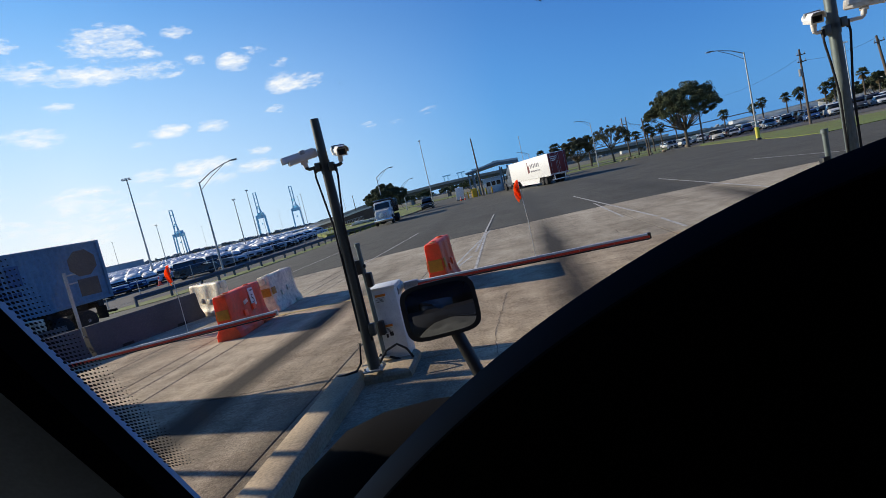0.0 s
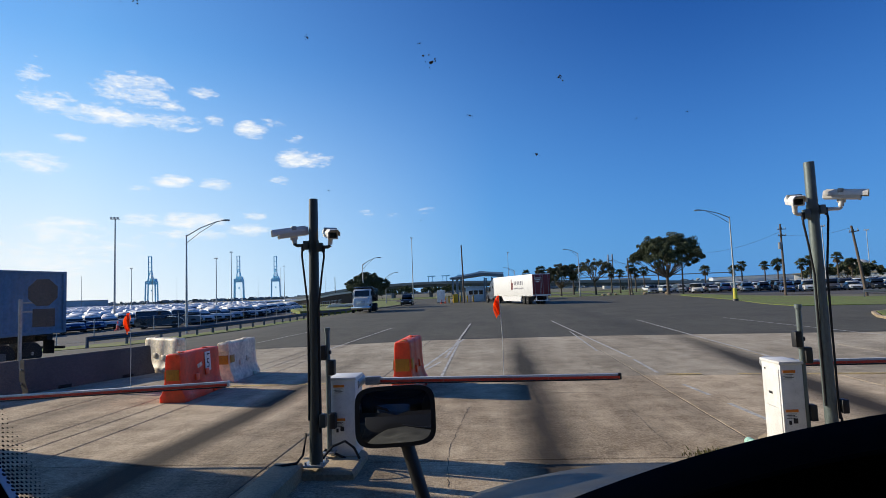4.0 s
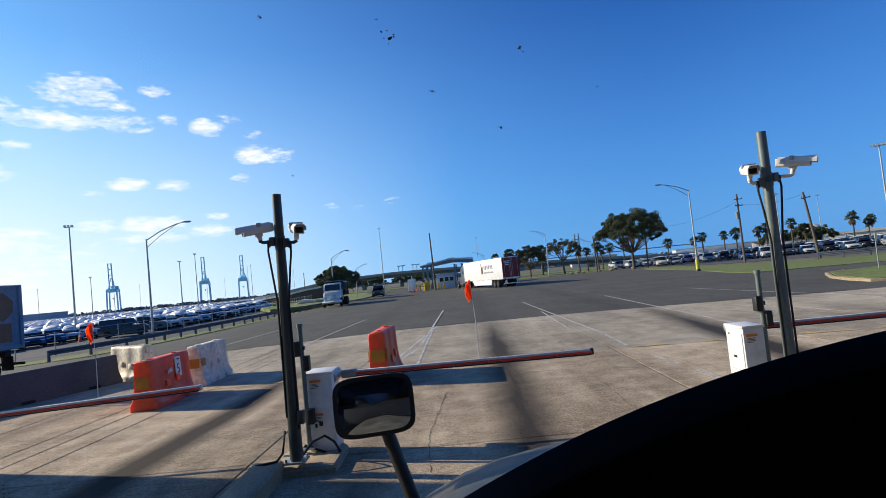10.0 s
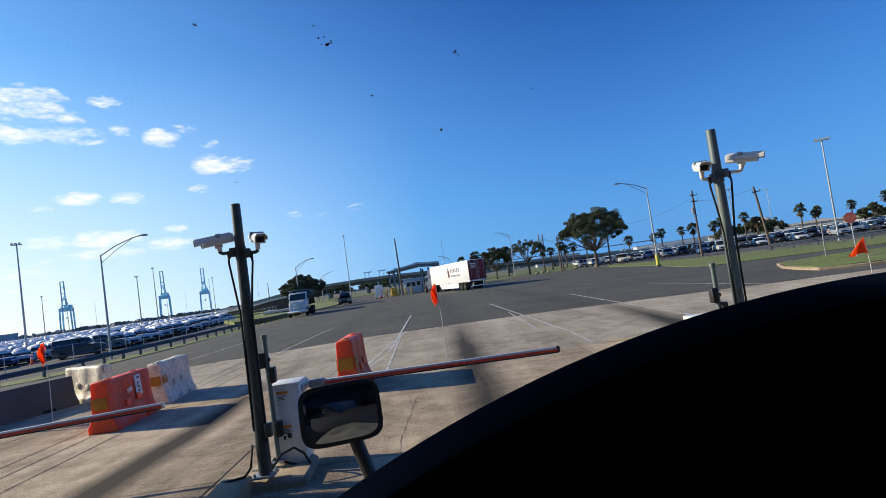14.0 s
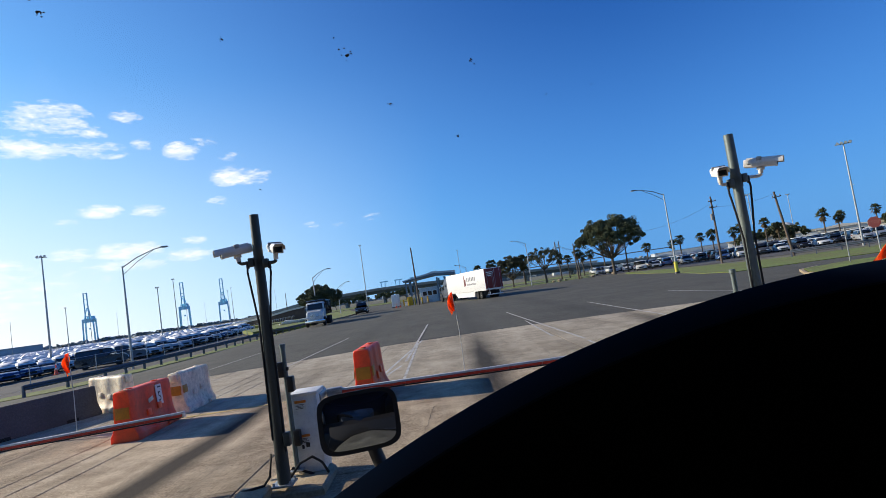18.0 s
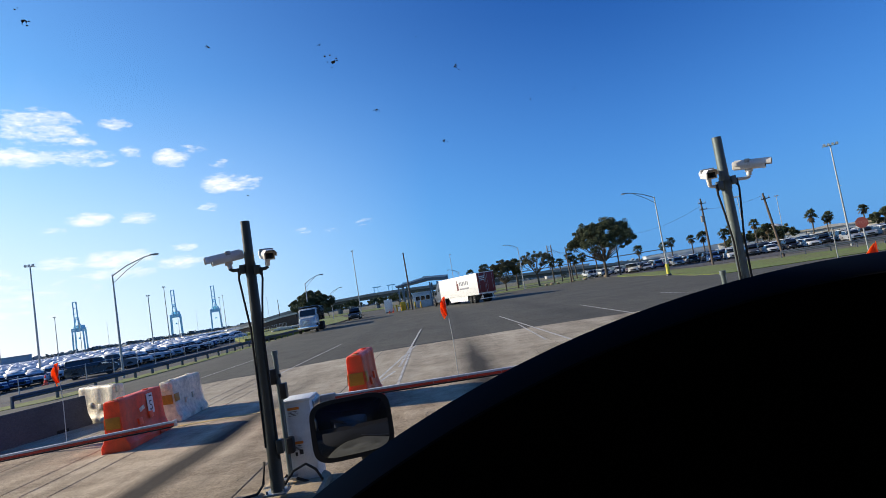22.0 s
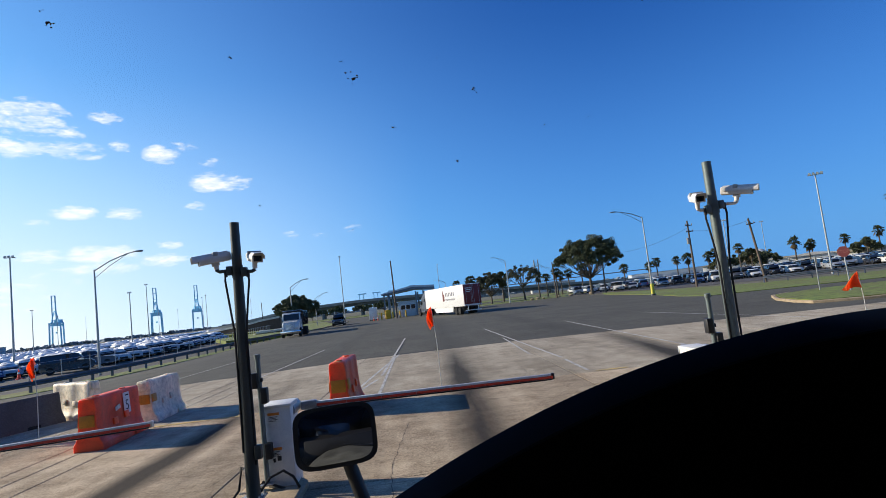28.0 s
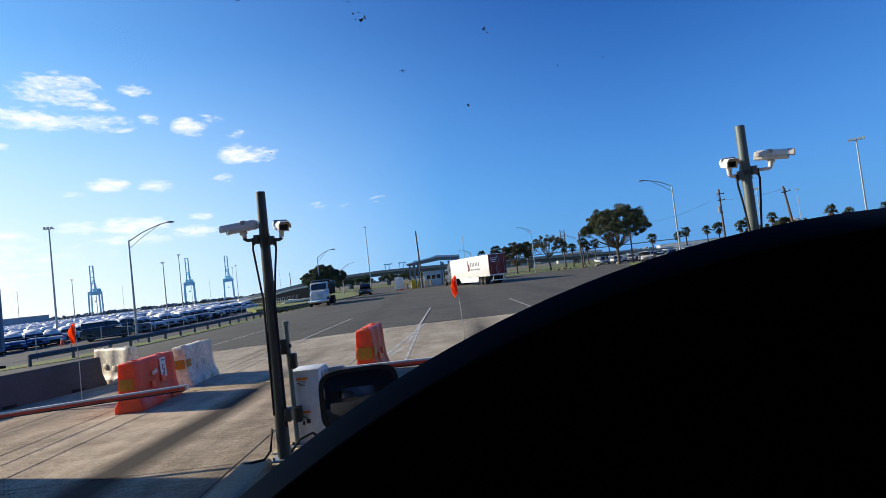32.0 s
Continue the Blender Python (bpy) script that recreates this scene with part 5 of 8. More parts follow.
    sweep(b, [(0.05, 1.0, 1.50), (0.5, 0.94, 1.56), (1.1, 0.92, 1.58)], [0.012, 0.016, 0.012], 8)
    sweep(b, [(0.62, 0.93, 1.53), (0.85, 0.80, 1.80), (0.95, 0.77, 1.9)], 0.008, 8)
    part("wiper", b, M_BLACK, v)
    # what carries the cab: frame, bumper, front wheels, nose and the long white trailer behind
    b = bm_new()
    box(b, (0.66, -2.5, 0.75), (1.0, 9.0, 0.34), 0.03)
    part("chassis", b, M_CABDARK, v)
    b = bm_new()
    box(b, (0.66, 2.72, 0.62), (2.2, 0.36, 0.5), 0.06)
    part("bumper", b, M_HOOD, v)
    for sx in (-1, 1):
        b = bm_new()
        n = 24
        cxw = 0.66 + sx * 1.0
        loft(b, [[(cxw + u, 1.7 + rr * math.cos(2 * math.pi * k / n), 0.51 + rr * math.sin(2 * math.pi * k / n)) for k in range(n)] for u, rr in ((-0.15, 0.3), (-0.15, 0.47), (-0.1, 0.51), (0.1, 0.51), (0.15, 0.47), (0.15, 0.3))])
        part("wheel", b, M_RUBBER, v)
        b = bm_new()
        box(b, (0.66 + sx * 1.22, -0.55, 1.05), (0.04, 1.9, 0.9), 0.01)
        part("outer_door", b, M_HOOD, v)
    b = bm_new()
    box(b, (0.62, 0.87, 1.55), (2.3, 0.06, 0.36), 0.01)
    part("cowl", b, M_CABDARK, v)
    b = bm_new()
    prism(b, [(-2.2, 3.0), (0.1, 3.0), (-0.4, 3.5), (-1.6, 4.0), (-2.2, 4.0)], -0.5, 1.75, "x", 0.04)
    part("roof_fairing", b, M_HOOD, v)
    b = bm_new()
    box(b, (0.66, -10.6, 2.65), (2.6, 13.6, 2.9), 0.04)
    part("trailer_body", b, P_TRAILER, v, "plain pale trailer body behind the cab")
    # outside of the cab and its sleeper
    b = bm_new()
    box(b, (0.66, -2.6, 2.35), (2.46, 1.6, 3.0), 0.08)
    part("sleeper", b, M_CABPAINT, v, "dark blue sleeper box behind the cab")
    for sx in (-1, 1):
        b = bm_new()
        box(b, (0.66 + sx * 1.25, -1.55, 2.3), (0.05, 0.5, 1.5), 0.02)
        part("rear_pillar", b, M_CABPAINT, v)
    b = bm_new()
    prism(b, [(-1.9, 3.03), (0.12, 3.03), (-0.1, 3.2), (-1.9, 3.3)], -0.58, 1.9, "x", 0.03)
    part("roof_panel", b, M_CABPAINT, v)
    # hood mirror on a stalk
    cxm, ym, zm = -0.428, 2.60, 1.672
    tilt = Matrix.Translation((cxm, ym, zm)) @ Euler((radians(-7), 0, radians(12))).to_matrix().to_4x4()
    b = bm_new()
    wm, hm = 0.375, 0.275
    rings = []
    for yy, k in ((0.0, 0.97), (-0.012, 1.0), (0.02, 1.0), (0.06, 0.94), (0.10, 0.76), (0.12, 0.45)):
        rings.append([(wm / 2 * k * sgn_pow(math.cos(a), 0.42), yy, hm / 2 * k * sgn_pow(math.sin(a), 0.42)) for a in [2 * math.pi * j / 40 for j in range(40)]])
    rings[0], rings[1] = rings[1], rings[0]
    loft(b, rings)
    b.transform(tilt)
    mh = part("mirror_housing", b, M_BLACK, v, "black rounded housing of the hood mirror")
    b = bm_new()
    face = []
    for j in range(40):
        a = 2 * math.pi * j / 40
        face.append((wm / 2 * 0.88 * sgn_pow(math.cos(a), 0.42), hm / 2 * 0.86 * sgn_pow(math.sin(a), 0.42)))
    loft(b, [[(u * k, -0.017 - 0.009 * (1 - k * k), w * k) for u, w in face] for k in (1.0, 0.85, 0.65, 0.45, 0.25, 0.08)])
    b.transform(tilt)
    part("mirror_glass", b, M_MIRROR, mh, "convex mirror glass")
    b = bm_new()
    sweep(b, [(-0.40, 2.63, 1.60), (-0.37, 2.62, 1.50), (-0.31, 2.58, 1.32), (-0.27, 2.55, 1.20), (-0.22, 2.5, 1.10)], [0.03, 0.032, 0.032, 0.034, 0.036], 12)
    part("mirror_stalk", b, M_BLACK, v)
    # insect marks on the glass
    for x, z, s in SPLATS:
        b = bm_new()
        rs = random.Random(int(x * 1000 + z * 7000))
        for k in range(3 if s < 0.004 else 9):
            ox, oz = (0, 0) if k == 0 else (rs.gauss(0, s * 0.45), rs.gauss(0, s * 0.28))
            r = s * (0.26 if k == 0 else rs.uniform(0.05, 0.14))
            y = screen_y(z + oz) - 0.004
            ring = []
            for j in range(9):
                a = 2 * math.pi * j / 9
                rr = r * rs.uniform(0.55, 1.25)
                ring.append((x + ox + rr * math.cos(a), y - 0.62 * rr * 0.6 * math.sin(a), z + oz + 0.6 * rr * math.sin(a)))
            vs = [b.verts.new(p) for p in ring]
            mid = b.verts.new((x + ox, y - 0.0015, z + oz))
            for j in range(9):
                b.faces.new((vs[j], vs[(j + 1) % 9], mid))
        tagged(part("insect_mark", b, M_SPLAT, ws), kind="stuff")
    return v


def sgn_pow(c, p):
    return math.copysign(abs(c) ** p, c)


def edge_x(z):
    """Left edge of the glass where it meets the pillar."""
    return -0.675 - 0.03 * (2.25 - z)


WHEEL = (0.169, 1.810, 0.400, 0.172)
SPLATS = [(-0.031, 2.448, 0.010), (0.082, 2.431, 0.006), (0.001, 2.406, 0.0045), (-0.139, 2.472, 0.004), (0.063, 2.371, 0.0045), (-0.284, 2.507, 0.008), (-0.287, 2.515, 0.003), (0.049, 2.458, 0.002), (0.154, 2.396, 0.003), (0.199, 2.399, 0.003), (-0.144, 2.349, 0.003), (0.246, 2.488, 0.003), (0.096, 2.514, 0.002), (-0.054, 2.317, 0.002), (-0.04, 2.462, 0.003)]
own_vehicle()


# ---- lamps, poles, signs, rails ----
def street_lamp(x, y, h, arm, rise, yaw, label, base=None, mat=None):
    """A tapered pole with a trussed arm that reaches along +x before the turn, and a flat lamp head."""
    mat = mat or M_GALV
    top = thing("street_lamp", label, "street lamp", pose(x, y, 0, 0, 0, yaw), "street lamps")
    b = bm_new()
    tube(b, (0, 0, -0.7), (0, 0, h), 0.11, 0.06, 14)
    part("pole", b, mat, top)
    b = bm_new()
    sweep(b, [(0, 0, h - 0.12), (arm * 0.35, 0, h + rise * 0.5), (arm * 0.75, 0, h + rise * 0.93), (arm * 0.92, 0, h + rise)], [0.05, 0.045, 0.04, 0.035], 8)
    sweep(b, [(0, 0, h - 0.75), (arm * 0.35, 0, h + rise * 0.5 - 0.38), (arm * 0.75, 0, h + rise * 0.93 - 0.05)], 0.028, 8)
    part("arm", b, mat, top)
    b = bm_new()
    loft(b, [[(arm * 0.88 + u, v, h + rise + w) for v, w in ((-k, -0.03), (k, -0.03), (k * 0.8, 0.06 + 0.02 * (k > 0.1)), (-k * 0.8, 0.06 + 0.02 * (k > 0.1)))] for u, k in ((0, 0.05), (0.12, 0.1), (0.35, 0.17), (0.62, 0.17), (0.78, 0.1))])
    head = part("lamp_head", b, M_LAMPHEAD, top)
    b = bm_new()
    box(b, (arm * 0.88 + 0.48, 0, h + rise - 0.045), (0.36, 0.24, 0.03), 0.01)
    part("lens", b, M_LABEL, head)
    b = bm_new()
    box(b, (0, 0, 0.03), (0.36, 0.36, 0.06), 0.01)
    part("base_plate", b, M_GALV, top)
    if base == "yellow":
        b = bm_new()
        tube(b, (0, -0.02, 0.06), (0, -0.02, 1.35), 0.22, 0.20, 18)
        part("guard_sleeve", b, M_HIVIS, top, "bright yellow-green sleeve round the foot")
        b = bm_new()
        tube(b, (0, -0.02, 0.0), (0, -0.02, 0.2), 0.32, 0.26, 18)
        part("sleeve_foot", b, M_BLACK, top)
    return top


M_HIVIS = plain("high_visibility_yellow", (0.52, 0.47, 0.05), 0.6)


def flood_mast(x, y, h, n, yaw, label, r=0.16):
    top = thing("light_mast", label, "light mast", pose(x, y, 0, 0, 0, yaw), "tall light masts")
    b = bm_new()
    tube(b, (0, 0, -0.72), (0, 0, h), r, r * 0.55, 12)
    part("pole", b, M_GALV, top)
    w = 0.42 * n
    b = bm_new()
    box(b, (0, 0, h + 0.05), (w, 0.1, 0.1), 0.01)
    part("crossbar", b, M_GALV, top)
    for k in range(n):
        xx = -w / 2 + w * (k + 0.5) / n
        b = bm_new()
        tube(b, (xx, -0.08, h + 0.28), (xx, -0.42, h + 0.14), 0.08, 0.17, 14)
        tube(b, (xx, 0, h + 0.05), (xx, -0.1, h + 0.28), 0.03, seg=8)
        fl = part("floodlight", b, M_LAMPHEAD, top)
        b = bm_new()
        tube(b, (xx, -0.43, h + 0.137), (xx, -0.45, h + 0.13), 0.16, seg=14)
        part("glass", b, M_LABEL, fl)
    return top


def utility_pole(x, y, h, lean, label, arms=1, box_at=None):
    top = thing("utility_pole", label, "utility pole", pose(x, y, 0, 0, lean, 0), "wooden utility poles")
    b = bm_new()
    tube(b, (0, 0, -0.1), (0, 0, h), 0.17, 0.11, 12)
    part("pole", b, M_WOOD, top)
    for k in range(arms):
        b = bm_new()
        box(b, (0.15, 0, h - 0.7 - k * 0.9), (1.1, 0.09, 0.11), 0.01)
        part("crossarm", b, M_WOOD, top)
        for u in (-0.3, 0.15, 0.62):
            b = bm_new()
            tube(b, (u, 0, h - 0.64 - k * 0.9), (u, 0, h - 0.42 - k * 0.9), 0.05, 0.035, 8)
            part("insulator", b, M_LAMPHEAD, top)
    if box_at:
        b = bm_new()
        tube(b, (-0.28, -0.1, box_at), (-0.28, -0.1, box_at + 0.9), 0.22, seg=14)
        part("transformer", b, M_LAMPHEAD, top)
    return top


def guard_rail(pts, label, spacing=1.9, h=0.72):
    """A W-beam on posts along points of the plan."""
    top = thing("guard_rail", label, "guard rail")
    side = [(0.0, 0.0), (0.05, 0.04), (0.05, 0.10), (0.0, 0.15), (0.05, 0.20), (0.05, 0.27), (0.0, 0.31)]
    pts = [Vector(p) for p in pts]
    b = bm_new()
    rings = []
    for i, p in enumerate(pts):
        d = (pts[min(i + 1, len(pts) - 1)] - pts[max(i - 1, 0)]).normalized()
        s = Vector((d.y, -d.x))
        rings.append([(p.x + s.x * u, p.y + s.y * u, h - 0.31 + v) for u, v in side] + [(p.x + s.x * (u - 0.012), p.y + s.y * (u - 0.012), h - 0.31 + v) for u, v in reversed(side)])
    loft(b, rings)
    part("rail", b, M_RAIL, top)
    me = None
    for p, q in zip(pts, pts[1:]):
        n = max(1, int((q - p).length / spacing))
        for k in range(n):
            c = p + (q - p) * k / n
            d = (q - p).normalized()
            if me is None:
                b = bm_new()
                box(b, (0, 0, h / 2 - 0.05), (0.12, 0.15, h + 0.06), 0.01)
                ob = part("post", b, M_RAIL, top)
                me = ob.data
            else:
                ob = new("post", me)
                ob.parent = top
            ob.matrix_basis = Matrix.Translation((c.x - d.y * 0.09, c.y + d.x * 0.09, 0)) @ Matrix.Rotation(math.atan2(d.y, d.x), 4, "Z")
    return top


M_RAIL = material("dull_blue_grey_rail", (0.085, 0.105, 0.14), 0.6, 0.1, vary=0.35, scale=1.5, fine=12, bump=0.05)


def fence(pts, h, spacing, label):
    """Steel fence posts with a top rail and line wires."""
    top = thing("fence", label, "fence")
    pts = [Vector(p) for p in pts]
    b = bm_new()
    for z in (h, h * 0.5, 0.12):
        sweep(b, [(p.x, p.y, z) for p in pts], 0.022 if z == h else 0.008, 6)
    part("rails", b, M_GALV, top)
    me = None
    for p, q in zip(pts, pts[1:]):
        n = max(1, int((q - p).length / spacing))
        for k in range(n):
            c = p + (q - p) * k / n
            if me is None:
                b = bm_new()
                tube(b, (0, 0, -0.05), (0, 0, h + 0.08), 0.035, seg=8)
                ob = part("post", b, M_GALV, top)
                me = ob.data
            else:
                ob = new("post", me)
                ob.parent = top
            ob.matrix_basis = Matrix.Translation((c.x, c.y, 0))
    return top


def wire(name, a, c, sag, r=0.015):
    b = bm_new()
    a, c = Vector(a), Vector(c)
    sweep(b, [a.lerp(c, k / 10) - Vector((0, 0, sag * 4 * (k / 10) * (1 - k / 10))) for k in range(11)], r, 5)
    return tagged(part(name, b, M_BLACK), "thin black overhead cable between poles", "cable", "overhead cables")


def roadside():
    street_lamp(-26.5, 47.5, 8.15, 3.7, 1.15, 0, "tall galvanised street lamp with a long arm by the guard rail")
    street_lamp(27.4, 62.4, 9.25, 3.3, 0.85, 180, "tall galvanised street lamp with a yellow guard sleeve", "yellow")
    street_lamp(-18.0, 81.6, 6.7, 2.3, 0.9, 0, "galvanised street lamp beside the oak tree")
    street_lamp(-22.3, 125, 5.9, 2.4, 1.0, 0, "galvanised street lamp beyond the oak tree")
    street_lamp(20.6, 120, 9.3, 2.7, 0.9, 180, "galvanised street lamp among the trees")
    street_lamp(8.6, 150, 7.0, 2.6, 0.9, 180, "distant street lamp behind the checkpoint")
    flood_mast(-21.8, 170, 19.0, 2, 0, "very tall slim light mast on the far lawn")
    flood_mast(50.5, 64.0, 12.2, 4, -30, "tall floodlight mast by the car park", 0.13)
    for x, y, h, n in ((-52.5, 75, 14.3, 3), (-70.6, 150, 15.3, 2), (-61, 122, 11.5, 2), (-112, 168, 13, 2), (-96, 260, 17, 2), (-150, 240, 14, 2), (-124, 330, 20, 2), (-190, 420, 19, 2), (-85, 390, 20, 2), (-230, 300, 18, 2), (-300, 520, 24, 2), (-140, 480, 22, 2), (-120, 100, 15, 2), (-92, 76, 13, 2), (12, 260, 19, 2), (-260, 620, 26, 2)):
        flood_mast(x, y, h, n, 20, "distant slim light mast in the port car park", 0.15)
    for x, y, h in ((70, 118, 12.5), (110, 165, 15), (150, 190, 17), (120, 120, 13.5), (96, 92, 11)):
        flood_mast(x, y, h, 3, -30, "distant floodlight mast over the car park", 0.13)
    utility_pole(40.6, 77.5, 9.6, 0, "weathered wooden utility pole with crossarms and a transformer", 2, 6.2)
    utility_pole(42.4, 64.5, 7.9, -7, "leaning weathered wooden utility pole")
    utility_pole(-3.5, 98.5, 10.3, -1, "slim wooden pole in front of the checkpoint canopy", 0)
    utility_pole(37.9, 108, 8.2, 1, "wooden utility pole by the big oak", 0)
    utility_pole(29.0, 112, 7.4, -1, "wooden utility pole by the big oak", 0)
    utility_pole(-56, 205, 9.0, 0, "wooden utility pole by the ramp", 0)
    wire("overhead_cable", (41.4, 64.5, 7.6), (40.6, 77.5, 8.2), 0.5)
    wire("overhead_cable", (40.6, 77.5, 8.6), (37.9, 108, 8.0), 1.2)
    guard_rail([(-23.9, 31.8), (-22.4, 37), (-21.5, 45), (-20.9, 54), (-20.4, 66), (-19.2, 76), (-18.9, 79.5)], "long dull steel guard rail between road and car park").matrix_world = pose(0, 0, -0.42)
    guard_rail([(39.6, 60.6), (46.5, 54.5), (62, 46), (95, 31)], "galvanised guard rail in front of the car park", 1.9, 0.78)
    fence([(-36, 16), (-33.5, 30), (-29.6, 40), (-27.6, 52), (-26.4, 72), (-29.5, 95), (-36, 138)], 1.7, 2.6, "thin wire fence on steel posts round the car park").matrix_world = pose(0, 0, -0.66)
    fence([(33, 118), (42, 122), (70, 112)], 1.8, 3.0, "thin wire fence on steel posts")
    # stop sign and another sign post by the traffic island
    s = thing("stop_sign", "red octagonal stop sign on a thin post, shade in its colours", "road sign", pose(25.0, 30.5, 0.1, 0, -1, -50))
    b = bm_new()
    tube(b, (0, 0, 0), (0, 0, 2.55), 0.04, seg=10)
    part("post", b, M_GALV, s)
    o = [(0.33 * math.cos(math.pi / 8 + k * math.pi / 4), 2.25 + 0.33 * math.sin(math.pi / 8 + k * math.pi / 4)) for k in range(8)]
    b = bm_new()
    prism(b, o, -0.052, -0.042)
    pl = part("plate_rim", b, M_SIGNPALE, s)
    b = bm_new()
    prism(b, [(u * 0.93, 2.25 + (v - 2.25) * 0.93) for u, v in o], -0.058, -0.053)
    part("plate", b, M_SIGNRED, pl)
    lettering("sign_text", "STOP", 0.25, M_SIGNPALE, pl, Matrix.Translation((0, -0.061, 2.25)) @ Euler((radians(90), 0, 0)).to_matrix().to_4x4())
    s = thing("sign_post", "thin galvanised sign post on the grass island", "road sign", pose(25.8, 34.0, 0.1, 0, -3, 60))
    b = bm_new()
    tube(b, (0, 0, 0), (0, 0, 2.2), 0.035, seg=10)
    part("post", b, M_GALV, s)
    b = bm_new()
    box(b, (0, -0.05, 1.9), (0.5, 0.012, 0.5), 0.004)
    part("plate", b, M_JERSEY, s)


# Letters and red are darkened: the sign's shade is put into its colours.
M_SIGNPALE = plain("shade_darkened_letters", (0.17, 0.06, 0.055), 0.6)
M_SIGNRED = material("shade_darkened_red", (0.13, 0.016, 0.016), 0.5, vary=0.3, scale=4, fine=30, bump=0.02)
roadside()


# ---- trees ----
def leaf_clumps(b, centres, n, size, rs):
    """Many small leaf blades scattered in clumps."""
    for cx, cy, cz, r in centres:
        for _ in range(n):
            while True:
                p = Vector((rs.uniform(-1, 1), rs.uniform(-1, 1), rs.uniform(-1, 1)))
                if p.length < 1:
                    break
            p = Vector((cx, cy, cz)) + Vector((p.x * r, p.y * r, p.z * r * 0.72))
            a = Vector((rs.gauss(0, 1), rs.gauss(0, 1), rs.gauss(0, 0.7))).normalized()
            c = a.cross(Vector((rs.gauss(0, 1), rs.gauss(0, 1), rs.gauss(0, 1)))).normalized()
            s = size * rs.uniform(0.6, 1.4)
            vs = [b.verts.new(p + a * s), b.verts.new(p + c * s * 0.5), b.verts.new(p - a * s), b.verts.new(p - c * s * 0.5)]
            b.faces.new(vs)


def limb(b, p0, p1, r0, r1, rs, wob=0.12):
    p0, p1 = Vector(p0), Vector(p1)
    d = (p1 - p0).length
    pts = [p0.lerp(p1, k / 5) + (Vector((rs.gauss(0, wob), rs.gauss(0, wob), rs.gauss(0, wob * 0.5))) * d * 0.25 if 0 < k < 5 else Vector()) for k in range(6)]
    sweep(b, pts, [r0 + (r1 - r0) * k / 5 for k in range(6)], 7)
    return pts


def broad_tree(x, y, h, spread, trunk_h, seed, label, leaf, dens=1.0, crown_off=(0, 0), lobes=26, blade=0.17, gap=0.75, squash=1.0, name="oak_tree"):
    """Trunk, forking limbs and a crown of leaf clumps with gaps."""
    rs = random.Random(seed)
    top = thing(name, label, "tree", pose(x, y, 0), "trees")
    b = bm_new()
    tr = h * 0.025
    trunk_top = Vector((rs.gauss(0, 0.15), rs.gauss(0, 0.15), trunk_h))
    sweep(b, [(0, 0, -0.1), (0, 0, 0.25), trunk_top * 0.5 + Vector((0.05, 0, 0)), trunk_top], [tr * 1.7, tr * 1.15, tr, tr * 0.9], 10)
    part("trunk", b, M_BARK, top)
    b = bm_new()
    centres = []
    for k in range(lobes):
        a = 2 * math.pi * (k + rs.uniform(-0.3, 0.3)) * 0.382
        rr = math.sqrt((k + 0.5) / lobes)
        ex, ey = math.cos(a) * rr * spread + crown_off[0], math.sin(a) * rr * spread * 0.9 + crown_off[1]
        zc = trunk_h + (h - trunk_h) * (0.42 + 0.42 * (1 - rr ** 2) * squash + rs.uniform(-0.10, 0.10))
        size = spread * rs.uniform(0.20, 0.33) * gap
        centres.append((ex, ey, zc, size))
    for k, (ex, ey, zc, size) in enumerate(centres):
        if k % 2 == 0:
            mid = trunk_top.lerp(Vector((ex, ey, zc)), 0.5) + Vector((0, 0, -0.05 * h))
            limb(b, trunk_top - Vector((0, 0, 0.2)), mid, tr * 0.6, tr * 0.32, rs)
            limb(b, mid, (ex, ey, zc), tr * 0.32, tr * 0.08, rs)
        else:
            limb(b, trunk_top.lerp(Vector((ex, ey, zc)), 0.45), (ex, ey, zc), tr * 0.25, tr * 0.07, rs)
    part("limbs", b, M_BARK, top)
    b = bm_new()
    small = []
    for ex, ey, zc, size in centres:
        for _ in range(5):
            q = Vector((rs.gauss(0, 1), rs.gauss(0, 1), rs.gauss(0, 0.6))).normalized() * size * 0.75
            small.append((ex + q.x, ey + q.y, zc + q.z, size * rs.uniform(0.35, 0.6)))
    leaf_clumps(b, small, int(64 * dens), blade, rs)
    tagged(part("crown", b, leaf, top, smooth=False), kind="stuff")
    return top


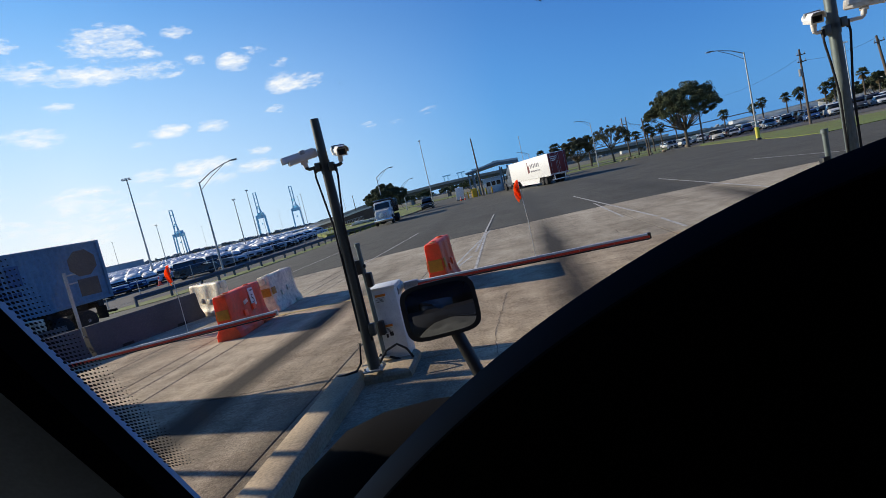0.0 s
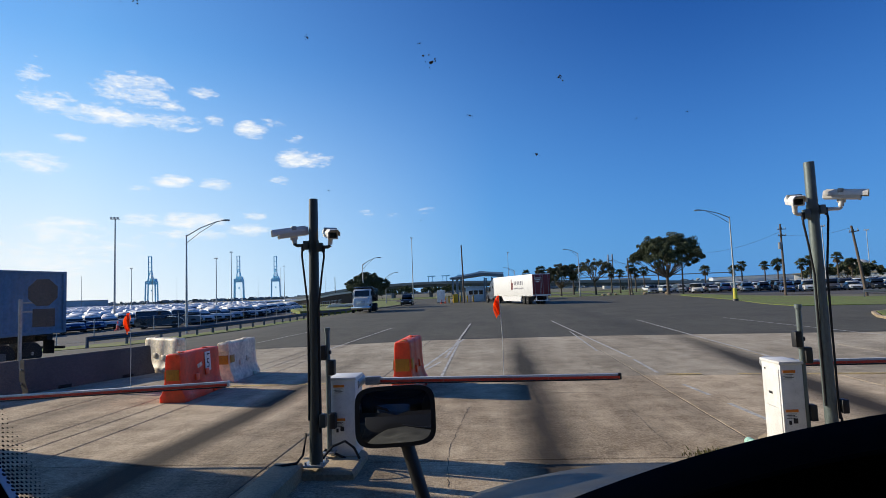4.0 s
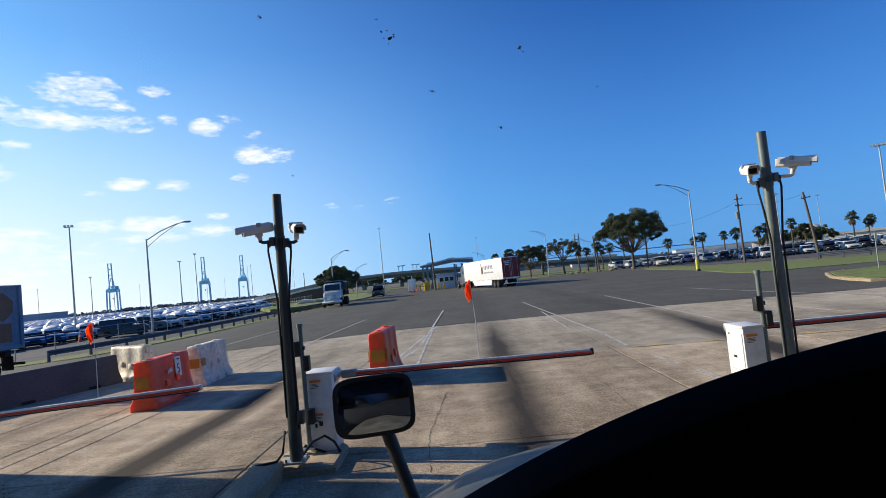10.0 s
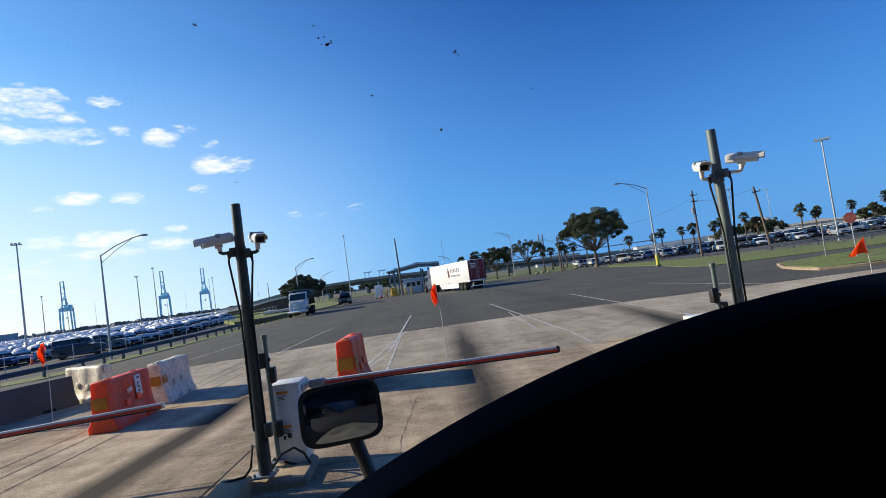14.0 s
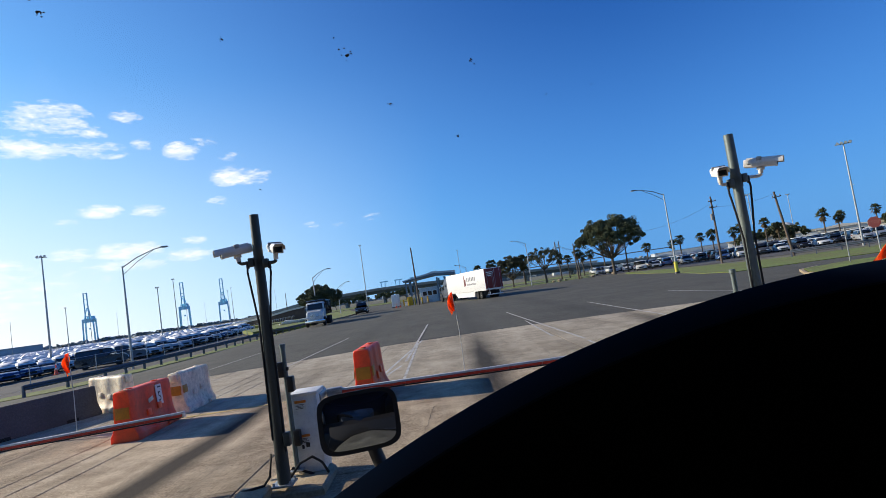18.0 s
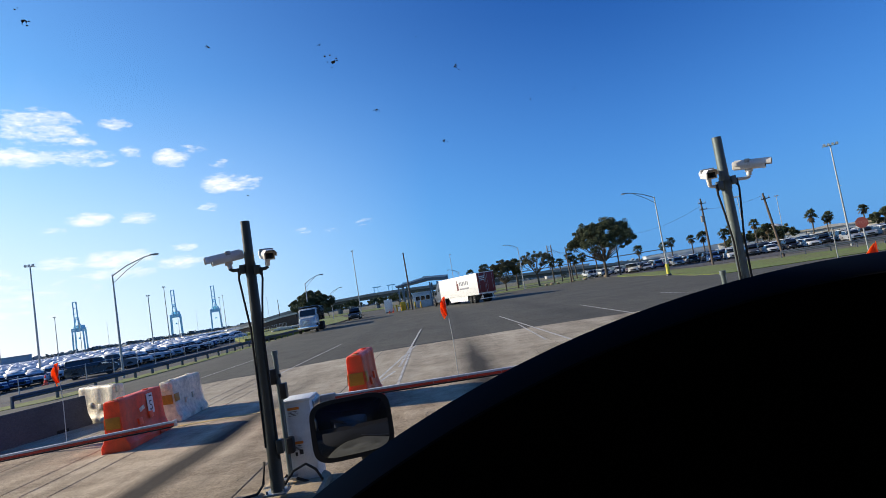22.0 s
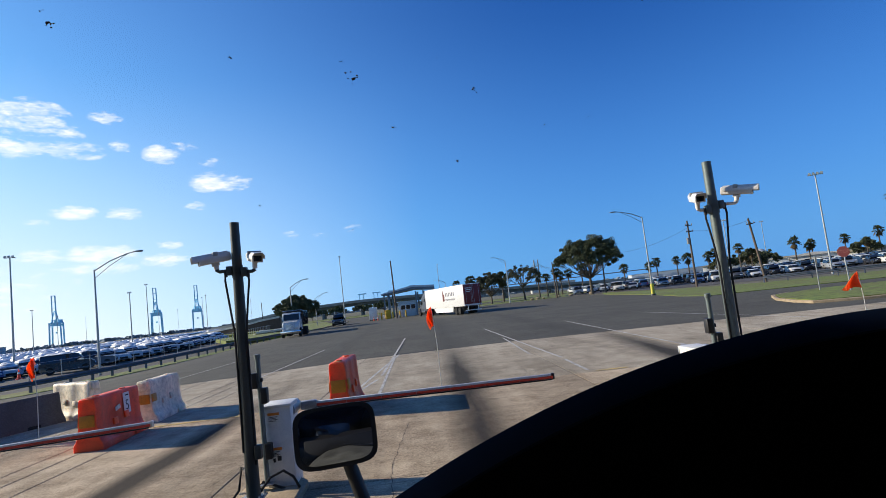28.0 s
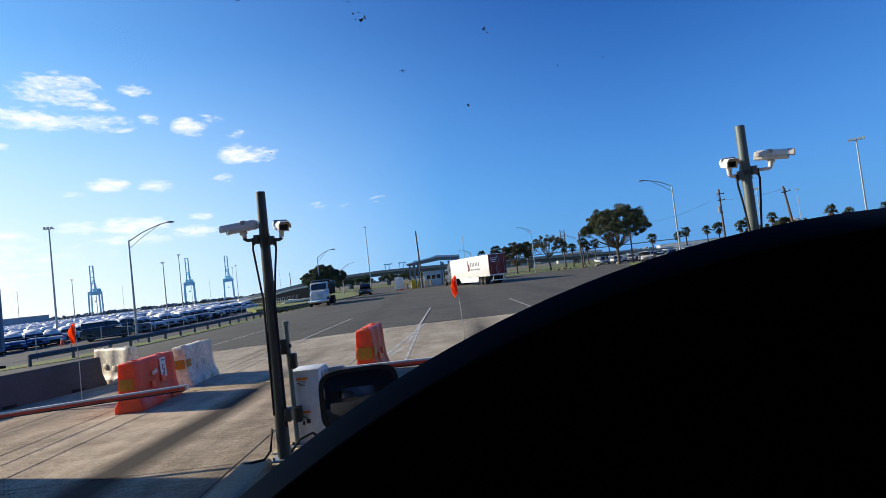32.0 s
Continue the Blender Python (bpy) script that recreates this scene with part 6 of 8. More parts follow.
def palm(m, h, seed):
    """A cabbage palm: straight trunk, a round head of folded fan fronds, a few dead ones below."""
    rs = random.Random(seed)
    top = thing("palm_tree", "slim palm tree with a round head of grey-green fronds", "palm tree", m, "palm trees")
    b = bm_new()
    sweep(b, [(0, 0, -0.1), (0.03, 0, h * 0.35), (-0.02, 0.02, h * 0.7), (0, 0, h - 0.5)], [0.22, 0.17, 0.16, 0.2], 8)
    part("trunk", b, M_BARK, top)
    for kind, n, mat in (("crown", 60, M_LEAF_PALM), ("dead_fronds", 16, M_LEAF_DEAD)):
        b = bm_new()
        for k in range(n):
            a = 2 * math.pi * rs.random()
            e = radians(rs.uniform(-25, 80) if kind == "crown" else rs.uniform(-80, -35))
            L = rs.uniform(0.95, 1.55)
            d = Vector((math.cos(a) * math.cos(e), math.sin(a) * math.cos(e), math.sin(e)))
            s = d.cross(Vector((0, 0, 1))).normalized()
            o = Vector((0, 0, h - 0.35))
            stem = o + d * L * 0.45
            for j in range(-5, 6):
                f = (d + s * j * 0.16 - Vector((0, 0, 0.05 * abs(j)))).normalized()
                tip = stem + f * L * 0.75 * (1 - 0.04 * abs(j)) - Vector((0, 0, 0.16 * L))
                mid = stem + f * L * 0.35
                w = s * 0.05 + Vector((0, 0, 0.03))
                vs = [b.verts.new(stem), b.verts.new(mid + w), b.verts.new(tip), b.verts.new(mid - w)]
                b.faces.new(vs)
            vs = [b.verts.new(o + s * 0.02), b.verts.new(o - s * 0.02), b.verts.new(stem - s * 0.015), b.verts.new(stem + s * 0.015)]
            b.faces.new(vs)
        tagged(part(kind, b, mat, top, smooth=False), kind="stuff")
    return top


def trees():
    broad_tree(35.3, 108.5, 11.2, 6.3, 3.4, 3, "big live oak with a wide dark flat-topped crown", M_LEAF_OAK, 3.4, (0.2, 0), 58, 0.13, 0.84, 1.15)
    broad_tree(-18.0, 84.5, 5.6, 3.0, 1.2, 5, "dense round oak tree on the lawn", M_LEAF_OAK, 3.2, (-0.2, 0), 44, 0.09, 0.98)
    broad_tree(18.3, 132, 7.6, 3.7, 2.0, 8, "oak tree at the edge of the road", M_LEAF_PALE, 3.4, (0, 0), 36, 0.12, 1.0)
    broad_tree(14.0, 138, 6.6, 2.6, 2.2, 9, "small oak tree at the edge of the road", M_LEAF_PALE, 3.2, (0, 0), 28, 0.12, 1.05)
    broad_tree(25.6, 128, 8.6, 4.2, 3.2, 12, "sparse pale tree with thin foliage", M_LEAF_PALE, 1.3, (0, 0), 30, 0.11, 0.85)
    for k, (x, y, h, s) in enumerate(((-38, 205, 4, 4), (-30, 208, 4.2, 4), (-20, 212, 4, 4), (-12, 206, 4.2, 4), (-5, 214, 4, 4))):
        broad_tree(x, y, h, s, 1.4, 40 + k, "dark round tree below the overpass", M_LEAF_OAK, 0.7, (0, 0), 16, 0.3, 1.0)
    for k, (x, y, h, s) in enumerate(((88, 152, 5.6, 3.0), (97, 154, 6.2, 4.4), (104, 157, 5.6, 4.0), (131, 152, 5.5, 3.6))):
        broad_tree(x, y, h, s, 1.2, 70 + k, "dark round tree behind the car park", M_LEAF_OAK, 0.8, (0, 0), 18, 0.32, 1.05)
    rs = random.Random(21)
    spots = [(40.5, 150, 5.6), (45, 158, 6.2), (46.5, 150, 6.9), (57.0, 146, 5.5), (63.9, 146, 5.3), (66.1, 146, 6.3), (71.8, 146, 6.1), (75.0, 146, 6.4), (80.8, 146, 6.2), (82.9, 146, 7.1), (89.6, 146, 7.5), (93, 146, 5.8), (105.7, 146, 7.5), (109.7, 146, 5.7), (120.3, 146, 6.9), (126.5, 146, 5.4), (113.5, 150, 6.6), (15.2, 146, 7.0), (11.3, 146, 6.2), (23.5, 146, 7.0), (33.3, 146, 6.0), (38.3, 146, 6.5), (134, 150, 8.2), (141, 152, 7.2), (150, 152, 8.4), (164, 156, 8.0), (34.5, 142, 5.4), (130, 120, 9), (139, 124, 8.5)]
    models = []
    for k, (x, y, h) in enumerate(spots):
        if k < 4:
            models.append((palm(pose(x, y, 0, 0, 0, k * 40), h, 100 + k), h))
        else:
            ob, h0 = models[k % 4]
            c = copy_thing(ob, pose(x, y, 0, 0, 0, rs.uniform(0, 360)))
            c.scale = (h / h0 * 0.5 + 0.5,) * 2 + (h / h0,)
    # the near palm whose fronds show at the edge of the view
    ob, h0 = models[0]
    c = copy_thing(ob, pose(40.6, 41.0, 0, 0, 0, 70))
    c.scale = (1.55, 1.55, 6.6 / h0)
    # far woods along the horizon
    b = bm_new()
    rs = random.Random(5)
    for k in range(900):
        a = radians(-62 + 124 * k / 900)
        d = rs.uniform(650, 760)
        hgt = rs.uniform(2, 4.2) if k < 420 else rs.uniform(2.5, 6.5)
        x, y = math.sin(a) * d, math.cos(a) * d
        n = 5
        for j in range(n):
            w = rs.uniform(2, 4)
            ox, oz = rs.uniform(-4, 4), rs.uniform(0.2, 1) * hgt
            ring = [b.verts.new((x + ox + w * math.cos(t * 1.05), y + rs.uniform(-3, 3), max(0, oz - 3 + 3 * math.sin(t * 1.05) + rs.uniform(-1, 1)))) for t in range(6)]
            b.faces.new(ring)
    tagged(part("far_woods", b, M_LEAF_FAR, smooth=False), "blue-green woods along the horizon, haze in their colour", "woods", kind="stuff")


# Distance haze is painted into this pale blue-green leaf colour.
M_LEAF_FAR = leaf_material("haze_tinted_far_leaves", (0.24, 0.29, 0.32), (0.18, 0.22, 0.25))
trees()


# ---- vehicles ----
def paint(name, colour, rough=0.25, metal=0.0):
    return material(name, colour, rough, metal, vary=0.15, scale=1.2, fine=14, bump=0.0, coat=0.12)


P_WHITE = paint("white_car_paint", (0.56, 0.56, 0.55))
# White laid over the roofs and hoods of the port cars.
M_WHITETOP = material("white_car_tops", (0.78, 0.78, 0.77), 0.5, vary=0.25, scale=3, fine=20, bump=0.05)
P_SILVER = paint("silver_car_paint", (0.45, 0.46, 0.47), 0.3, 0.5)
P_BLACK = paint("black_car_paint", (0.012, 0.012, 0.014))
P_GREY = paint("grey_car_paint", (0.09, 0.095, 0.105), 0.3, 0.3)
P_BLUE = paint("blue_car_paint", (0.03, 0.07, 0.19))
P_RED = paint("red_car_paint", (0.30, 0.02, 0.02))
P_CHAR = paint("charcoal_truck_paint", (0.075, 0.082, 0.10), 0.3, 0.3)
P_PALEBLUE = paint("pale_blue_truck_paint", (0.55, 0.64, 0.72))
P_VINYL = material("white_trailer_panel", (0.70, 0.70, 0.69), 0.45, vary=0.10, scale=0.8, fine=6, bump=0.0)
P_CONT = material("dusty_blue_container", (0.16, 0.255, 0.345), 0.6, vary=0.35, scale=0.7, fine=6, bump=0.05, tint=(0.10, 0.15, 0.20))
P_DOORRED = material("dark_red_trailer_door", (0.20, 0.022, 0.02), 0.5, vary=0.3, scale=1.0, fine=8, bump=0.02)
M_TYRE = material("tyre_rubber", (0.016, 0.016, 0.016), 0.9, vary=0.3, scale=5, fine=40, bump=0.1)
M_RIMM = plain("bright_wheel_rim", (0.45, 0.45, 0.46), 0.35, 0.7)
M_CHROME = plain("chrome", (0.7, 0.7, 0.7), 0.15, 1.0)
M_UNDER = plain("black_underbody", (0.012, 0.012, 0.012), 0.8)
M_LIGHTC = plain("clear_lamp_glass", (0.6, 0.6, 0.6), 0.1)
M_LIGHTR = plain("red_lamp_glass", (0.35, 0.01, 0.01), 0.2)
M_AMBER = plain("amber_lamp_glass", (0.6, 0.2, 0.01), 0.2)


def wheel(parent, x, y, r, w, dual=False):
    b = bm_new()
    prof = [(-w / 2, r * 0.6), (-w / 2, r * 0.92), (-w * 0.36, r), (w * 0.36, r), (w / 2, r * 0.92), (w / 2, r * 0.6)]
    n = 22
    loft(b, [[(x + u, y + rr * math.cos(2 * math.pi * k / n), r + rr * math.sin(2 * math.pi * k / n)) for k in range(n)] for u, rr in prof])
    t = part("wheel", b, M_TYRE, parent)
    b = bm_new()
    s = math.copysign(1, x)
    rim = [(w * 0.30, r * 0.60), (w * 0.46, r * 0.58), (w * (0.18 if dual else 0.40), r * 0.50), (w * (0.12 if dual else 0.42), r * 0.22), (w * 0.5, r * 0.16)]
    loft(b, [[(x + s * u, y + rr * math.cos(2 * math.pi * k / n), r + rr * math.sin(2 * math.pi * k / n)) for k in range(n)] for u, rr in rim])
    part("rim", b, M_RIMM, t)
    return t


def car_shell(L, W, H, kind):
    """Side outlines of the lower body and the glasshouse of a car that points along -y (front at -L/2)."""
    h = L / 2
    if kind == "pickup":
        low = [(-h, 0.45), (-h + 0.06, 0.86), (-h + 0.35, 1.02), (-h + 1.45, 1.08), (h - 0.04, 1.08), (h, 0.95), (h, 0.42), (h - 0.4, 0.32), (-h + 0.3, 0.30)]
        cab = [(-h + 1.35, 1.06), (-h + 2.05, H - 0.03), (-h + 2.3, H), (h - 2.15, H), (h - 1.9, H - 0.05), (h - 1.75, 1.06)]
    elif kind == "suv":
        low = [(-h, 0.42), (-h + 0.05, 0.78), (-h + 0.25, 0.95), (-h + 1.15, 1.03), (h - 0.1, 1.06), (h, 0.92), (h, 0.42), (h - 0.3, 0.30), (-h + 0.3, 0.28)]
        cab = [(-h + 1.05, 1.01), (-h + 1.75, H - 0.05), (-h + 2.1, H), (h - 0.7, H), (h - 0.4, H - 0.06), (h - 0.12, 1.04)]
    elif kind == "van":
        low = [(-h, 0.42), (-h + 0.05, 0.85), (-h + 0.35, 1.08), (-h + 0.9, 1.15), (h - 0.03, 1.15), (h, 0.95), (h, 0.42), (h - 0.3, 0.30), (-h + 0.3, 0.28)]
        cab = [(-h + 0.75, 1.12), (-h + 1.5, H - 0.06), (-h + 1.9, H), (h - 0.15, H), (h - 0.06, H - 0.08), (h - 0.03, 1.12)]
    else:
        low = [(-h, 0.38), (-h + 0.05, 0.66), (-h + 0.3, 0.80), (-h + 1.2, 0.90), (h - 0.9, 0.94), (h - 0.06, 0.90), (h, 0.75), (h, 0.38), (h - 0.3, 0.26), (-h + 0.3, 0.25)]
        cab = [(-h + 1.15, 0.88), (-h + 1.95, H - 0.04), (-h + 2.25, H), (h - 1.55, H), (h - 1.25, H - 0.05), (h - 0.55, 0.92)]
    return low, cab


def car(m, kind, mat, label, L=4.6, W=1.84, H=1.62, name="car", category="car", group="parked cars", white_top=False):
    top = thing(name, label, category, m, group)
    low, cab = car_shell(L, W, H, kind)
    w = W / 2
    b = bm_new()
    loft(b, [[(u, y, z if z > 0.5 or k > 0.9 else z) for y, z in [(yy * (0.985 if k < 1 else 1), zz) for yy, zz in low]] for u, k in ((-w, 0.9), (-w + 0.07, 1), (0, 1), (w - 0.07, 1), (w, 0.9))])
    for v in b.verts:
        if abs(v.co.x) > w - 0.01 and v.co.z > 0.7:
            v.co.x *= 0.93
            v.co.z -= 0.03
        if abs(v.co.x) < 0.01 and v.co.z > 0.8:
            v.co.z += 0.03
    part("body", b, mat, top, angle=50)
    # glass band and, above it, the painted roof
    def house(b, k0, z_lo, z_hi, inset):
        lo_f = [p for p in cab]
        zs = [z for _, z in lo_f]
        z0, z1 = min(zs), max(zs)
        def at(z, front):
            side = lo_f[:3] if front else lo_f[3:][::-1]
            side = sorted(side, key=lambda p: p[1])
            for (ya, za), (yb, zb) in zip(side, side[1:]):
                if za <= z <= zb + 1e-6:
                    return ya + (yb - ya) * ((z - za) / max(zb - za, 1e-6))
            return side[-1][0]
        rings = []
        for z in (z_lo, (z_lo + z_hi) / 2, z_hi):
            t = (z - z0) / (z1 - z0)
            hw = w * (0.93 - 0.20 * t) - inset
            yf, yb = at(z, True) + inset, at(z, False) - inset
            rings.append([(-hw, yf + 0.10, z), (-hw * 0.8, yf, z), (hw * 0.8, yf, z), (hw, yf + 0.10, z), (hw, yb - 0.08, z), (hw * 0.8, yb, z), (-hw * 0.8, yb, z), (-hw, yb - 0.08, z)])
        loft(b, rings)
    z0, z1 = min(z for _, z in cab), max(z for _, z in cab)
    zr = z1 - (0.24 if white_top else 0.12)
    b = bm_new()
    house(b, 0, z0 - 0.02, zr, 0.0)
    part("windows", b, M_CARGLASS, top)
    b = bm_new()
    house(b, 0, zr, z1, -0.012)
    if white_top:
        # White dome raised above the true roofline, so that more of it shows.
        ys = [y for y, z in cab if z > z1 - 0.1]
        yf, yb = min(ys), max(ys)
        loft(b, [[(w * 0.72 * k * math.cos(a), (yf + yb) / 2 + (yb - yf) * 0.5 * k * math.sin(a), z1 + 0.16 * math.sqrt(max(0.0, 1 - k * k)) - 0.01) for a in [2 * math.pi * j / 12 for j in range(12)]] for k in (1.0, 0.85, 0.6, 0.3)])
    part("roof", b, M_WHITETOP if white_top else mat, top, "roof with a raised white top" if white_top else "")
    if white_top:
        b = bm_new()
        edge = [(-L / 2 + 0.24, 0.0), (-L / 2 + 0.34, 0.035), (-L / 2 + 0.75, 0.045), (-L / 2 + 1.14, 0.05)]
        zh = 0.97 if kind != "sedan" else 0.84
        loft(b, [[(u * w * 0.86, y, zh + dz * 1.6 + 0.035 * (1 - u * u)) for u in (-1, -0.5, 0, 0.5, 1)] + [(u * w * 0.9, y, zh - 0.2) for u in (1, -1)] for y, dz in edge])
        part("white_hood", b, M_WHITETOP, top, "white panel raised over the hood")
    for s in (-1, 1):
        b = bm_new()
        ya, yb = -L * 0.02, L * 0.02
        hw = w * 0.86
        prism(b, [(ya - 0.04, z0 - 0.02), (yb + 0.04, z0 - 0.02), (yb + 0.03, zr + 0.02), (ya - 0.03, zr + 0.02)], s * hw - 0.005 - s * 0.09, s * (hw + 0.055) - s * 0.07, "x")
        part("door_pillar", b, mat if kind != "van" else M_UNDER, top)
    r = 0.33 if kind == "sedan" else 0.37
    for sx in (-1, 1):
        for yy in (-L / 2 + 0.88, L / 2 - 0.9):
            wheel(top, sx * (w - 0.12), yy, r, 0.23)
    for s in (-1, 1):
        b = bm_new()
        box(b, (s * (w - 0.33), -L / 2 + 0.06, 0.72 if kind != "sedan" else 0.62), (0.42, 0.12, 0.13), 0.03)
        part("headlight", b, M_LIGHTC, top)
        b = bm_new()
        box(b, (s * (w - 0.2), L / 2 - 0.03, 0.85 if kind != "sedan" else 0.72), (0.22, 0.1, 0.2), 0.02)
        part("tail_light", b, M_LIGHTR, top)
        b = bm_new()
        box(b, (s * (w + 0.05), -L / 2 + 1.55, z0 + 0.03), (0.16, 0.1, 0.13), 0.03)
        part("side_mirror", b, M_UNDER, top)
    b = bm_new()
    box(b, (0, -L / 2 + 0.02, 0.60 if kind != "sedan" else 0.5), (W * 0.55, 0.06, 0.22), 0.02)
    part("grille", b, M_UNDER, top)
    b = bm_new()
    box(b, (0, 0, 0.3), (W * 0.9, L * 0.9, 0.16), 0.03)
    part("underbody", b, M_UNDER, top)
    if kind == "pickup":
        b = bm_new()
        box(b, (0, L / 2 - 1.0, 1.075), (W * 0.78, 1.55, 0.03), 0.0)
        part("cargo_bed", b, M_UNDER, top)
    return top


CAR_KINDS = {}


def car_models():
    for kind, L, W, H in (("suv", 4.65, 1.88, 1.70), ("sedan", 4.7, 1.82, 1.45), ("van", 5.0, 1.95, 1.95), ("pickup", 5.6, 1.98, 1.88)):
        for pn, p in (("white", P_WHITE), ("silver", P_SILVER), ("black", P_BLACK), ("grey", P_GREY), ("blue", P_BLUE), ("red", P_RED)):
            CAR_KINDS[kind, pn] = (p, L, W, H)


MADE = {}
KIND_WORD = {"suv": "sport utility car", "sedan": "sedan", "van": "van", "pickup": "pickup truck"}


def park(x, y, yaw, kind, pn, group, where, z=-0.02, white_top=False):
    p, L, W, H = CAR_KINDS[kind, pn]
    m = pose(x, y, z, 0, 0, yaw)
    if (kind, pn, group) in MADE:
        return copy_thing(MADE[kind, pn, group], m)
    c = car(m, kind, p, f"parked {pn} {KIND_WORD[kind]} {where}", L, W, H, group=group, white_top=white_top)
    MADE[kind, pn, group] = c
    return c


def car_parks():
    rs = random.Random(11)
    pick = lambda: rs.choices(["white", "silver", "black", "grey", "blue"], [58, 18, 10, 11, 3])[0]
    # the left-hand port car park: rows along the road, bonnets towards the road
    def row_x(r, y):
        return -37.0 - 0.16 * max(0.0, y - 88) - r * 6.2
    for r in range(3):
        y = (67.5, 47.0, 42.0)[r]
        while y < 122:
            if rs.random() < 0.96:
                park(row_x(r, y), y, 44 + rs.uniform(-2, 2), rs.choice(["suv", "suv", "sedan"]), pick(), "cars in the port car park", "white-topped in the port car park", -0.66, True)
            y += 2.75
    # the farther rows, too many to count
    b = bm_new()
    mats = [P_WHITE, P_SILVER, P_BLACK, M_CARGLASS, M_TYRE, P_GREY, M_WHITETOP]
    for r in range(3, 22):
        y = 24.0 + r * 1.0
        while y < 215 + r * 2:
            if r % 6 != 5 and rs.random() < 0.95 and row_x(r, y) < -37.5:
                add_far_car(b, row_x(r, y), y, radians(44 + rs.uniform(-2, 2)), rs.choices([0, 1, 2, 5], [56, 20, 12, 12])[0], rs, True)
            y += 2.8
    for v in b.verts:
        v.co.z -= 0.66
    tagged(part("far_parked_cars", b, mats, smooth=False), "hundreds of mostly white cars in far rows of the port car park", "cars", kind="stuff")
    car(pose(-36.0, 59.0, -0.66, 0, 0, 118), "van", P_BLACK, "large dark boxy sport utility car parked apart by the fence", 4.8, 1.95, 1.92, group="cars in the port car park")
    car(pose(-37.0, 64.6, -0.66, 0, 0, 112), "pickup", P_GREY, "dark grey pickup truck parked by the fence", 5.2, 1.95, 1.85, group="cars in the port car park")
    # the right-hand car park
    pick2 = lambda: rs.choices(["white", "silver", "black", "grey", "blue", "red"], [46, 14, 18, 14, 8, 0])[0]
    for (x0, y0, dx, dy, n, yaw) in ((42, 112, 2.9, -0.55, 24, -18), (44, 119, 2.9, -0.55, 28, 162), (58, 99, 3.0, -1.0, 18, -20), (62, 105, 3.0, -1.0, 22, 160), (38, 127, 3.0, -0.3, 26, -15), (50, 95, 2.9, -0.9, 18, -20), (76, 84, 2.9, -1.0, 12, -25), (80, 91, 2.9, -1.0, 12, 155)):
        for k in range(n):
            if rs.random() < 0.86:
                park(x0 + dx * k, y0 + dy * k, yaw + rs.uniform(-3, 3), rs.choice(["suv", "suv", "sedan", "van", "pickup"]), pick2(), "cars in the staff car park", "in the open car park")
    b = bm_new()
    for r in range(7):
        for k in range(44):
            if rs.random() < 0.85:
                add_far_car(b, 40 + k * 3.0 + r * 2, 134 + r * 7.5 - k * 0.5, radians(8), rs.choices([0, 1, 2, 5], [35, 25, 25, 15])[0], rs)
    tagged(part("far_parked_cars", b, mats, smooth=False), "many cars of mixed colours in the far car park", "cars", kind="stuff")


def add_far_car(b, x, y, a, mi, rs, white_top=False):
    """A small car for the far rows: body, glasshouse, roof and dark sills, as faces of the joined mesh."""
    c, s = math.cos(a), math.sin(a)
    L, W, H = rs.choice([(4.6, 1.85, 1.65), (4.7, 1.82, 1.46), (4.9, 1.9, 1.75)])
    h, w = L / 2, W / 2

    def put(px, py, pz):
        return b.verts.new((x + px * c - py * s, y + px * s + py * c, pz))

    def ring(ya, yb, ww, z, tuck=0.0):
        return [put(-ww, ya + tuck, z), put(ww, ya + tuck, z), put(ww, yb - tuck, z), put(-ww, yb - tuck, z)]

    def skin(u, v, m):
        for k in range(4):
            f = b.faces.new((u[k], u[(k + 1) % 4], v[(k + 1) % 4], v[k]))
            f.material_index = m
    r0, r1, r2, r3 = ring(-h + 0.1, h - 0.1, w * 0.9, 0.12), ring(-h, h, w, 0.42), ring(-h + 0.05, h - 0.02, w, 0.78), ring(-h + 0.45, h - 0.2, w * 0.93, 0.98)
    g0, g1, g2 = ring(-h + 1.1, h - 0.25, w * 0.9, 0.985), ring(-h + 1.8, h - 0.6, w * 0.74, H - 0.09), ring(-h + 1.9, h - 0.7, w * 0.68, H)
    skin(r0, r1, 4)
    skin(r1, r2, mi)
    skin(r2, r3, 6 if white_top else mi)
    f = b.faces.new(r3)
    f.material_index = 6 if white_top else mi
    if white_top:
        g1 = ring(-h + 1.62, h - 0.5, w * 0.78, H - 0.22)
    skin(g0, g1, 3)
    skin(g1, g2, 6 if white_top else mi)
    if white_top:
        g3 = ring(-h + 2.3, h - 1.2, w * 0.4, H + 0.16)
        skin(g2, g3, 6)
        f = b.faces.new(g3)
        f.material_index = 6
        return
    f = b.faces.new(g2)
    f.material_index = 6 if white_top else mi


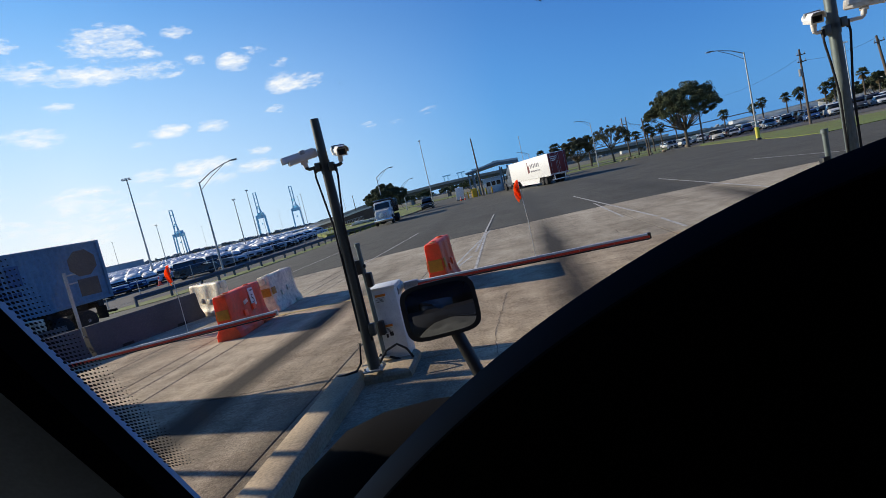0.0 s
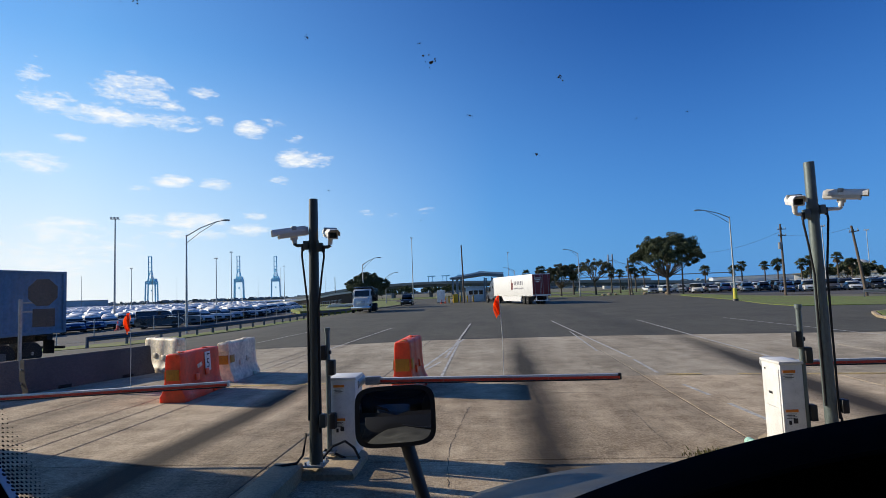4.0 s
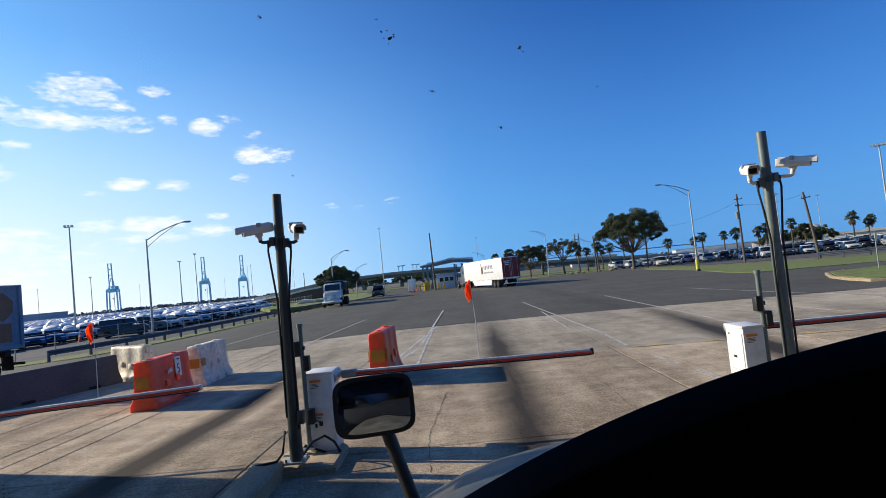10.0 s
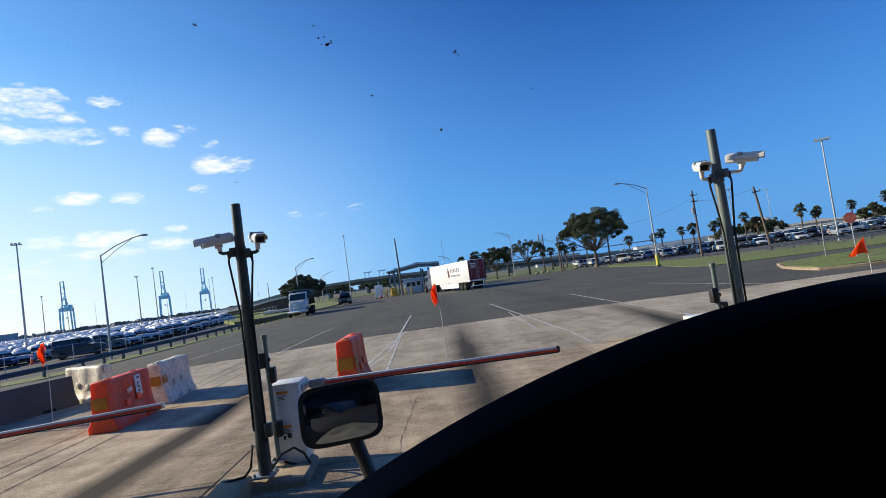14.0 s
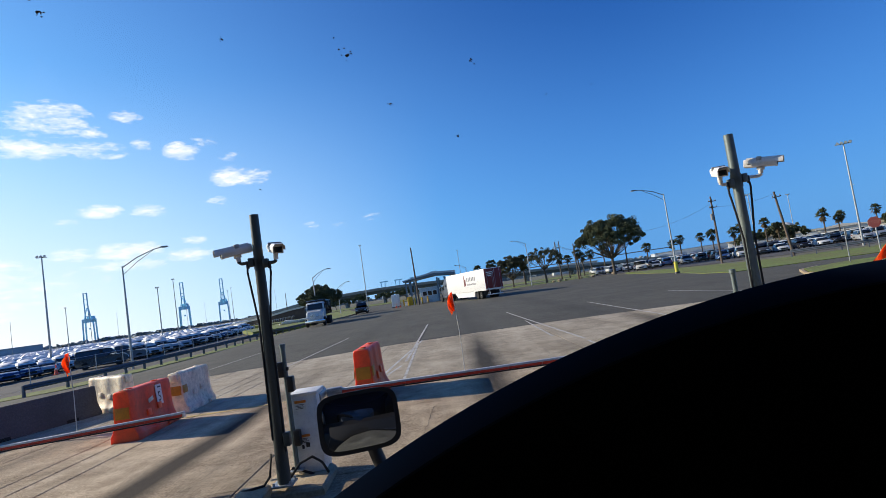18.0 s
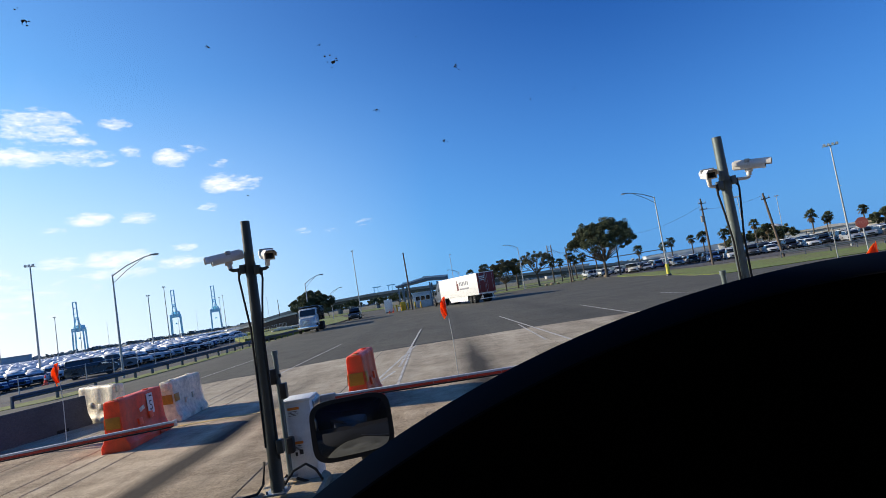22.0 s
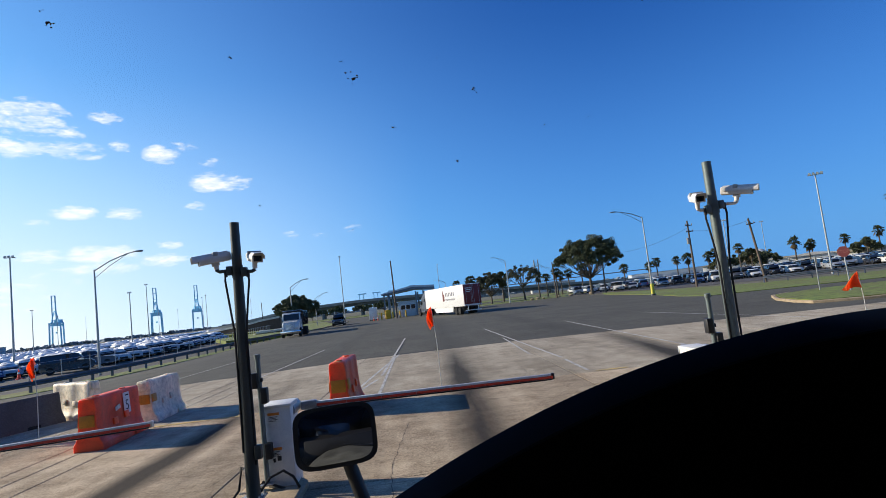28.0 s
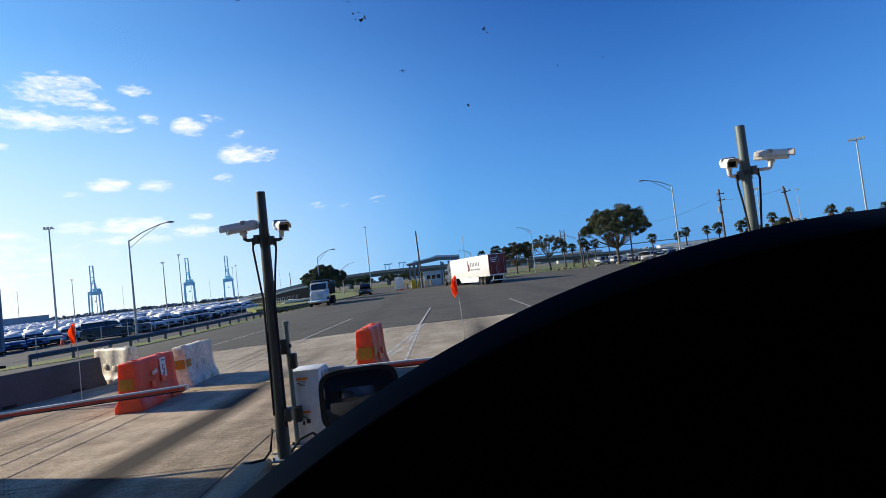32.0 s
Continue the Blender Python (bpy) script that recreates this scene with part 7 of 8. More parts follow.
def tractor(top, mat, y0, sleeper=True, stripe=None):
    """A road tractor that points along -y; its front bumper is at y0. Parts hang under the thing top."""
    w = 1.22
    b = bm_new()
    # bonnet
    secs = []
    for y, hw, z in ((0.10, 0.80, 1.05), (0.16, 0.92, 1.28), (0.5, 1.0, 1.50), (1.2, 1.05, 1.66), (1.75, 1.08, 1.76)):
        secs.append([(-hw, y0 + y, 0.62), (-hw, y0 + y, z - 0.22), (-hw * 0.82, y0 + y, z), (hw * 0.82, y0 + y, z), (hw, y0 + y, z - 0.22), (hw, y0 + y, 0.62)])
    loft(b, secs)
    part("engine_hood", b, mat, top)
    b = bm_new()
    secs = []
    for y, hw, z0, z in ((1.7, 1.10, 0.75, 2.05), (2.15, 1.13, 0.7, 2.75), (2.45, 1.15, 0.7, 3.05), (3.3, 1.18, 0.7, 3.55), (4.0, 1.22, 0.75, 3.85), (5.2 if sleeper else 3.5, 1.24, 0.85, 3.95)):
        secs.append([(-hw, y0 + y, z0), (-hw, y0 + y, z - 0.25), (-hw * 0.86, y0 + y, z), (hw * 0.86, y0 + y, z), (hw, y0 + y, z - 0.25), (hw, y0 + y, z0)])
    loft(b, secs)
    part("cab", b, mat, top)
    b = bm_new()
    for k in (0.0, 0.02):
        sheet(b, [(-0.92, y0 + 1.675 + k, 2.06), (0.92, y0 + 1.675 + k, 2.06), (0.9, y0 + 2.09 + k, 2.71), (-0.9, y0 + 2.09 + k, 2.71)])
    part("windscreen", b, M_CARGLASS, top)
    for s in (-1, 1):
        b = bm_new()
        prism(b, [(y0 + 1.95, 1.85), (y0 + 2.95, 1.95), (y0 + 2.95, 2.62), (y0 + 2.35, 2.62)], s * 1.12, s * 1.2, "x")
        part("side_window", b, M_CARGLASS, top)
        b = bm_new()
        box(b, (s * 0.80, y0 + 0.22, 1.0), (0.34, 0.22, 0.26), 0.06)
        part("headlight", b, M_LIGHTC, top)
        b = bm_new()
        box(b, (s * 1.42, y0 + 1.75, 2.1), (0.16, 0.18, 0.62), 0.05)
        tube(b, (s * 1.2, y0 + 1.85, 2.3), (s * 1.4, y0 + 1.78, 2.3), 0.025, seg=8)
        part("wing_mirror", b, M_UNDER, top)
        b = bm_new()
        tube(b, (s * 0.98, y0 + 2.6, 0.72), (s * 0.98, y0 + 4.2, 0.72), 0.32, seg=18)
        part("fuel_tank", b, M_CHROME if stripe else mat, top)
        b = bm_new()
        prism(b, [(y0 + 0.35, 0.62), (y0 + 0.5, 1.1), (y0 + 0.85, 1.28), (y0 + 1.35, 1.2), (y0 + 1.6, 0.75), (y0 + 1.5, 0.62), (y0 + 1.38, 0.9), (y0 + 0.95, 1.1), (y0 + 0.6, 0.9), (y0 + 0.5, 0.62)], s * 1.0, s * 1.24, "x")
        part("wheel_arch", b, mat, top)
        if sleeper:
            b = bm_new()
            prism(b, [(y0 + 3.9, 2.35), (y0 + 4.5, 2.4), (y0 + 4.5, 2.75), (y0 + 4.0, 2.72)], s * 1.21, s * 1.25, "x")
            part("sleeper_window", b, M_CARGLASS, top)
        wheel(top, s * 1.02, y0 + 0.98, 0.51, 0.3)
        for yy in ((5.3, 6.6) if sleeper else (4.6, 5.9)):
            wheel(top, s * 0.98, y0 + yy, 0.51, 0.56, True)
        if stripe:
            b = bm_new()
            prism(b, [(y0 + 0.6, 1.25), (y0 + 1.9, 1.0), (y0 + 3.4, 1.5), (y0 + 5.2, 1.3), (y0 + 5.2, 1.0), (y0 + 3.0, 1.1), (y0 + 1.6, 0.8)], s * 1.232, s * 1.252, "x")
            part("stripe", b, stripe, top)
    b = bm_new()
    box(b, (0, y0 + 0.12, 0.55), (2.3, 0.3, 0.42), 0.08)
    part("bumper", b, mat, top)
    b = bm_new()
    for k in range(7):
        box(b, (0, y0 + 0.10 + 0.012 * k, 0.85 + 0.075 * k), (1.05 - 0.03 * k, 0.06, 0.035), 0.008)
    tagged(part("grille", b, M_CHROME if stripe else M_UNDER, top), kind="stuff")
    b = bm_new()
    box(b, (0, y0 + 4.6, 0.62), (0.9, 5.2, 0.3), 0.03)
    part("chassis", b, M_UNDER, top)
    b = bm_new()
    box(b, (0, y0 + (5.9 if sleeper else 5.2), 1.12), (1.0, 0.9, 0.12), 0.02)
    part("fifth_wheel", b, M_UNDER, top)


M_BARGREY = plain("grey_lettering", (0.16, 0.16, 0.19), 0.6)


def white_trailer_truck(m):
    top = thing("tractor_trailer", "charcoal tractor with a long white trailer and dark red doors", "truck", m)
    tractor(top, P_CHAR, -10.6)
    y0, y1 = -5.6, 10.55
    b = bm_new()
    box(b, (0, (y0 + y1) / 2, 2.63), (2.56, y1 - y0, 2.86), 0.03)
    box_ = part("trailer_box", b, P_VINYL, top, "clean white trailer side panels")
    b = bm_new()
    box(b, (0, (y0 + y1) / 2, 1.17), (2.58, y1 - y0, 0.12), 0.015)
    part("lower_rail", b, M_CABINET, top)
    b = bm_new()
    for s in (-1, 1):
        for k in range(34):
            box(b, (s * 1.293, y0 + 0.3 + k * (y1 - y0 - 0.6) / 33, 1.19), (0.01, 0.16, 0.04))
    tagged(part("rail_slots", b, M_JERSEY, top, smooth=False), kind="stuff")
    for s in (-1, 1):
        b = bm_new()
        prism(b, [(y0 + 4.5, 0.38), (y0 + 11.6, 0.38), (y0 + 11.9, 1.1), (y0 + 3.6, 1.1)], s * 1.2, s * 1.24, "x")
        part("side_skirt", b, P_VINYL, top)
        for yy in (y1 - 3.4, y1 - 2.1):
            wheel(top, s * 0.98, yy, 0.51, 0.56, True)
        b = bm_new()
        tube(b, (s * 0.9, y0 + 2.9, 0.25), (s * 0.9, y0 + 2.9, 1.1), 0.06, seg=8)
        box(b, (s * 0.9, y0 + 2.9, 0.2), (0.3, 0.3, 0.06), 0.01)
        part("landing_leg", b, M_UNDER, top)
        b = bm_new()
        box(b, (s * 0.95, y1 - 0.9, 0.72), (0.6, 0.03, 0.6), 0.005)
        part("mud_flap", b, M_UNDER, top)
        # rear doors
        b = bm_new()
        box(b, (s * 0.635, y1 + 0.03, 2.65), (1.22, 0.05, 2.66), 0.01)
        d = part("rear_door", b, P_DOORRED, top, "dark red rear door")
        b = bm_new()
        for xx in (0.2, 0.95):
            tube(b, (s * xx, y1 + 0.085, 1.35), (s * xx, y1 + 0.085, 3.95), 0.02, seg=8)
        part("lock_bar", b, M_GALV, d)
        b = bm_new()
        box(b, (s * 1.0, y1 + 0.06, 1.14), (0.2, 0.05, 0.09), 0.01)
        part("tail_light", b, M_LIGHTR, top)
        # the carrier's mark and name on the side, as plain shapes and bars
        sx = s * 1.287
        b = bm_new()
        box(b, (sx, y0 + 8.2, 2.78), (0.012, 0.28, 1.55), 0, (0, 0, 0))
        box(b, (sx, y0 + 8.58, 2.55), (0.012, 0.42, 1.0))
        mk = part("carrier_mark", b, M_SIGNRED, box_, "red angular mark of the carrier")
        b = bm_new()
        for k in range(6):
            box(b, (sx, y0 + 9.4 + 0.62 * k, 2.95), (0.012, 0.34, 0.55))
        for k in range(14):
            box(b, (sx, y0 + 9.25 + 0.27 * k, 2.2), (0.012, 0.17, 0.22))
        tagged(part("lettering_bars", b, M_BARGREY, box_, "grey bars of the carrier's lettering", smooth=False), kind="stuff")
    b = bm_new()
    box(b, (0, y1 - 0.05, 0.5), (2.3, 0.12, 0.12), 0.02)
    for s in (-1, 1):
        box(b, (s * 0.75, y1 - 0.05, 0.8), (0.1, 0.1, 0.55), 0.01)
    part("underride_guard", b, M_CABINET, top)
    b = bm_new()
    box(b, (0, y1 - 3.5, 0.95), (1.1, 5.0, 0.28), 0.02)
    part("bogie_frame", b, M_UNDER, top)
    b = bm_new()
    for k in range(3):
        box(b, (0.55, y1 + 0.062, 3.5 - 0.24 * k), (0.9 - 0.2 * k, 0.012, 0.11))
    part("rear_lettering_bars", b, M_LABEL, top, "pale bars of lettering on the rear doors")
    return top


def container_truck(m):
    top = thing("container_truck", "pale blue road tractor carrying a dusty blue shipping container", "truck", m)
    tractor(top, P_PALEBLUE, -10.4, True, P_BLUE)
    y0, y1, w = -5.1, 9.1, 1.22
    b = bm_new()
    box(b, (0, (y0 + y1) / 2, 2.70), (2 * w - 0.08, y1 - y0 - 0.08, 2.78), 0.0)
    cont = part("container", b, P_CONT, top)
    for s in (-1, 1):
        b = bm_new()
        n = 46
        p = (y1 - y0 - 0.4) / n
        for k in range(n):
            ya = y0 + 0.2 + k * p
            prism(b, [(ya, 0.0), (ya + p * 0.3, 0.032), (ya + p * 0.62, 0.032), (ya + p * 0.9, 0.0)], 1.42, 3.98, "z")
        for v in b.verts:
            u, yy, z = v.co.y, v.co.x, v.co.z
            v.co = (s * (w - 0.042 + u), yy, z)
        part("corrugation", b, P_CONT, cont)
        b = bm_new()
        box(b, (s * (w - 0.03), (y0 + y1) / 2, 1.37), (0.1, y1 - y0, 0.14), 0.01)
        box(b, (s * (w - 0.03), (y0 + y1) / 2, 4.04), (0.1, y1 - y0, 0.11), 0.01)
        for yy in (y0 + 0.08, y1 - 0.08):
            box(b, (s * (w - 0.04), yy, 2.7), (0.14, 0.16, 2.8), 0.01)
        part("frame", b, P_CONT, cont)
        b = bm_new()
        sx = s * (w + 0.004)
        box(b, (sx, 1.1, 2.95), (0.012, 1.35, 1.5))
        mk = part("owner_mark", b, P_BLUE, cont, "dark blue square mark of the owner")
        b = bm_new()
        box(b, (sx + s * 0.008, 1.1, 2.85), (0.012, 0.22, 0.9))
        box(b, (sx + s * 0.008, 1.1, 3.2), (0.012, 0.9, 0.2), 0, (18, 0, 0))
        part("mark_figure", b, P_CONT, mk)
        b = bm_new()
        for k in range(4):
            box(b, (sx, 2.35 + 0.8 * k, 3.15), (0.012, 0.56, 0.85))
        for k in range(8):
            box(b, (sx, 3.4 + 0.2 * k, 2.4), (0.012, 0.13, 0.2))
        part("lettering_bars", b, P_BLUE, cont, "dark blue bars of the owner's lettering")
        for yy in (y1 - 2.9, y1 - 1.65):
            wheel(top, s * 0.98, yy, 0.51, 0.56, True)
        b = bm_new()
        box(b, (s * 0.95, y1 - 0.6, 0.7), (0.6, 0.03, 0.6), 0.005)
        part("mud_flap", b, M_UNDER, top)
        b = bm_new()
        box(b, (s * 0.6, y1 - 0.03, 2.7), (1.1, 0.06, 2.55), 0.01)
        part("container_door", b, P_CONT, cont)
    b = bm_new()
    for s in (-1, 1):
        box(b, (s * 0.45, (y0 + y1) / 2, 1.12), (0.14, y1 - y0, 0.32), 0.02)
    for k in range(6):
        box(b, (0, y0 + 0.4 + k * 2.6, 1.12), (2.3, 0.16, 0.2), 0.01)
    part("chassis", b, M_UNDER, top)
    b = bm_new()
    for s in (-1, 1):
        tube(b, (s * 0.9, y0 + 3.4, 0.25), (s * 0.9, y0 + 3.4, 1.0), 0.07, seg=8)
    part("landing_legs", b, M_UNDER, top)
    b = bm_new()
    box(b, (0, y1 + 0.02, 0.62), (2.3, 0.1, 0.12), 0.02)
    part("rear_bumper", b, M_UNDER, top)
    return top


def dump_truck(m):
    top = thing("dump_truck", "white-cabbed dump truck with a dark tipping body", "truck", m)
    w = 1.18
    b = bm_new()
    loft(b, [[(-hw, y, 0.7), (-hw, y, z - 0.2), (-hw * 0.8, y, z), (hw * 0.8, y, z), (hw, y, z - 0.2), (hw, y, 0.7)] for y, hw, z in ((-4.0, 0.85, 1.55), (-3.85, 0.95, 1.75), (-2.7, 1.02, 1.95))])
    part("engine_hood", b, P_WHITE, top)
    b = bm_new()
    loft(b, [[(-hw, y, 0.75), (-hw, y, z - 0.15), (-hw * 0.88, y, z), (hw * 0.88, y, z), (hw, y, z - 0.15), (hw, y, 0.75)] for y, hw, z in ((-2.75, 1.0, 2.0), (-2.45, 1.05, 2.72), (-2.3, 1.05, 2.85), (-1.05, 1.05, 2.85))])
    part("cab", b, P_WHITE, top)
    b = bm_new()
    sheet(b, [(-0.9, -2.80, 1.98), (0.9, -2.80, 1.98), (0.88, -2.49, 2.66), (-0.88, -2.49, 2.66)])
    sheet(b, [(-0.9, -2.78, 1.98), (0.9, -2.78, 1.98), (0.88, -2.47, 2.66), (-0.88, -2.47, 2.66)])
    part("windscreen", b, M_CARGLASS, top)
    b = bm_new()
    for k in range(6):
        box(b, (0, -4.02, 0.95 + 0.1 * k), (1.0, 0.05, 0.045), 0.008)
    tagged(part("grille", b, M_CHROME, top), kind="stuff")
    b = bm_new()
    box(b, (0, -4.05, 0.6), (2.3, 0.25, 0.34), 0.05)
    part("bumper", b, M_CHROME, top)
    for s in (-1, 1):
        b = bm_new()
        prism(b, [(-2.4, 2.0), (-1.35, 2.0), (-1.35, 2.62), (-2.2, 2.62)], s * 1.0, s * 1.07, "x")
        part("side_window", b, M_CARGLASS, top)
        b = bm_new()
        box(b, (s * 0.85, -3.98, 1.1), (0.3, 0.15, 0.25), 0.04)
        part("headlight", b, M_LIGHTC, top)
        b = bm_new()
        box(b, (s * 1.32, -2.6, 2.2), (0.14, 0.14, 0.5), 0.04)
        part("wing_mirror", b, M_UNDER, top)
        wheel(top, s * 1.0, -3.2, 0.52, 0.3)
        for yy in (1.6, 2.95):
            wheel(top, s * 0.95, yy, 0.52, 0.56, True)
    b = bm_new()
    prism(b, [(-0.9, 1.25), (3.9, 1.25), (4.15, 3.0), (-0.9, 3.0), (-1.3, 3.12), (-1.6, 3.05), (-0.95, 2.9)], -w, w, "x", 0.03)
    body = part("tipping_body", b, P_BLACK, top, "dark steel tipping body")
    for s in (-1, 1):
        for k in range(6):
            b = bm_new()
            box(b, (s * (w + 0.03), -0.6 + k * 0.85, 2.1), (0.08, 0.1, 1.6), 0.01)
            part("side_rib", b, P_BLACK, body)
    b = bm_new()
    box(b, (0, 0.2, 0.95), (0.9, 7.6, 0.36), 0.03)
    part("chassis", b, M_UNDER, top)
    return top


car_models()
car_parks()
white_trailer_truck(pose(4.55, 84.3, 0, 0, 0, 197.5))
container_truck(pose(-21.87, 15.5, -0.3, 0, 0, -8))
dump_truck(pose(-15.0, 68.8, 0, 0, 0, 5))
car(pose(-13.3, 95.2, 0, 0, 0, 4), "pickup", P_BLACK, "dark pickup truck on the road behind the dump truck", 5.6, 1.98, 1.9, name="pickup_truck", category="pickup", group="vehicles on the road")


# ---- checkpoint, overpass, port, buildings ----
M_ROOFB = material("blue_grey_canopy_paint", (0.10, 0.17, 0.24), 0.5, vary=0.3, scale=0.8, fine=6, bump=0.02)
M_BOOTHW = material("booth_panel", (0.42, 0.52, 0.60), 0.5, vary=0.2, scale=0.8, fine=6, bump=0.02)
M_TEAL = material("teal_green_steel", (0.015, 0.16, 0.13), 0.6, vary=0.3, scale=0.8, fine=6, bump=0.02)
M_WHITEWALL = material("white_rendered_wall", (0.55, 0.54, 0.51), 0.8, vary=0.25, scale=0.2, fine=2, bump=0.02)
M_GREYWALL = material("grey_shed_cladding", (0.45, 0.50, 0.55), 0.7, vary=0.25, scale=0.15, fine=2, bump=0.02)
M_RAMPBROWN = material("stained_brown_wall", (0.085, 0.062, 0.052), 0.9, vary=0.5, scale=0.6, fine=4, bump=0.1)
M_TANROOF = material("tan_roof", (0.46, 0.40, 0.30), 0.8, vary=0.25, scale=0.3, fine=2, bump=0.02)


def checkpoint():
    top = thing("checkpoint_canopy", "blue-grey checkpoint canopy on steel posts over the road", "canopy", pose(-0.6, 107, 0, 0, 0, -3))
    b = bm_new()
    prism(b, [(-5.4, 4.35), (-5.4, 4.62), (0.4, 5.55), (4.5, 5.25), (4.5, 4.6), (0.4, 4.95)], -3.6, 5.0)
    part("roof", b, M_ROOFB, top)
    b = bm_new()
    prism(b, [(-5.5, 4.52), (-5.5, 4.70), (0.4, 5.65), (4.6, 5.35), (4.6, 5.0), (0.4, 5.35)], -3.75, -3.6)
    part("fascia", b, M_BOOTHW, top, "pale front edge of the roof")
    b = bm_new()
    prism(b, [(-0.6, 5.4), (1.2, 5.4), (0.9, 5.78), (-0.2, 5.78)], -1.0, 2.0)
    part("ridge_vent", b, M_ROOFB, top)
    for x in (-5.0, -4.1, 1.0, 2.4, 3.6, 4.2):
        for y in (-3.0, 4.4):
            b = bm_new()
            box(b, (x, y, 2.25), (0.28, 0.28, 4.5), 0.02)
            part("post", b, M_ROOFB, top)
    h = thing("guard_booth", "pale blue guard booth with a row of dark windows", "booth", pose(-1.6, 106, 0, 0, 0, -3))
    b = bm_new()
    box(b, (0, 0, 1.35), (3.4, 2.6, 2.7), 0.03)
    part("walls", b, M_BOOTHW, h)
    b = bm_new()
    box(b, (0, 0, 2.8), (3.8, 3.0, 0.2), 0.03)
    part("roof", b, M_BOOTHW, h)
    for k in range(3):
        b = bm_new()
        box(b, (-0.75 + k * 0.95, -1.31, 1.75), (0.85, 0.06, 0.9), 0.01)
        wn = part("window_frame", b, M_CABINET, h)
        b = bm_new()
        box(b, (-0.75 + k * 0.95, -1.345, 1.75), (0.72, 0.03, 0.76))
        part("pane", b, M_CARGLASS, wn)
    b = bm_new()
    box(b, (-1.3, -1.31, 1.0), (0.6, 0.06, 2.0), 0.01)
    part("door", b, M_CABINET, h)
    first = None
    for x, y, hh in ((-5.6, 102.6, 1.2), (-4.4, 103.2, 1.25), (-3.1, 104, 1.25), (-2.0, 104.2, 1.25), (0.6, 104.5, 1.25), (1.4, 104.8, 1.25), (2.2, 105, 1.25), (3.0, 105.4, 1.25), (-6.6, 104.5, 1.2), (-7.4, 105, 1.2), (4.2, 104.5, 1.2)):
        if first is None:
            first = thing("bollard", "yellow painted steel bollard in front of the checkpoint", "bollard", pose(x, y, 0), "yellow bollards")
            b = bm_new()
            tube(b, (0, 0, 0), (0, 0, 1.15), 0.13, seg=14)
            tube(b, (0, 0, 1.15), (0, 0, 1.24), 0.13, 0.05, 14)
            part("pipe", b, M_SAFETYY, first)
        else:
            copy_thing(first, pose(x, y, 0))
    c = thing("crash_cushion", "wide yellow crash guard block by the checkpoint", "crash guard", pose(-5.3, 103.2, 0))
    b = bm_new()
    box(b, (0, 0, 0.8), (1.0, 0.8, 1.6), 0.05)
    part("block", b, M_SAFETYY, c)
    b = bm_new()
    box(b, (-0.75, 0.1, 0.35), (0.5, 0.6, 0.7), 0.04)
    part("white_block", b, M_CABINET, c)
    c = thing("portable_cabinet", "tall white portable cabinet by the road", "cabinet", pose(-8.1, 104.8, 0))
    b = bm_new()
    box(b, (0, 0, 1.25), (1.5, 1.3, 2.3), 0.06)
    part("body", b, M_CABINET, c)
    b = bm_new()
    box(b, (0, -0.66, 1.2), (0.8, 0.03, 1.9), 0.01)
    part("door", b, M_CABINET, c)
    b = bm_new()
    box(b, (0, 0, 0.06), (1.6, 1.4, 0.12), 0.01)
    part("skid", b, M_UNDER, c)
    cone = None
    for x, y in ((-7.6, 98), (-7.0, 99.5), (5.8, 103), (6.6, 104.5), (-30.5, 44.0)):
        if cone is None:
            cone = thing("traffic_cone", "orange traffic cone with a white band", "traffic cone", pose(x, y, 0), "traffic cones")
            b = bm_new()
            box(b, (0, 0, 0.02), (0.38, 0.38, 0.04), 0.01)
            tube(b, (0, 0, 0.04), (0, 0, 0.75), 0.15, 0.03, 16)
            part("cone_body", b, M_ORANGE, cone)
            b = bm_new()
            tube(b, (0, 0, 0.4), (0, 0, 0.54), 0.096, 0.073, 16)
            part("white_band", b, M_LABEL, cone)
        else:
            copy_thing(cone, pose(x, y, 0))
    c = thing("skip_container", "long teal green steel skip on the verge", "skip", pose(12.4, 140, 0, 0, 0, -4))
    b = bm_new()
    prism(b, [(-2.4, 0.2), (2.4, 0.2), (2.6, 1.9), (-2.6, 1.9)], -1.1, 1.1, "y", 0.02)
    body = part("body", b, M_TEAL, c)
    for k in range(7):
        b = bm_new()
        box(b, (-2.1 + 0.7 * k, -1.13, 1.0), (0.1, 0.08, 1.6), 0.01)
        part("rib", b, M_TEAL, body)
    b = bm_new()
    box(b, (0, 0, 0.1), (4.4, 1.9, 0.2), 0.01)
    part("runner", b, M_UNDER, c)
    # low rocks and litter at the foot of the big oak
    for k, (x, y, s) in enumerate(((25.5, 120, 0.4), (27, 121, 0.5), (28.2, 120.5, 0.35), (31, 118, 0.4), (33, 116, 0.45), (36.8, 114, 0.4))):
        rs = random.Random(k)
        b = bm_new()
        bmesh.ops.create_icosphere(b, subdivisions=2, radius=s)
        for v in b.verts:
            v.co *= rs.uniform(0.8, 1.15)
            v.co.z = v.co.z * 0.6 + s * 0.4
        ob = part("rock", b, M_KERB, None)
        ob.location = (x, y, 0)
        tagged(ob, "pale rough stone at the road's edge", "rock", "stones at the road's edge")


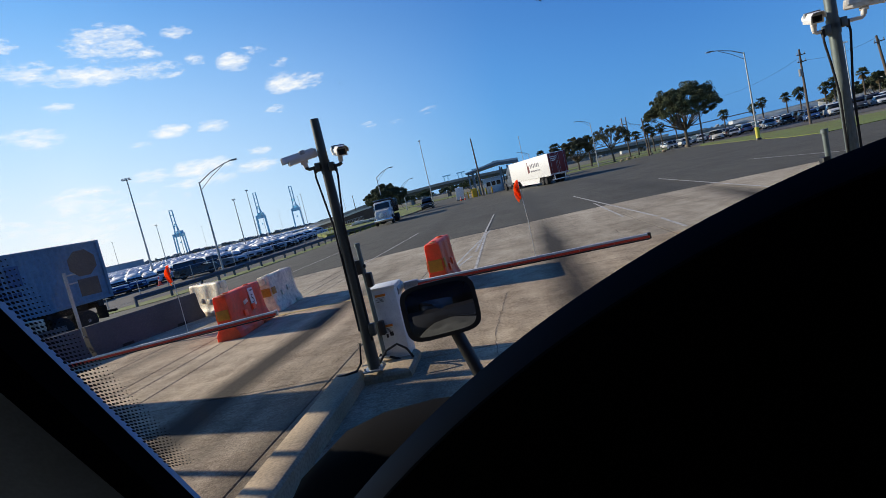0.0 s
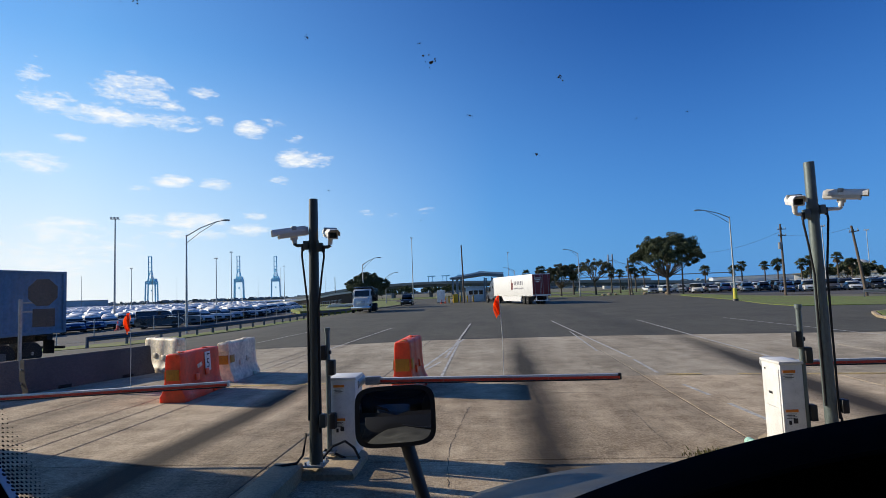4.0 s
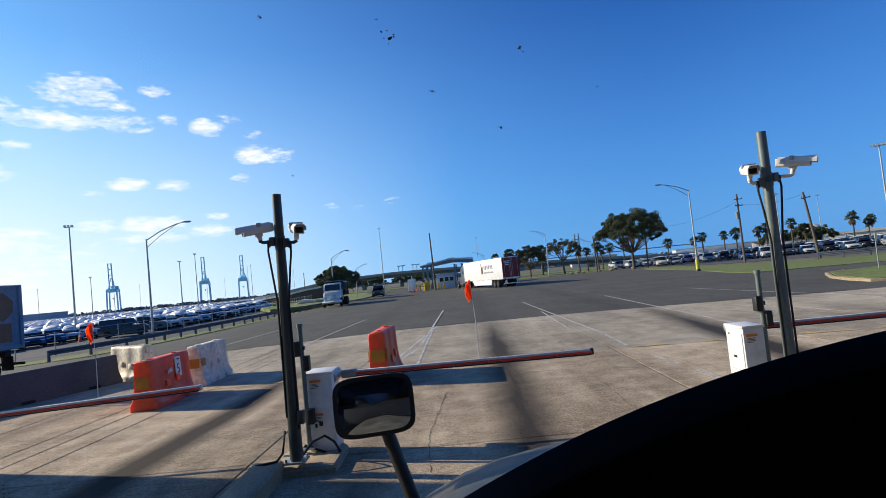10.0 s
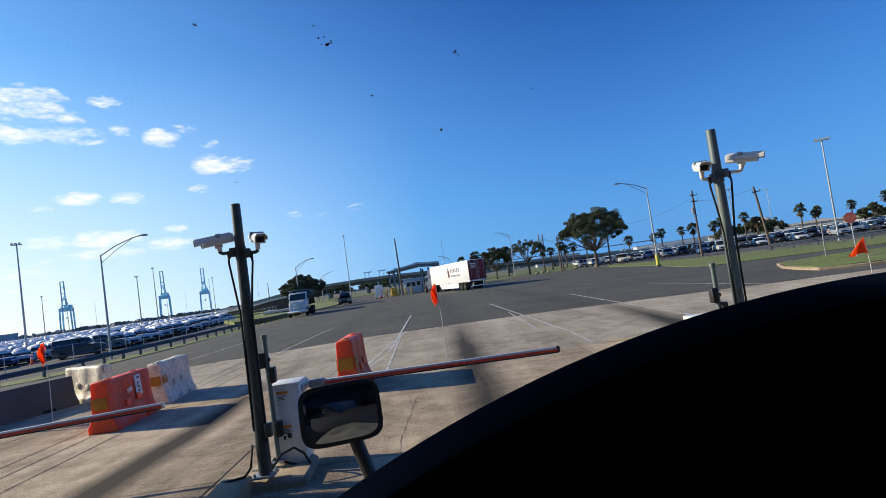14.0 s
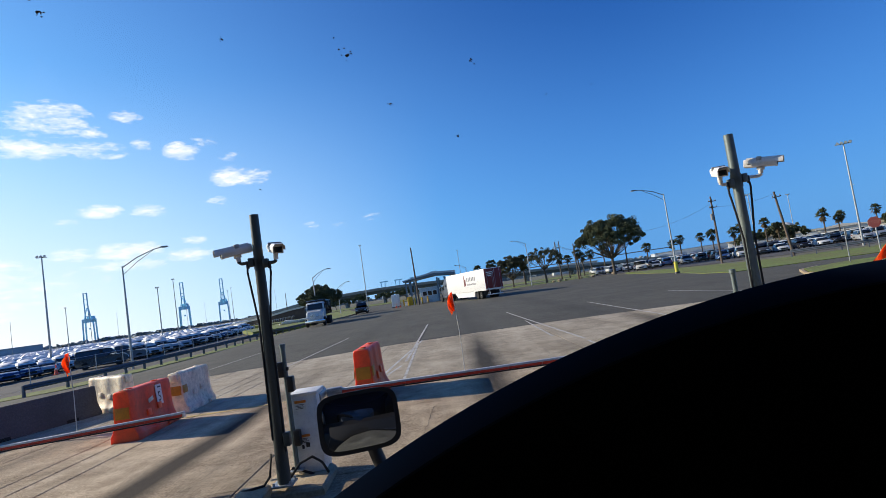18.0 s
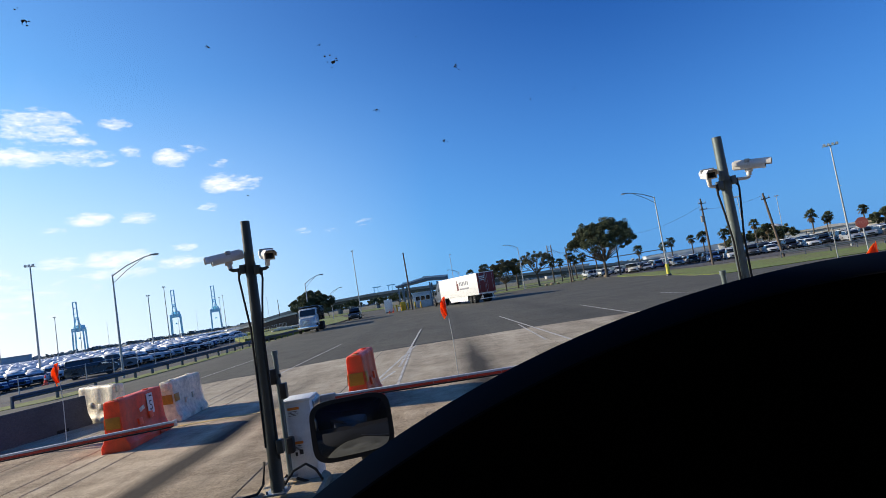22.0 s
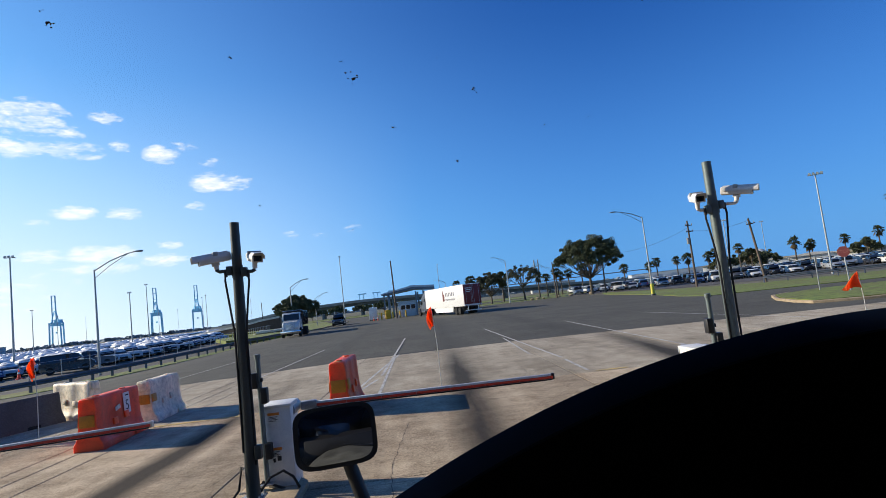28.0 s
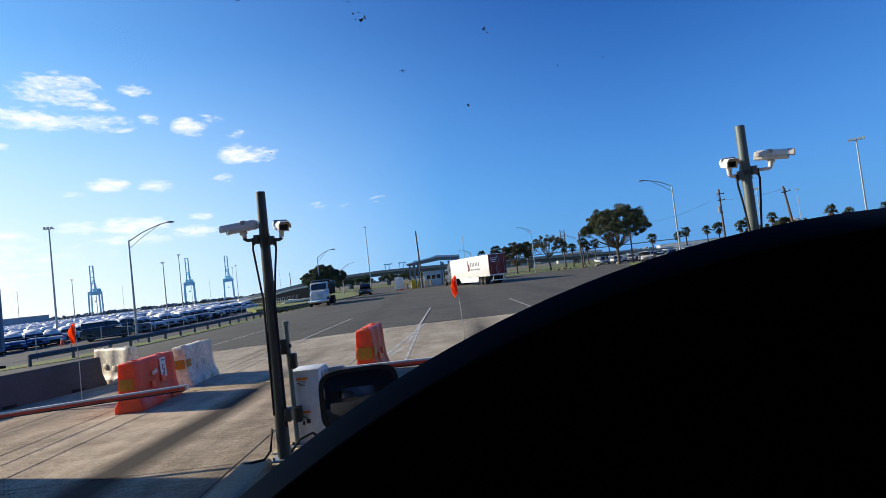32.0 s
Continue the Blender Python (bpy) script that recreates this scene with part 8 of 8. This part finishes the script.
def overpass():
    top = thing("overpass", "long grey concrete overpass on piers with a descending ramp", "overpass")
    pts = [(-150, 300, -1.5), (-120, 268, -0.6), (-96, 250, 0.6), (-80, 241, 1.8), (-68, 236, 3.1), (-56, 233, 4.7), (-41, 231, 5.75), (-24, 230, 6.15), (-10, 230, 6.0), (27, 230, 4.9), (46, 231, 4.2), (68, 233, 3.3), (96, 238, 1.9), (133, 250, 0.5), (170, 262, -0.6)]

    def run(prof, name, mat):
        b = bm_new()
        rings = []
        for i, p in enumerate(pts):
            d = (Vector(pts[min(i + 1, len(pts) - 1)][:2]) - Vector(pts[max(i - 1, 0)][:2])).normalized()
            s = Vector((d.y, -d.x))
            rings.append([(p[0] + s.x * u, p[1] + s.y * u, p[2] + v) for u, v in prof])
        loft(b, rings)
        return part(name, b, mat, top)
    run([(-4.6, -0.9), (4.6, -0.9), (5.0, -0.65), (-5.0, -0.65)], "deck", M_BRIDGE)
    run([(4.7, -0.9), (5.0, -0.9), (5.0, 0.15), (4.75, 0.15)], "parapet", M_BRIDGE)
    run([(-5.0, -0.9), (-4.7, -0.9), (-4.75, 0.15), (-5.0, 0.15)], "parapet", M_BRIDGE)
    for u in (-3.4, -1.1, 1.1, 3.4):
        run([(u - 0.3, -2.1), (u + 0.3, -2.1), (u + 0.2, -0.9), (u - 0.2, -0.9)], "girder", M_BRIDGED)
    for x, y, z in ((-56, 233, 4.3), (-38, 231, 5.6), (-22, 230.3, 6.0), (-2, 230, 5.6), (18, 230, 5.1), (38, 231, 4.4), (58, 232, 3.7)):
        b = bm_new()
        box(b, (x, y, z - 2.4), (1.2, 8.4, 0.7), 0.05)
        for v in (-2.6, 2.6):
            tube(b, (x, y + v, -0.1), (x, y + v, z - 2.6), 0.55, seg=14)
        part("pier", b, M_BRIDGE, top)
    b = bm_new()
    prism(b, [(-150, -0.2), (-76, -0.2), (-74, 1.0), (-96, 0.0)], 236, 246, "y")
    part("abutment", b, M_BRIDGE, top)
    # the lower ramp beside it: a brown bank under a bright concrete edge, and a heap of pale slabs before it
    r = thing("access_ramp", "low brown ramp bank with a bright concrete edge", "ramp")
    line = [(-62, 150, 0.5), (-52, 145, 1.2), (-42.2, 140, 2.0), (-38, 139, 2.6), (-33.5, 138.5, 3.0)]
    b = bm_new()
    loft(b, [[(x, y, -0.1), (x, y, z - 0.35), (x - 1, y + 5, z - 0.35), (x - 1, y + 5, -0.1)] for x, y, z in line])
    part("bank", b, M_RAMPBROWN, r, "dark brown ramp wall")
    b = bm_new()
    loft(b, [[(x, y - 0.12, z - 0.36), (x, y - 0.12, z + 0.1), (x - 0.1, y + 0.3, z + 0.1), (x - 0.1, y + 0.3, z - 0.36)] for x, y, z in line])
    part("edge", b, M_WHITEWALL, r, "bright concrete edge of the ramp")
    for k in range(7):
        rs = random.Random(60 + k)
        ob = tagged(part("concrete_slab", box(bm_new(), (0, 0, 0.15), (rs.uniform(1.4, 2.4), rs.uniform(0.8, 1.4), rs.uniform(0.22, 0.34)), 0.03), M_WHITEWALL), "broken pale concrete slab in a heap beside the ramp", "concrete slab", "heap of concrete slabs")
        ob.matrix_world = pose(-27.0 + 0.75 * k, 95.6 + rs.uniform(-0.6, 0.6), 0.02 + 0.16 * (k % 3), rs.uniform(-6, 6), rs.uniform(-8, 8), rs.uniform(-30, 30))


def crane(x, y, s, label, boom_up=True):
    """A ship-to-shore crane: portal legs, machinery house, A-frame, raised boom."""
    top = thing("gantry_crane", label, "crane", pose(x, y, 0, 0, 0, 20), "port cranes")

    def beam(b, p, q, r):
        p, q = Vector(p) * s, Vector(q) * s
        d = q - p
        m = Matrix.Translation((p + q) / 2) @ d.to_track_quat("Z", "Y").to_matrix().to_4x4()
        t = bmesh.new()
        bmesh.ops.create_cube(t, size=1, matrix=m @ Matrix.Diagonal((r * 2 * s, r * 2 * s, d.length, 1)))
        join(b, t)
    for xx in (-8, 8):
        for yy in (-9, 9):
            b = bm_new()
            beam(b, (xx, yy, 0), (xx * 0.9, yy, 38), 1.0)
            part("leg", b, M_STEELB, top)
    b = bm_new()
    for yy in (-9, 9):
        beam(b, (-7.4, yy, 34), (7.4, yy, 34), 1.3)
        beam(b, (-7.4, yy, 37), (7.4, yy, 37), 1.1)
    for xx in (-8, 8):
        beam(b, (xx * 0.9, -9, 37), (xx * 0.9, 9, 37), 0.9)
    part("cross_beam", b, M_STEELB, top)
    b = bm_new()
    box(b, (2 * s, 4 * s, 40 * s), (9 * s, 16 * s, 5 * s), 0.2)
    part("machinery_house", b, M_STEELB, top)
    b = bm_new()
    beam(b, (-5, -9, 37), (-1.2, -4, 56), 0.6)
    beam(b, (5, -9, 37), (1.2, -4, 56), 0.6)
    beam(b, (0, 9, 37), (0, -4, 56), 0.4)
    part("a_frame", b, M_STEELB, top)
    b = bm_new()
    for xx in (-2.6, 2.6):
        beam(b, (xx, -10, 37), (xx * 0.9, -12, 80), 0.75)
    for k in range(5):
        z = 42 + k * 9.4
        beam(b, (-2.5, -10.2, z), (2.5, -10.2, z), 0.45)
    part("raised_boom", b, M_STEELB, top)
    b = bm_new()
    beam(b, (0, -1, 22), (0, 1, 22), 1.2)
    part("spreader", b, M_STEELB, top)
    return top


def port():
    crane(-470, 750, 0.83, "blue ship-to-shore gantry crane with a raised boom")
    crane(-367, 805, 0.83, "blue ship-to-shore gantry crane with a raised boom")
    crane(-325, 843, 0.83, "blue ship-to-shore gantry crane with a raised boom")
    for x, y in ((-110, 1150), (-80, 1150), (-48, 1150)):
        c = thing("far_crane", "tiny pale blue port crane behind the overpass", "crane", pose(x, y, 0), "far port cranes")
        for dx in (-4, 4):
            b = bm_new()
            box(b, (dx, 0, 17), (1, 5, 34), 0)
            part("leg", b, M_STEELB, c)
        b = bm_new()
        box(b, (2, 0, 34), (17, 4, 2), 0)
        part("girder", b, M_STEELB, c)
    # pylons of the far cable-stayed bridge
    t = thing("bridge_pylon", "far pale twin pylon of a cable-stayed bridge", "bridge", pose(342, 1500, 0))
    for dx in (-5.5, 5.5):
        b = bm_new()
        box(b, (dx, 0, 41), (2.6, 4, 84), 0.2)
        part("tower", b, M_BRIDGE, t)
    b = bm_new()
    box(b, (0, 0, 66), (10, 3, 2.5), 0.1)
    box(b, (0, 0, 30), (10, 3, 2.5), 0.1)
    part("cross_beam", b, M_BRIDGE, t)
    b = bm_new()
    for k in range(6):
        for s in (-1, 1):
            sweep(b, [(0, 0, 80 - k * 3), (s * (40 + k * 26), 0, 24)], 0.16, 4)
    tagged(part("stay_cables", b, M_BRIDGE, t), kind="stuff")
    b = bm_new()
    box(b, (0, 0, 23), (620, 8, 2.4), 0)
    part("deck", b, M_BRIDGE, t)

    def shed(x, y, w, d, h, yaw, mat, label, bays, roof=None, name="warehouse"):
        top = thing(name, label, "building", pose(x, y, 0, 0, 0, yaw), "far buildings")
        b = bm_new()
        box(b, (0, 0, h / 2), (w, d, h), 0.05)
        part("walls", b, mat, top)
        b = bm_new()
        prism(b, [(-w / 2 - 0.4, h), (w / 2 + 0.4, h), (w / 2 + 0.4, h + 0.25), (0, h + 0.9), (-w / 2 - 0.4, h + 0.25)], -d / 2 - 0.4, d / 2 + 0.4)
        part("roof", b, roof or M_GREYWALL, top)
        for k in range(bays):
            b = bm_new()
            box(b, (-w / 2 + w * (k + 0.5) / bays, -d / 2 - 0.04, h * 0.4), (w / bays * 0.5, 0.1, h * 0.55), 0.0)
            part("window" if name != "warehouse" else "door", b, M_CARGLASS if name != "warehouse" else M_GREYWALL, top)
    shed(84, 332, 26, 14, 5.0, -8, M_WHITEWALL, "long white warehouse far beyond the overpass", 6, M_WHITEWALL)
    shed(114.5, 152, 11, 8, 2.9, -33, M_WHITEWALL, "small white office building behind the car park", 4, M_WHITEWALL, "office_building")
    shed(139, 156, 26, 10, 2.6, -38, M_WHITEWALL, "low white building behind the car park", 6, M_TANROOF)
    shed(101, 168, 18, 8, 3.2, -28, M_WHITEWALL, "low pale building among the palms", 5, M_TANROOF)
    shed(168, 240, 60, 16, 3.2, -30, M_WHITEWALL, "long low pale building behind the palms", 9, M_TANROOF)
    shed(240, 400, 150, 24, 4.5, -15, M_GREYWALL, "long grey warehouse on the horizon", 12)
    shed(-362, 412, 110, 26, 5.2, 39, M_GREYWALL, "long blue-grey warehouse beyond the port car park", 14)
    # a round white dome on the horizon
    t = thing("storage_dome", "pale round storage dome on the horizon", "tank", pose(250, 385, 0))
    b = bm_new()
    n = 24
    loft(b, [[(9 * math.cos(a) * math.cos(2 * math.pi * k / n), 9 * math.cos(a) * math.sin(2 * math.pi * k / n), 5 + 8 * math.sin(a)) for k in range(n)] for a in [0.0, 0.3, 0.6, 0.9, 1.2, 1.5]])
    tube(b, (0, 0, 0), (0, 0, 5), 9, seg=n)
    part("shell", b, M_WHITEWALL, t)


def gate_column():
    """An unseen column put beside the left-hand lane; its shadow lies across the lanes."""
    t = thing("gate_column", "tall unseen grey column added for its shadow across the lanes", "column", pose(-11.6, 8.95, 0))
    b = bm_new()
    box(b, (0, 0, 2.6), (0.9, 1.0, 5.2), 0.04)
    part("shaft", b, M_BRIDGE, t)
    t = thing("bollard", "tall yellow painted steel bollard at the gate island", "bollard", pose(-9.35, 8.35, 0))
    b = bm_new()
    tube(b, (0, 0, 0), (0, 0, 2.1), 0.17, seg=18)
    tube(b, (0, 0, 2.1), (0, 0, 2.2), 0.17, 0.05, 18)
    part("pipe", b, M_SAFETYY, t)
    # Two unseen posts, added for the thin shadow stripes beside the column's band.
    p = thing("gate_post", "thin unseen steel post added for its shadow stripe", "post", pose(-9.9, 6.9, 0), "gate posts")
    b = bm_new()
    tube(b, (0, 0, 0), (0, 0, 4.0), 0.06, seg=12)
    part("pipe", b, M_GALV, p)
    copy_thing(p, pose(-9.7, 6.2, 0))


checkpoint()
overpass()
port()
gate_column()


def skylight_block():
    """An unseen roof and wall added behind the vehicle to hold back skylight."""
    b = bm_new()
    box(b, (0, -12.2, 7.0), (60, 20, 0.5), 0.05)
    tagged(part("added_ceiling", b, M_BLOCKGREY), "plain grey roof added unseen behind the lanes to block skylight", "roof", kind="structure")
    b = bm_new()
    box(b, (0, -22.4, 3.4), (60, 0.4, 6.8), 0.03)
    tagged(part("added_wall_south", b, M_BLOCKGREY), "plain grey wall added unseen behind the lanes to block skylight", "wall", kind="structure")


M_BLOCKGREY = material("dull_grey_cladding", (0.22, 0.22, 0.22), 0.8, vary=0.25, scale=0.4, fine=4, bump=0.02)
skylight_block()


slabs()
